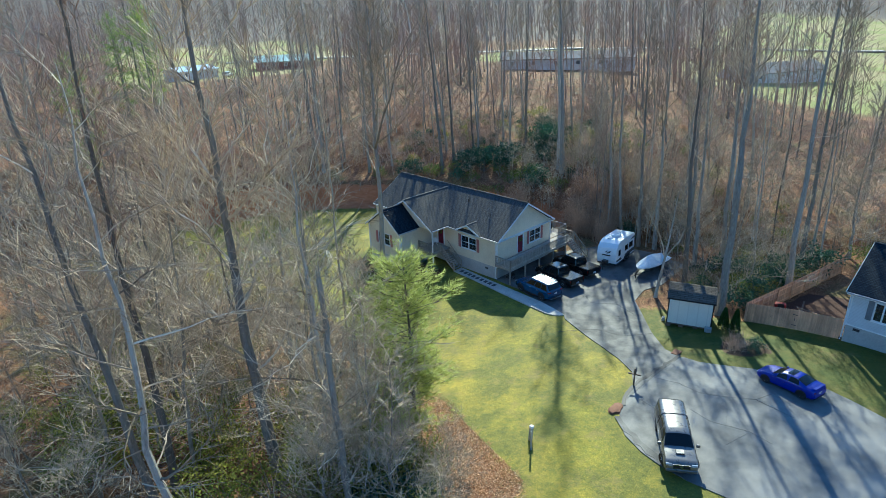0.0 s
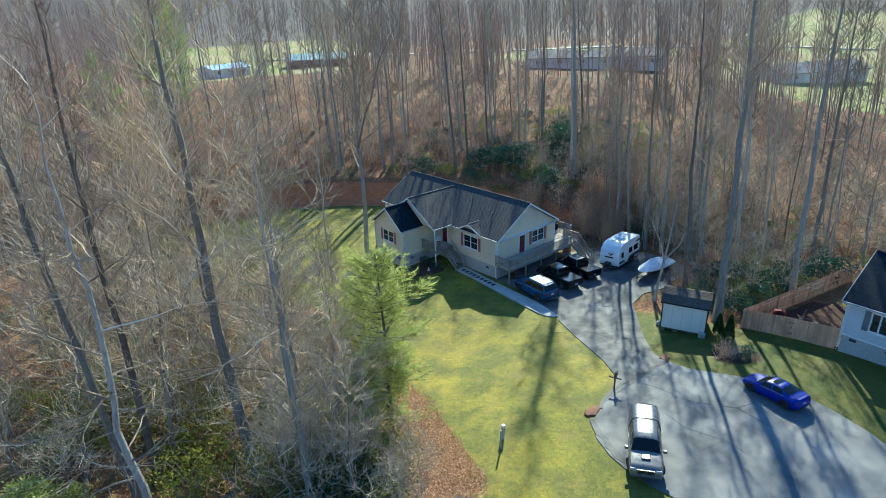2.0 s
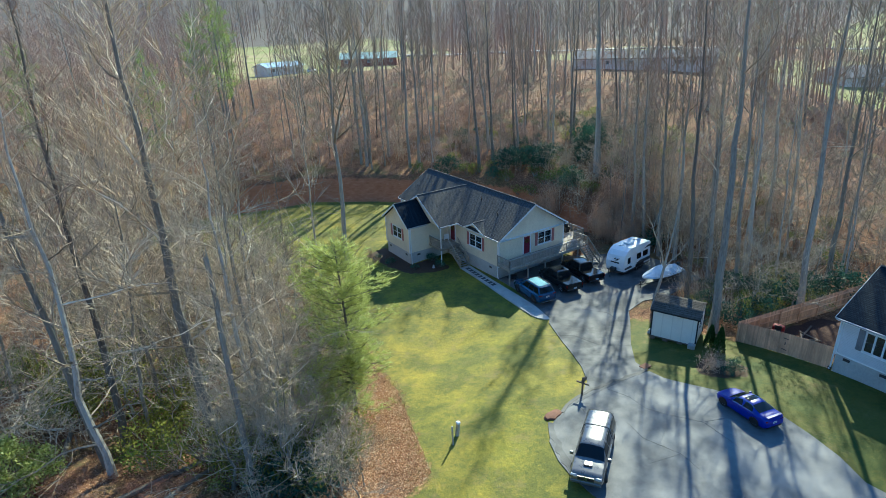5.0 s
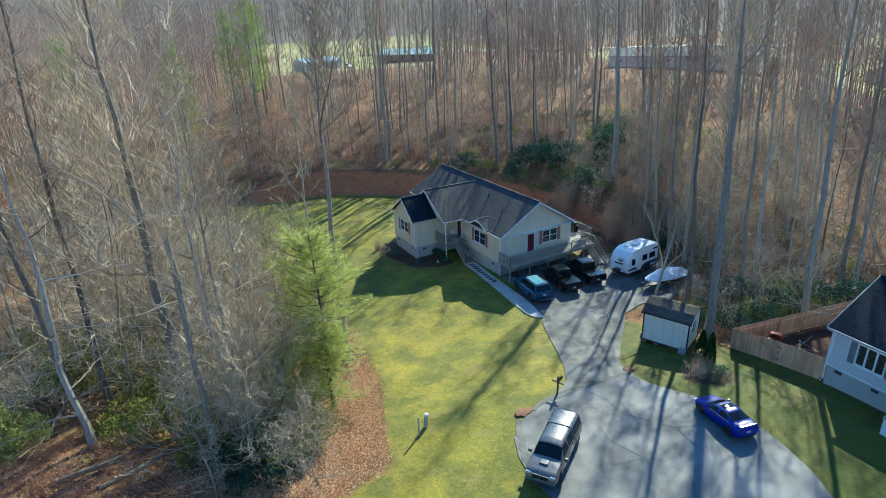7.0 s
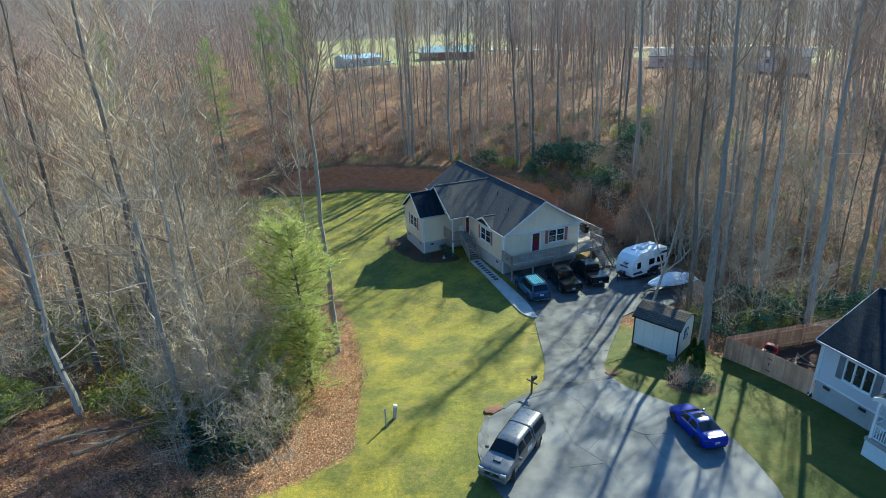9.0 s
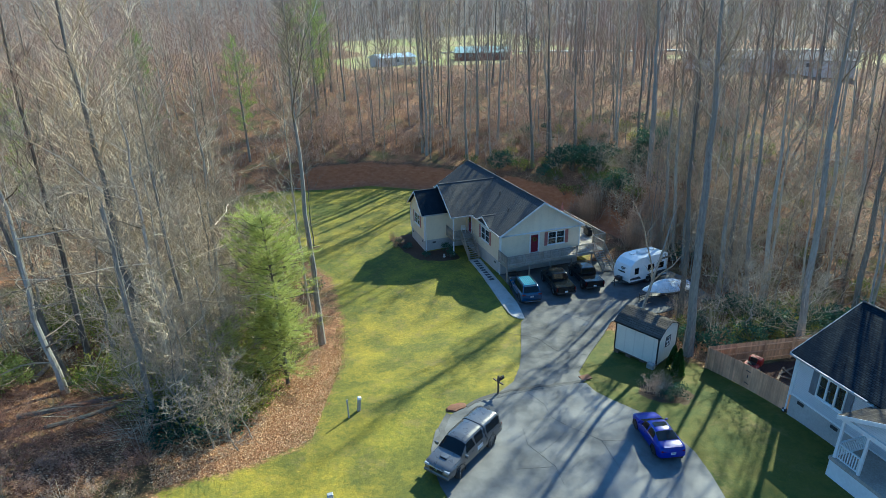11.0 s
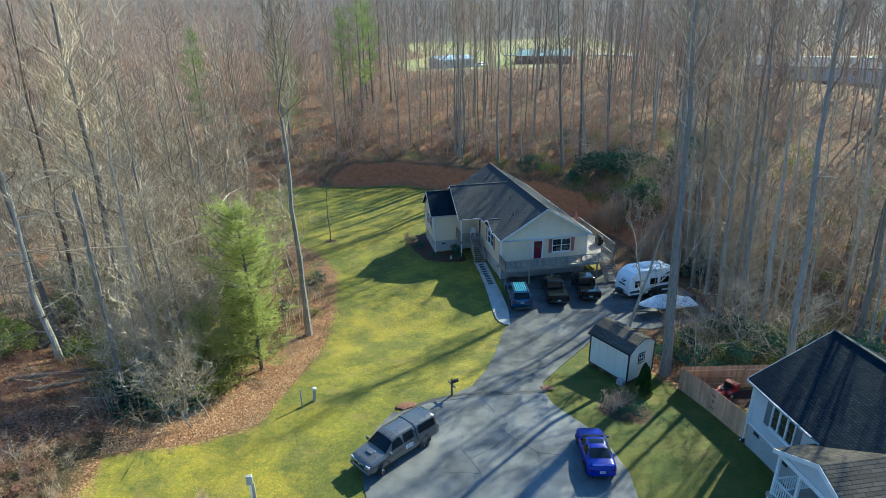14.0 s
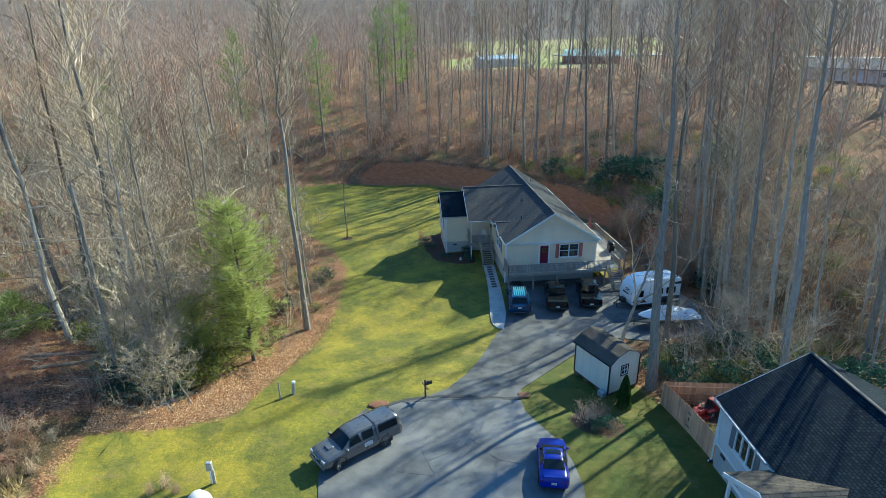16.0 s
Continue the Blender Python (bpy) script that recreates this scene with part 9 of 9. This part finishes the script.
for x, y in scatter(WOODS_W, 34, 2.5, rr, []) + scatter([(18, -12), (24, -6), (27, 8), (26, 20), (40, 24), (48, 0), (30, -24), (19, -22)], 34, 2.5, rr, []):
    plant("evergreen_shrub", "yellow-green leafy shrub among bare trees", "bush", LAUREL[2], EN, x, y, rr.uniform(0, 6.28), rr.uniform(0.5, 1.1), "evergreen shrubs")
for x, y, s in ((-2.9, 9.2, 0.5), (-3.2, 7.1, 0.45), (-5.8, 8.6, 0.35), (-7.2, 12.2, 0.4), (-7.6, 14.6, 0.35), (0.9, -26.8, 0.5), (-0.2, -26.9, 0.35)):
    plant("low_shrub", "low clipped green shrub in the mulch bed", "bush", LAUREL[1], EN, x, y, x * 2.0, s, "bed shrubs")
for x, y, s in ((-8.1, 15.8, 0.7), (-8.4, 13.4, 0.6)):
    plant("dry_grass_clump", "tan clump of dry ornamental grass by the house", "grass", CANE[0], SN, x, y, 0.4, s * 0.6, "dry grass clumps")
BEDBRUSH = ready(thicket(76, 70, 1.5, 2.0, 3, 4, 0.012), (M_TWIG_T, M_TWIG_T), SN)
plant("bare_shrub", "dense bare twiggy shrub in a bed by the road", "bush", BEDBRUSH, SN, -0.1, -25.6, 0.3, 0.95, "bed shrubs")
plant("bare_shrub", "dense bare twiggy shrub in a bed by the road", "bush", BEDBRUSH, SN, 0.9, -25.2, 1.9, 0.8, "bed shrubs")
for x, y, h in ((3.0, -24.3, 2.2), (3.5, -23.2, 1.9)):
    rr2 = random.Random(int(x * 10))
    g, wood = Geo(), Geo().tube([(0, 0, -0.1), (0, 0, h * 0.9)], [0.05, 0.015], 5)
    for _ in range(1500):
        z = rr2.random() ** 0.8 * h
        q = 0.46 * (1 - z / h) ** 0.7 * (0.75 + 0.3 * rr2.random())
        a = rr2.uniform(0, 6.283)
        leaf_quad(g, Vector((q * math.cos(a), q * math.sin(a), z)), Vector((math.cos(a) * 0.4, math.sin(a) * 0.4, 1)).normalized(), 0.2, 0.05, rr2)
    plant("arborvitae", "narrow dark green arborvitae beside the shed", "bush", ready((wood, g), (M_BARK_D, M_ARBOR), TN), TN, x, y, 0, 1.0, "arborvitae")
# tan canes at the foot of the bank, red brush in the clearing
for x, y in scatter([(17.4, -3.5), (20.8, -4), (21.6, 3), (21.4, 10), (19.6, 15), (17.6, 14), (18.4, 6), (17.6, 1)], 46, 0.9, rr, []):
    plant("cane_thicket", "tall tan canes growing at the foot of the bank", "bush", rr.choice(CANE), SN, x, y, rr.uniform(0, 6.28), rr.uniform(0.8, 1.25), "tan canes")
for x, y in scatter([(18.6, -1), (21, 4.5), (23.4, 5), (27, 1), (26, -2.4), (22, -1.6)], 30, 0.9, rr, []):
    plant("cane_thicket", "tall tan canes growing on the bank behind the trailer", "bush", rr.choice(CANE), SN, x, y, rr.uniform(0, 6.28), rr.uniform(0.9, 1.3), "tan canes")
for x, y in scatter([(-54, -6), (-42, -9), (-35, -15), (-33.4, -20), (-32.6, -24.6), (-33.6, -28), (-40, -28), (-54, -25)], 120, 1.0, rr, []):
    plant("low_brush", "low reddish bare brush in the clearing", "bush", REDBRUSH, SN, x, y, rr.uniform(0, 6.28), rr.uniform(0.6, 1.1), "low brush")
for x, y in scatter([(10.5, -14.5), (16, -14.5), (17, -21), (12, -23), (8, -20)], 26, 1.2, rr, []):
    plant("brush", "tangled leafless brush behind the shed", "bush", rr.choice(BRUSH), SN, x, y, rr.uniform(0, 6.28), rr.uniform(0.5, 0.9), "brush")
for x, y in scatter([(-33, -20.5), (-29, -20), (-26.8, -17), (-26.4, -11), (-29, -10), (-34, -15)], 14, 1.3, rr, []):
    plant("brush", "tangled leafless brush at the woods edge", "bush", rr.choice(BRUSH), SN, x, y, rr.uniform(0, 6.28), rr.uniform(0.6, 1.0), "brush")

# leafy saplings over the floor of the west woods
for k in range(26):
    a, b = (k * 0.618) % 1.0, (k * 0.381 + 0.2) % 1.0
    x, y = -24.5 - 17.0 * a - 4.0 * b, -8.0 + 26.0 * b
    plant("evergreen_shrub", "olive-green leafy shrub under bare branches", "bush", LAUREL[2 if k % 3 == 0 else 3], EN, x, y, k * 1.9, 1.0 + 0.12 * (k % 6), "evergreen shrubs")
# green understory round the foot of the pine, under thin branchy trees
for x, y, k, sc in ((-27.4, -17.6, 3, 1.3), (-28.6, -16.4, 2, 1.5), (-29.9, -17.4, 3, 1.4), (-31.4, -17.6, 3, 1.1), (-30.6, -14.8, 3, 1.4), (-28.9, -13.6, 2, 1.3), (-26.4, -16.2, 3, 1.2), (-26.2, -12.4, 2, 1.2), (-31.9, -12.9, 3, 1.3), (-29.2, -11.0, 2, 1.1)):
    plant("evergreen_shrub", "yellow-green leafy shrub among bare trees" if k == 2 else "olive-green leafy shrub under bare branches", "bush", LAUREL[k], EN, x, y, x * 2.9 + y, sc, "evergreen shrubs")
for x, y, k, turn, sc, tilt in ((-28.3, -15.0, 1, 0.6, 0.8, (0.02, -0.04)), (-31.2, -14.2, 0, 2.4, 0.9, (-0.03, 0.02)), (-26.9, -10.4, 3, 4.1, 0.75, (0.03, 0.02)), (-30.4, -16.8, 3, 5.2, 0.62, (0.06, -0.05))):
    plant("hardwood_tree", "thin leafless tree with pale tangled branches", "tree", HAZE[k], TN, x, y, turn, sc, "bare hardwoods", tilt)
# shrubs added within the thicket to throw the dark hollow at its foot
for x, y, k, sc in ((-29.8, -18.9, 1, 1.3), (-28.6, -18.5, 1, 1.2), (-31.0, -18.8, 1, 1.35), (-31.8, -20.0, 1, 0.8)):
    plant("evergreen_shrub", "dark leafy shrub added inside the thicket to cast shade", "bush", LAUREL[k], EN, x, y, x * 2.2, sc, "evergreen shrubs")
for x, y, k, sc in ((-34.5, -27.0, 1, 0.5), (-33.1, -25.6, 0, 0.36), (-36.0, -25.2, 1, 0.55), (-33.4, -27.6, 1, 0.4), (-35.6, -28.4, 0, 0.4), (-37.4, -26.4, 1, 0.6), (-38.6, -24.8, 0, 0.5), (-34.6, -24.6, 1, 0.5), (-36.6, -27.4, 1, 0.5)):
    plant("brush", "low weedy brown brush at the lawn edge", "bush", BRUSH[k], SN, x, y, x * 1.9, sc, "brush")
for x, y, sc in ((-34.0, -28.4, 0.32), (-33.0, -28.0, 0.26), (-35.0, -26.0, 0.3), (-36.8, -28.8, 0.34), (-33.6, -26.6, 0.24)):
    plant("dry_grass_clump", "wispy tan clump of dry grass in the lawn", "grass", CANE[0], SN, x, y, y * 1.3, sc, "dry grass clumps")
for x, y, k, turn, sc, tilt in ((-27.8, -21.6, 1, 2.0, 0.55, (0.1, -0.2)), (-29.2, -21.0, 0, 0.7, 0.6, (0.2, -0.05)), (-26.9, -20.4, 2, 3.9, 0.5, (0.15, 0.1)), (-28.3, -20.2, 1, 5.0, 0.8, (0.1, 0.0))):
    plant("dead_sapling", "small arching bare tree at the leaf strip", "tree", SPRAWL[k], TN, x, y, turn, sc, "arching saplings", tilt)
for x, y, s in ((-25.7, -29.1, 0.34), (-25.0, -29.6, 0.28), (-26.4, -29.5, 0.3)):
    plant("dry_grass_clump", "wispy tan clump of dry grass in the lawn", "grass", CANE[0], SN, x, y, x, s, "dry grass clumps")

# ---- fallen trunks
for x, y, a, L, r in ((-37.5, -14.0, 20, 7, 0.2), (-36.2, -15.6, 35, 6, 0.15), (-27.5, -6.5, 120, 8, 0.2), (-30.5, 3.0, 70, 9, 0.22), (-41.5, -5.4, 80, 6, 0.18)):
    d = Vector((math.cos(radians(a)), math.sin(radians(a)), 0))
    P = [Vector((x, y, 0)) + d * L * t for t in (-0.5, -0.15, 0.2, 0.5)]
    g = Geo().tube([(p.x, p.y, ground(p.x, p.y) + r * 0.7) for p in P], [r, r * 0.95, r * 0.85, r * 0.6], 7)
    tagged(part("fallen_log", g, M_BARK_D, soft=True), "fallen weathered tree trunk on leaf litter", "log", "fallen logs")


# ---- loose leaves, straw, grass edge
def loose_leaves():
    rr = random.Random(12)
    g = Geo()
    STRIP = [(-32, -24.6), (-27.7, -23.5), (-23.4, -22.2), (-22.3, -19.0), (-19.8, -11.6), (-19.3, -8.2), (-22.6, -7.2), (-24, -13), (-27.5, -18.5), (-33, -20)]
    for poly, count in ((STRIP, 34000), (WOODS_W, 6000), ([(-50, -26), (-33, -26), (-26, -19), (-26, -8), (-50, -6)], 9000), (CLAY, 500), ([(5.4, -18), (9, -15), (10, -21), (6, -23)], 900)):
        xs, ys = [p[0] for p in poly], [p[1] for p in poly]
        x, y = np.array([rr.uniform(min(xs), max(xs)) for _ in range(count * 3)]), np.array([rr.uniform(min(ys), max(ys)) for _ in range(count * 3)])
        ok = inside(poly, x, y)
        x, y = x[ok][:count], y[ok][:count]
        z = height(x, y)
        for a, b, c in zip(x, y, z):
            leaf_quad(g, Vector((a, b, c + 0.03)), rand_dir(rr, rr.uniform(-0.1, 0.35)), rr.uniform(0.06, 0.12), 0.032, rr)
    me = raw_mesh(g, "fallen_leaves")
    me.materials.append(M_LEAFLITTER)
    tagged(new("fallen_leaves", me), "loose orange-brown fallen leaves", "leaves", kind="stuff")
    g = Geo()
    for poly, count, hh in ((STRAW, 6500, 0.75), ([(-24, -22.3), (-22.5, -19.0), (-19.6, -12.4), (-18.1, -4), (-19, -4), (-20.6, -12), (-23, -18.4), (-24.6, -21.6)], 1000, 0.3)):
        xs, ys = [p[0] for p in poly], [p[1] for p in poly]
        x, y = np.array([rr.uniform(max(min(xs), -48), max(xs)) for _ in range(count * 2)]), np.array([rr.uniform(min(ys), max(ys)) for _ in range(count * 2)])
        ok = inside(poly, x, y)
        x, y = x[ok], y[ok]
        for a, b, c in zip(x, y, height(x, y)):
            blade(g, Vector((a, b, c)), rand_dir(rr, rr.uniform(0.8, 2.5)), hh * rr.uniform(0.5, 1.2), 0.035, rr)
    me = raw_mesh(g, "dry_grass")
    me.materials.append(M_STRAW)
    tagged(new("dry_grass", me), "tufts of tan dry grass", "grass", kind="stuff")


loose_leaves()


# ---- far woods and far buildings
def far_woods():
    rr = random.Random(5)
    g = Geo()
    made = 0
    xs, ys = [], []
    while made < 3400:
        a = radians(rr.uniform(-12, 138))
        r = 82 + 560 * rr.random() ** 1.5
        x, y = 5 + r * math.cos(a), 5 + r * math.sin(a)
        if any(inside(p, np.array([x]), np.array([y]))[0] for p in FIELDS) or inside(WOODS_E, np.array([x]), np.array([y]))[0] or inside(WOODS_W, np.array([x]), np.array([y]))[0] or (inside(OPENING, np.array([x]), np.array([y]))[0] and rr.random() < 0.55):
            continue
        if math.hypot(x - 105, y - 64) < 26 or math.hypot(x - 42, y - 158) < 22:
            continue
        made += 1
        xs.append(x)
        ys.append(y)
    zs = height(np.array(xs), np.array(ys))
    for x, y, z in zip(xs, ys, zs):
        h = rr.uniform(16, 29)
        far = min(1.0, math.hypot(x, y) / 500)
        p = Vector((x, y, z))
        slope = -0.09 * h if y < x * 1.2 else 0.0
        g.spike(p, p + Vector((rr.uniform(-1, 1) + slope, rr.uniform(-1, 1) - slope * 0.4, h)), 0.12 + 0.13 * far)
        for _ in range(20):
            t = rr.uniform(0.15, 0.95)
            b = p + Vector((slope * t, -slope * 0.4 * t, h * t))
            d = rand_dir(rr, rr.uniform(0.3, 1.3))
            g.spike(b, b + d * (5.2 * (1.15 - t) + 1.0) * rr.uniform(0.6, 1.2), 0.035 + 0.09 * far)
    me = raw_mesh(g, "far_woods")
    me.materials.append(M_TWIG_R)
    tagged(new("far_woods", me), "distant leafless woods on the hills", "woods", kind="stuff")


far_woods()


def far_house(name, label, x, y, turn, L, W, wall_h, rise, wall_mat, roof_mat, windows=6, lift=0.0):
    m = Matrix.Translation((x, y, ground(x, y) + lift)) @ Matrix.Rotation(radians(turn), 4, "Z")
    h = thing(name, label, "house", m)
    g = Geo().box(-L / 2, L / 2, -W / 2, W / 2, -1.0, wall_h)
    for s in (-1, 1):
        g.prism([(-W / 2, wall_h), (W / 2, wall_h), (0, wall_h + rise - 0.1)], s * L / 2 - 0.1, s * L / 2 + 0.1, 0)
    part("wall", g, wall_mat, h)
    r = None
    for s in (-1, 1):
        a = [(-L / 2 - 0.4, s * (W / 2 + 0.5), wall_h - 0.1), (L / 2 + 0.4, s * (W / 2 + 0.5), wall_h - 0.1), (L / 2 + 0.4, 0, wall_h + rise), (-L / 2 - 0.4, 0, wall_h + rise)]
        p = part("roof" if r is None else "roof_slope", roof_slab(a, 0.2), roof_mat, r or h)
        r = r or p
    for k in range(windows):
        u = -L / 2 + L * (k + 0.5) / windows
        w = part("window", Geo().box(u - 0.6, u + 0.6, -W / 2 - 0.05, -W / 2 + 0.05, wall_h * 0.38, wall_h * 0.8), M_TRIM, h)
        part("pane", Geo().box(u - 0.5, u + 0.5, -W / 2 - 0.08, -W / 2 - 0.04, wall_h * 0.42, wall_h * 0.76), M_GLASS, w)
    return h


far_house("long_house", "long low pale house with a grey roof on the hill", 101.5, 61.0, -54, 37, 9.5, 2.9, 1.7, M_FARWALL, M_GREYROOF, 6)
far_house("metal_shed", "pale shed with a bright metal roof beyond the woods", 29.0, 152.0, 14, 14, 8, 2.9, 1.1, M_FARWALL, M_BLUEROOF, 3)
far_house("brick_house", "red brick house with a pale green metal roof", 68.0, 161.5, -30, 21, 11, 2.8, 1.9, M_FARBRICK, M_GREENROOF, 5)
far_house("farm_building", "long low grey farm building at the field edge", 138, 17, -23, 30, 10, 2.6, 2.2, M_FARWALL, M_GREYROOF, 3)
c = thing("far_car", "white car parked beside the far shed", "car", Matrix.Translation((39.5, 149.0, ground(39.5, 149.0) + 0.02)) @ Matrix.Rotation(radians(40), 4, "Z"))
part("body", shell([(-2.2, 0.3, 0.8, 0.95, 0.85, 0.7), (0, 0.25, 0.85, 0.98, 0.9, 0.8), (1.4, 0.25, 0.8, 0.92, 0.88, 0.75), (2.2, 0.35, 0.6, 0.7, 0.7, 0.55)]), M_WHITE, c)
cabin(c, M_WHITE, -2.0, 1.0, -1.7, 0.3, 0.95, 1.5, 0.8, 0.65, ((0.1, 0.45), (0.5, 0.85)))
for x in (1.35, -1.35):
    for s in (1, -1):
        wheel(c, x, s * 0.8, 0.33, 0.22)
# far road
pts = [(70, 215), (110, 190), (160, 150), (210, 110), (250, 60), (280, 0)]
g = Geo()
rings = []
for k in range(60):
    t = k / 59 * (len(pts) - 1)
    i = min(int(t), len(pts) - 2)
    x, y = [pts[i][q] + (pts[i + 1][q] - pts[i][q]) * (t - i) for q in (0, 1)]
    z = ground(x, y) + 0.5
    rings.append([(x - 2.6, y - 2.6, z - 0.4), (x - 2.6, y - 2.6, z), (x + 2.6, y + 2.6, z), (x + 2.6, y + 2.6, z - 0.4)])
g.loft(rings)
tagged(part("far_road", g, M_CONCRETE), "pale road beyond the woods", "road", kind="structure")
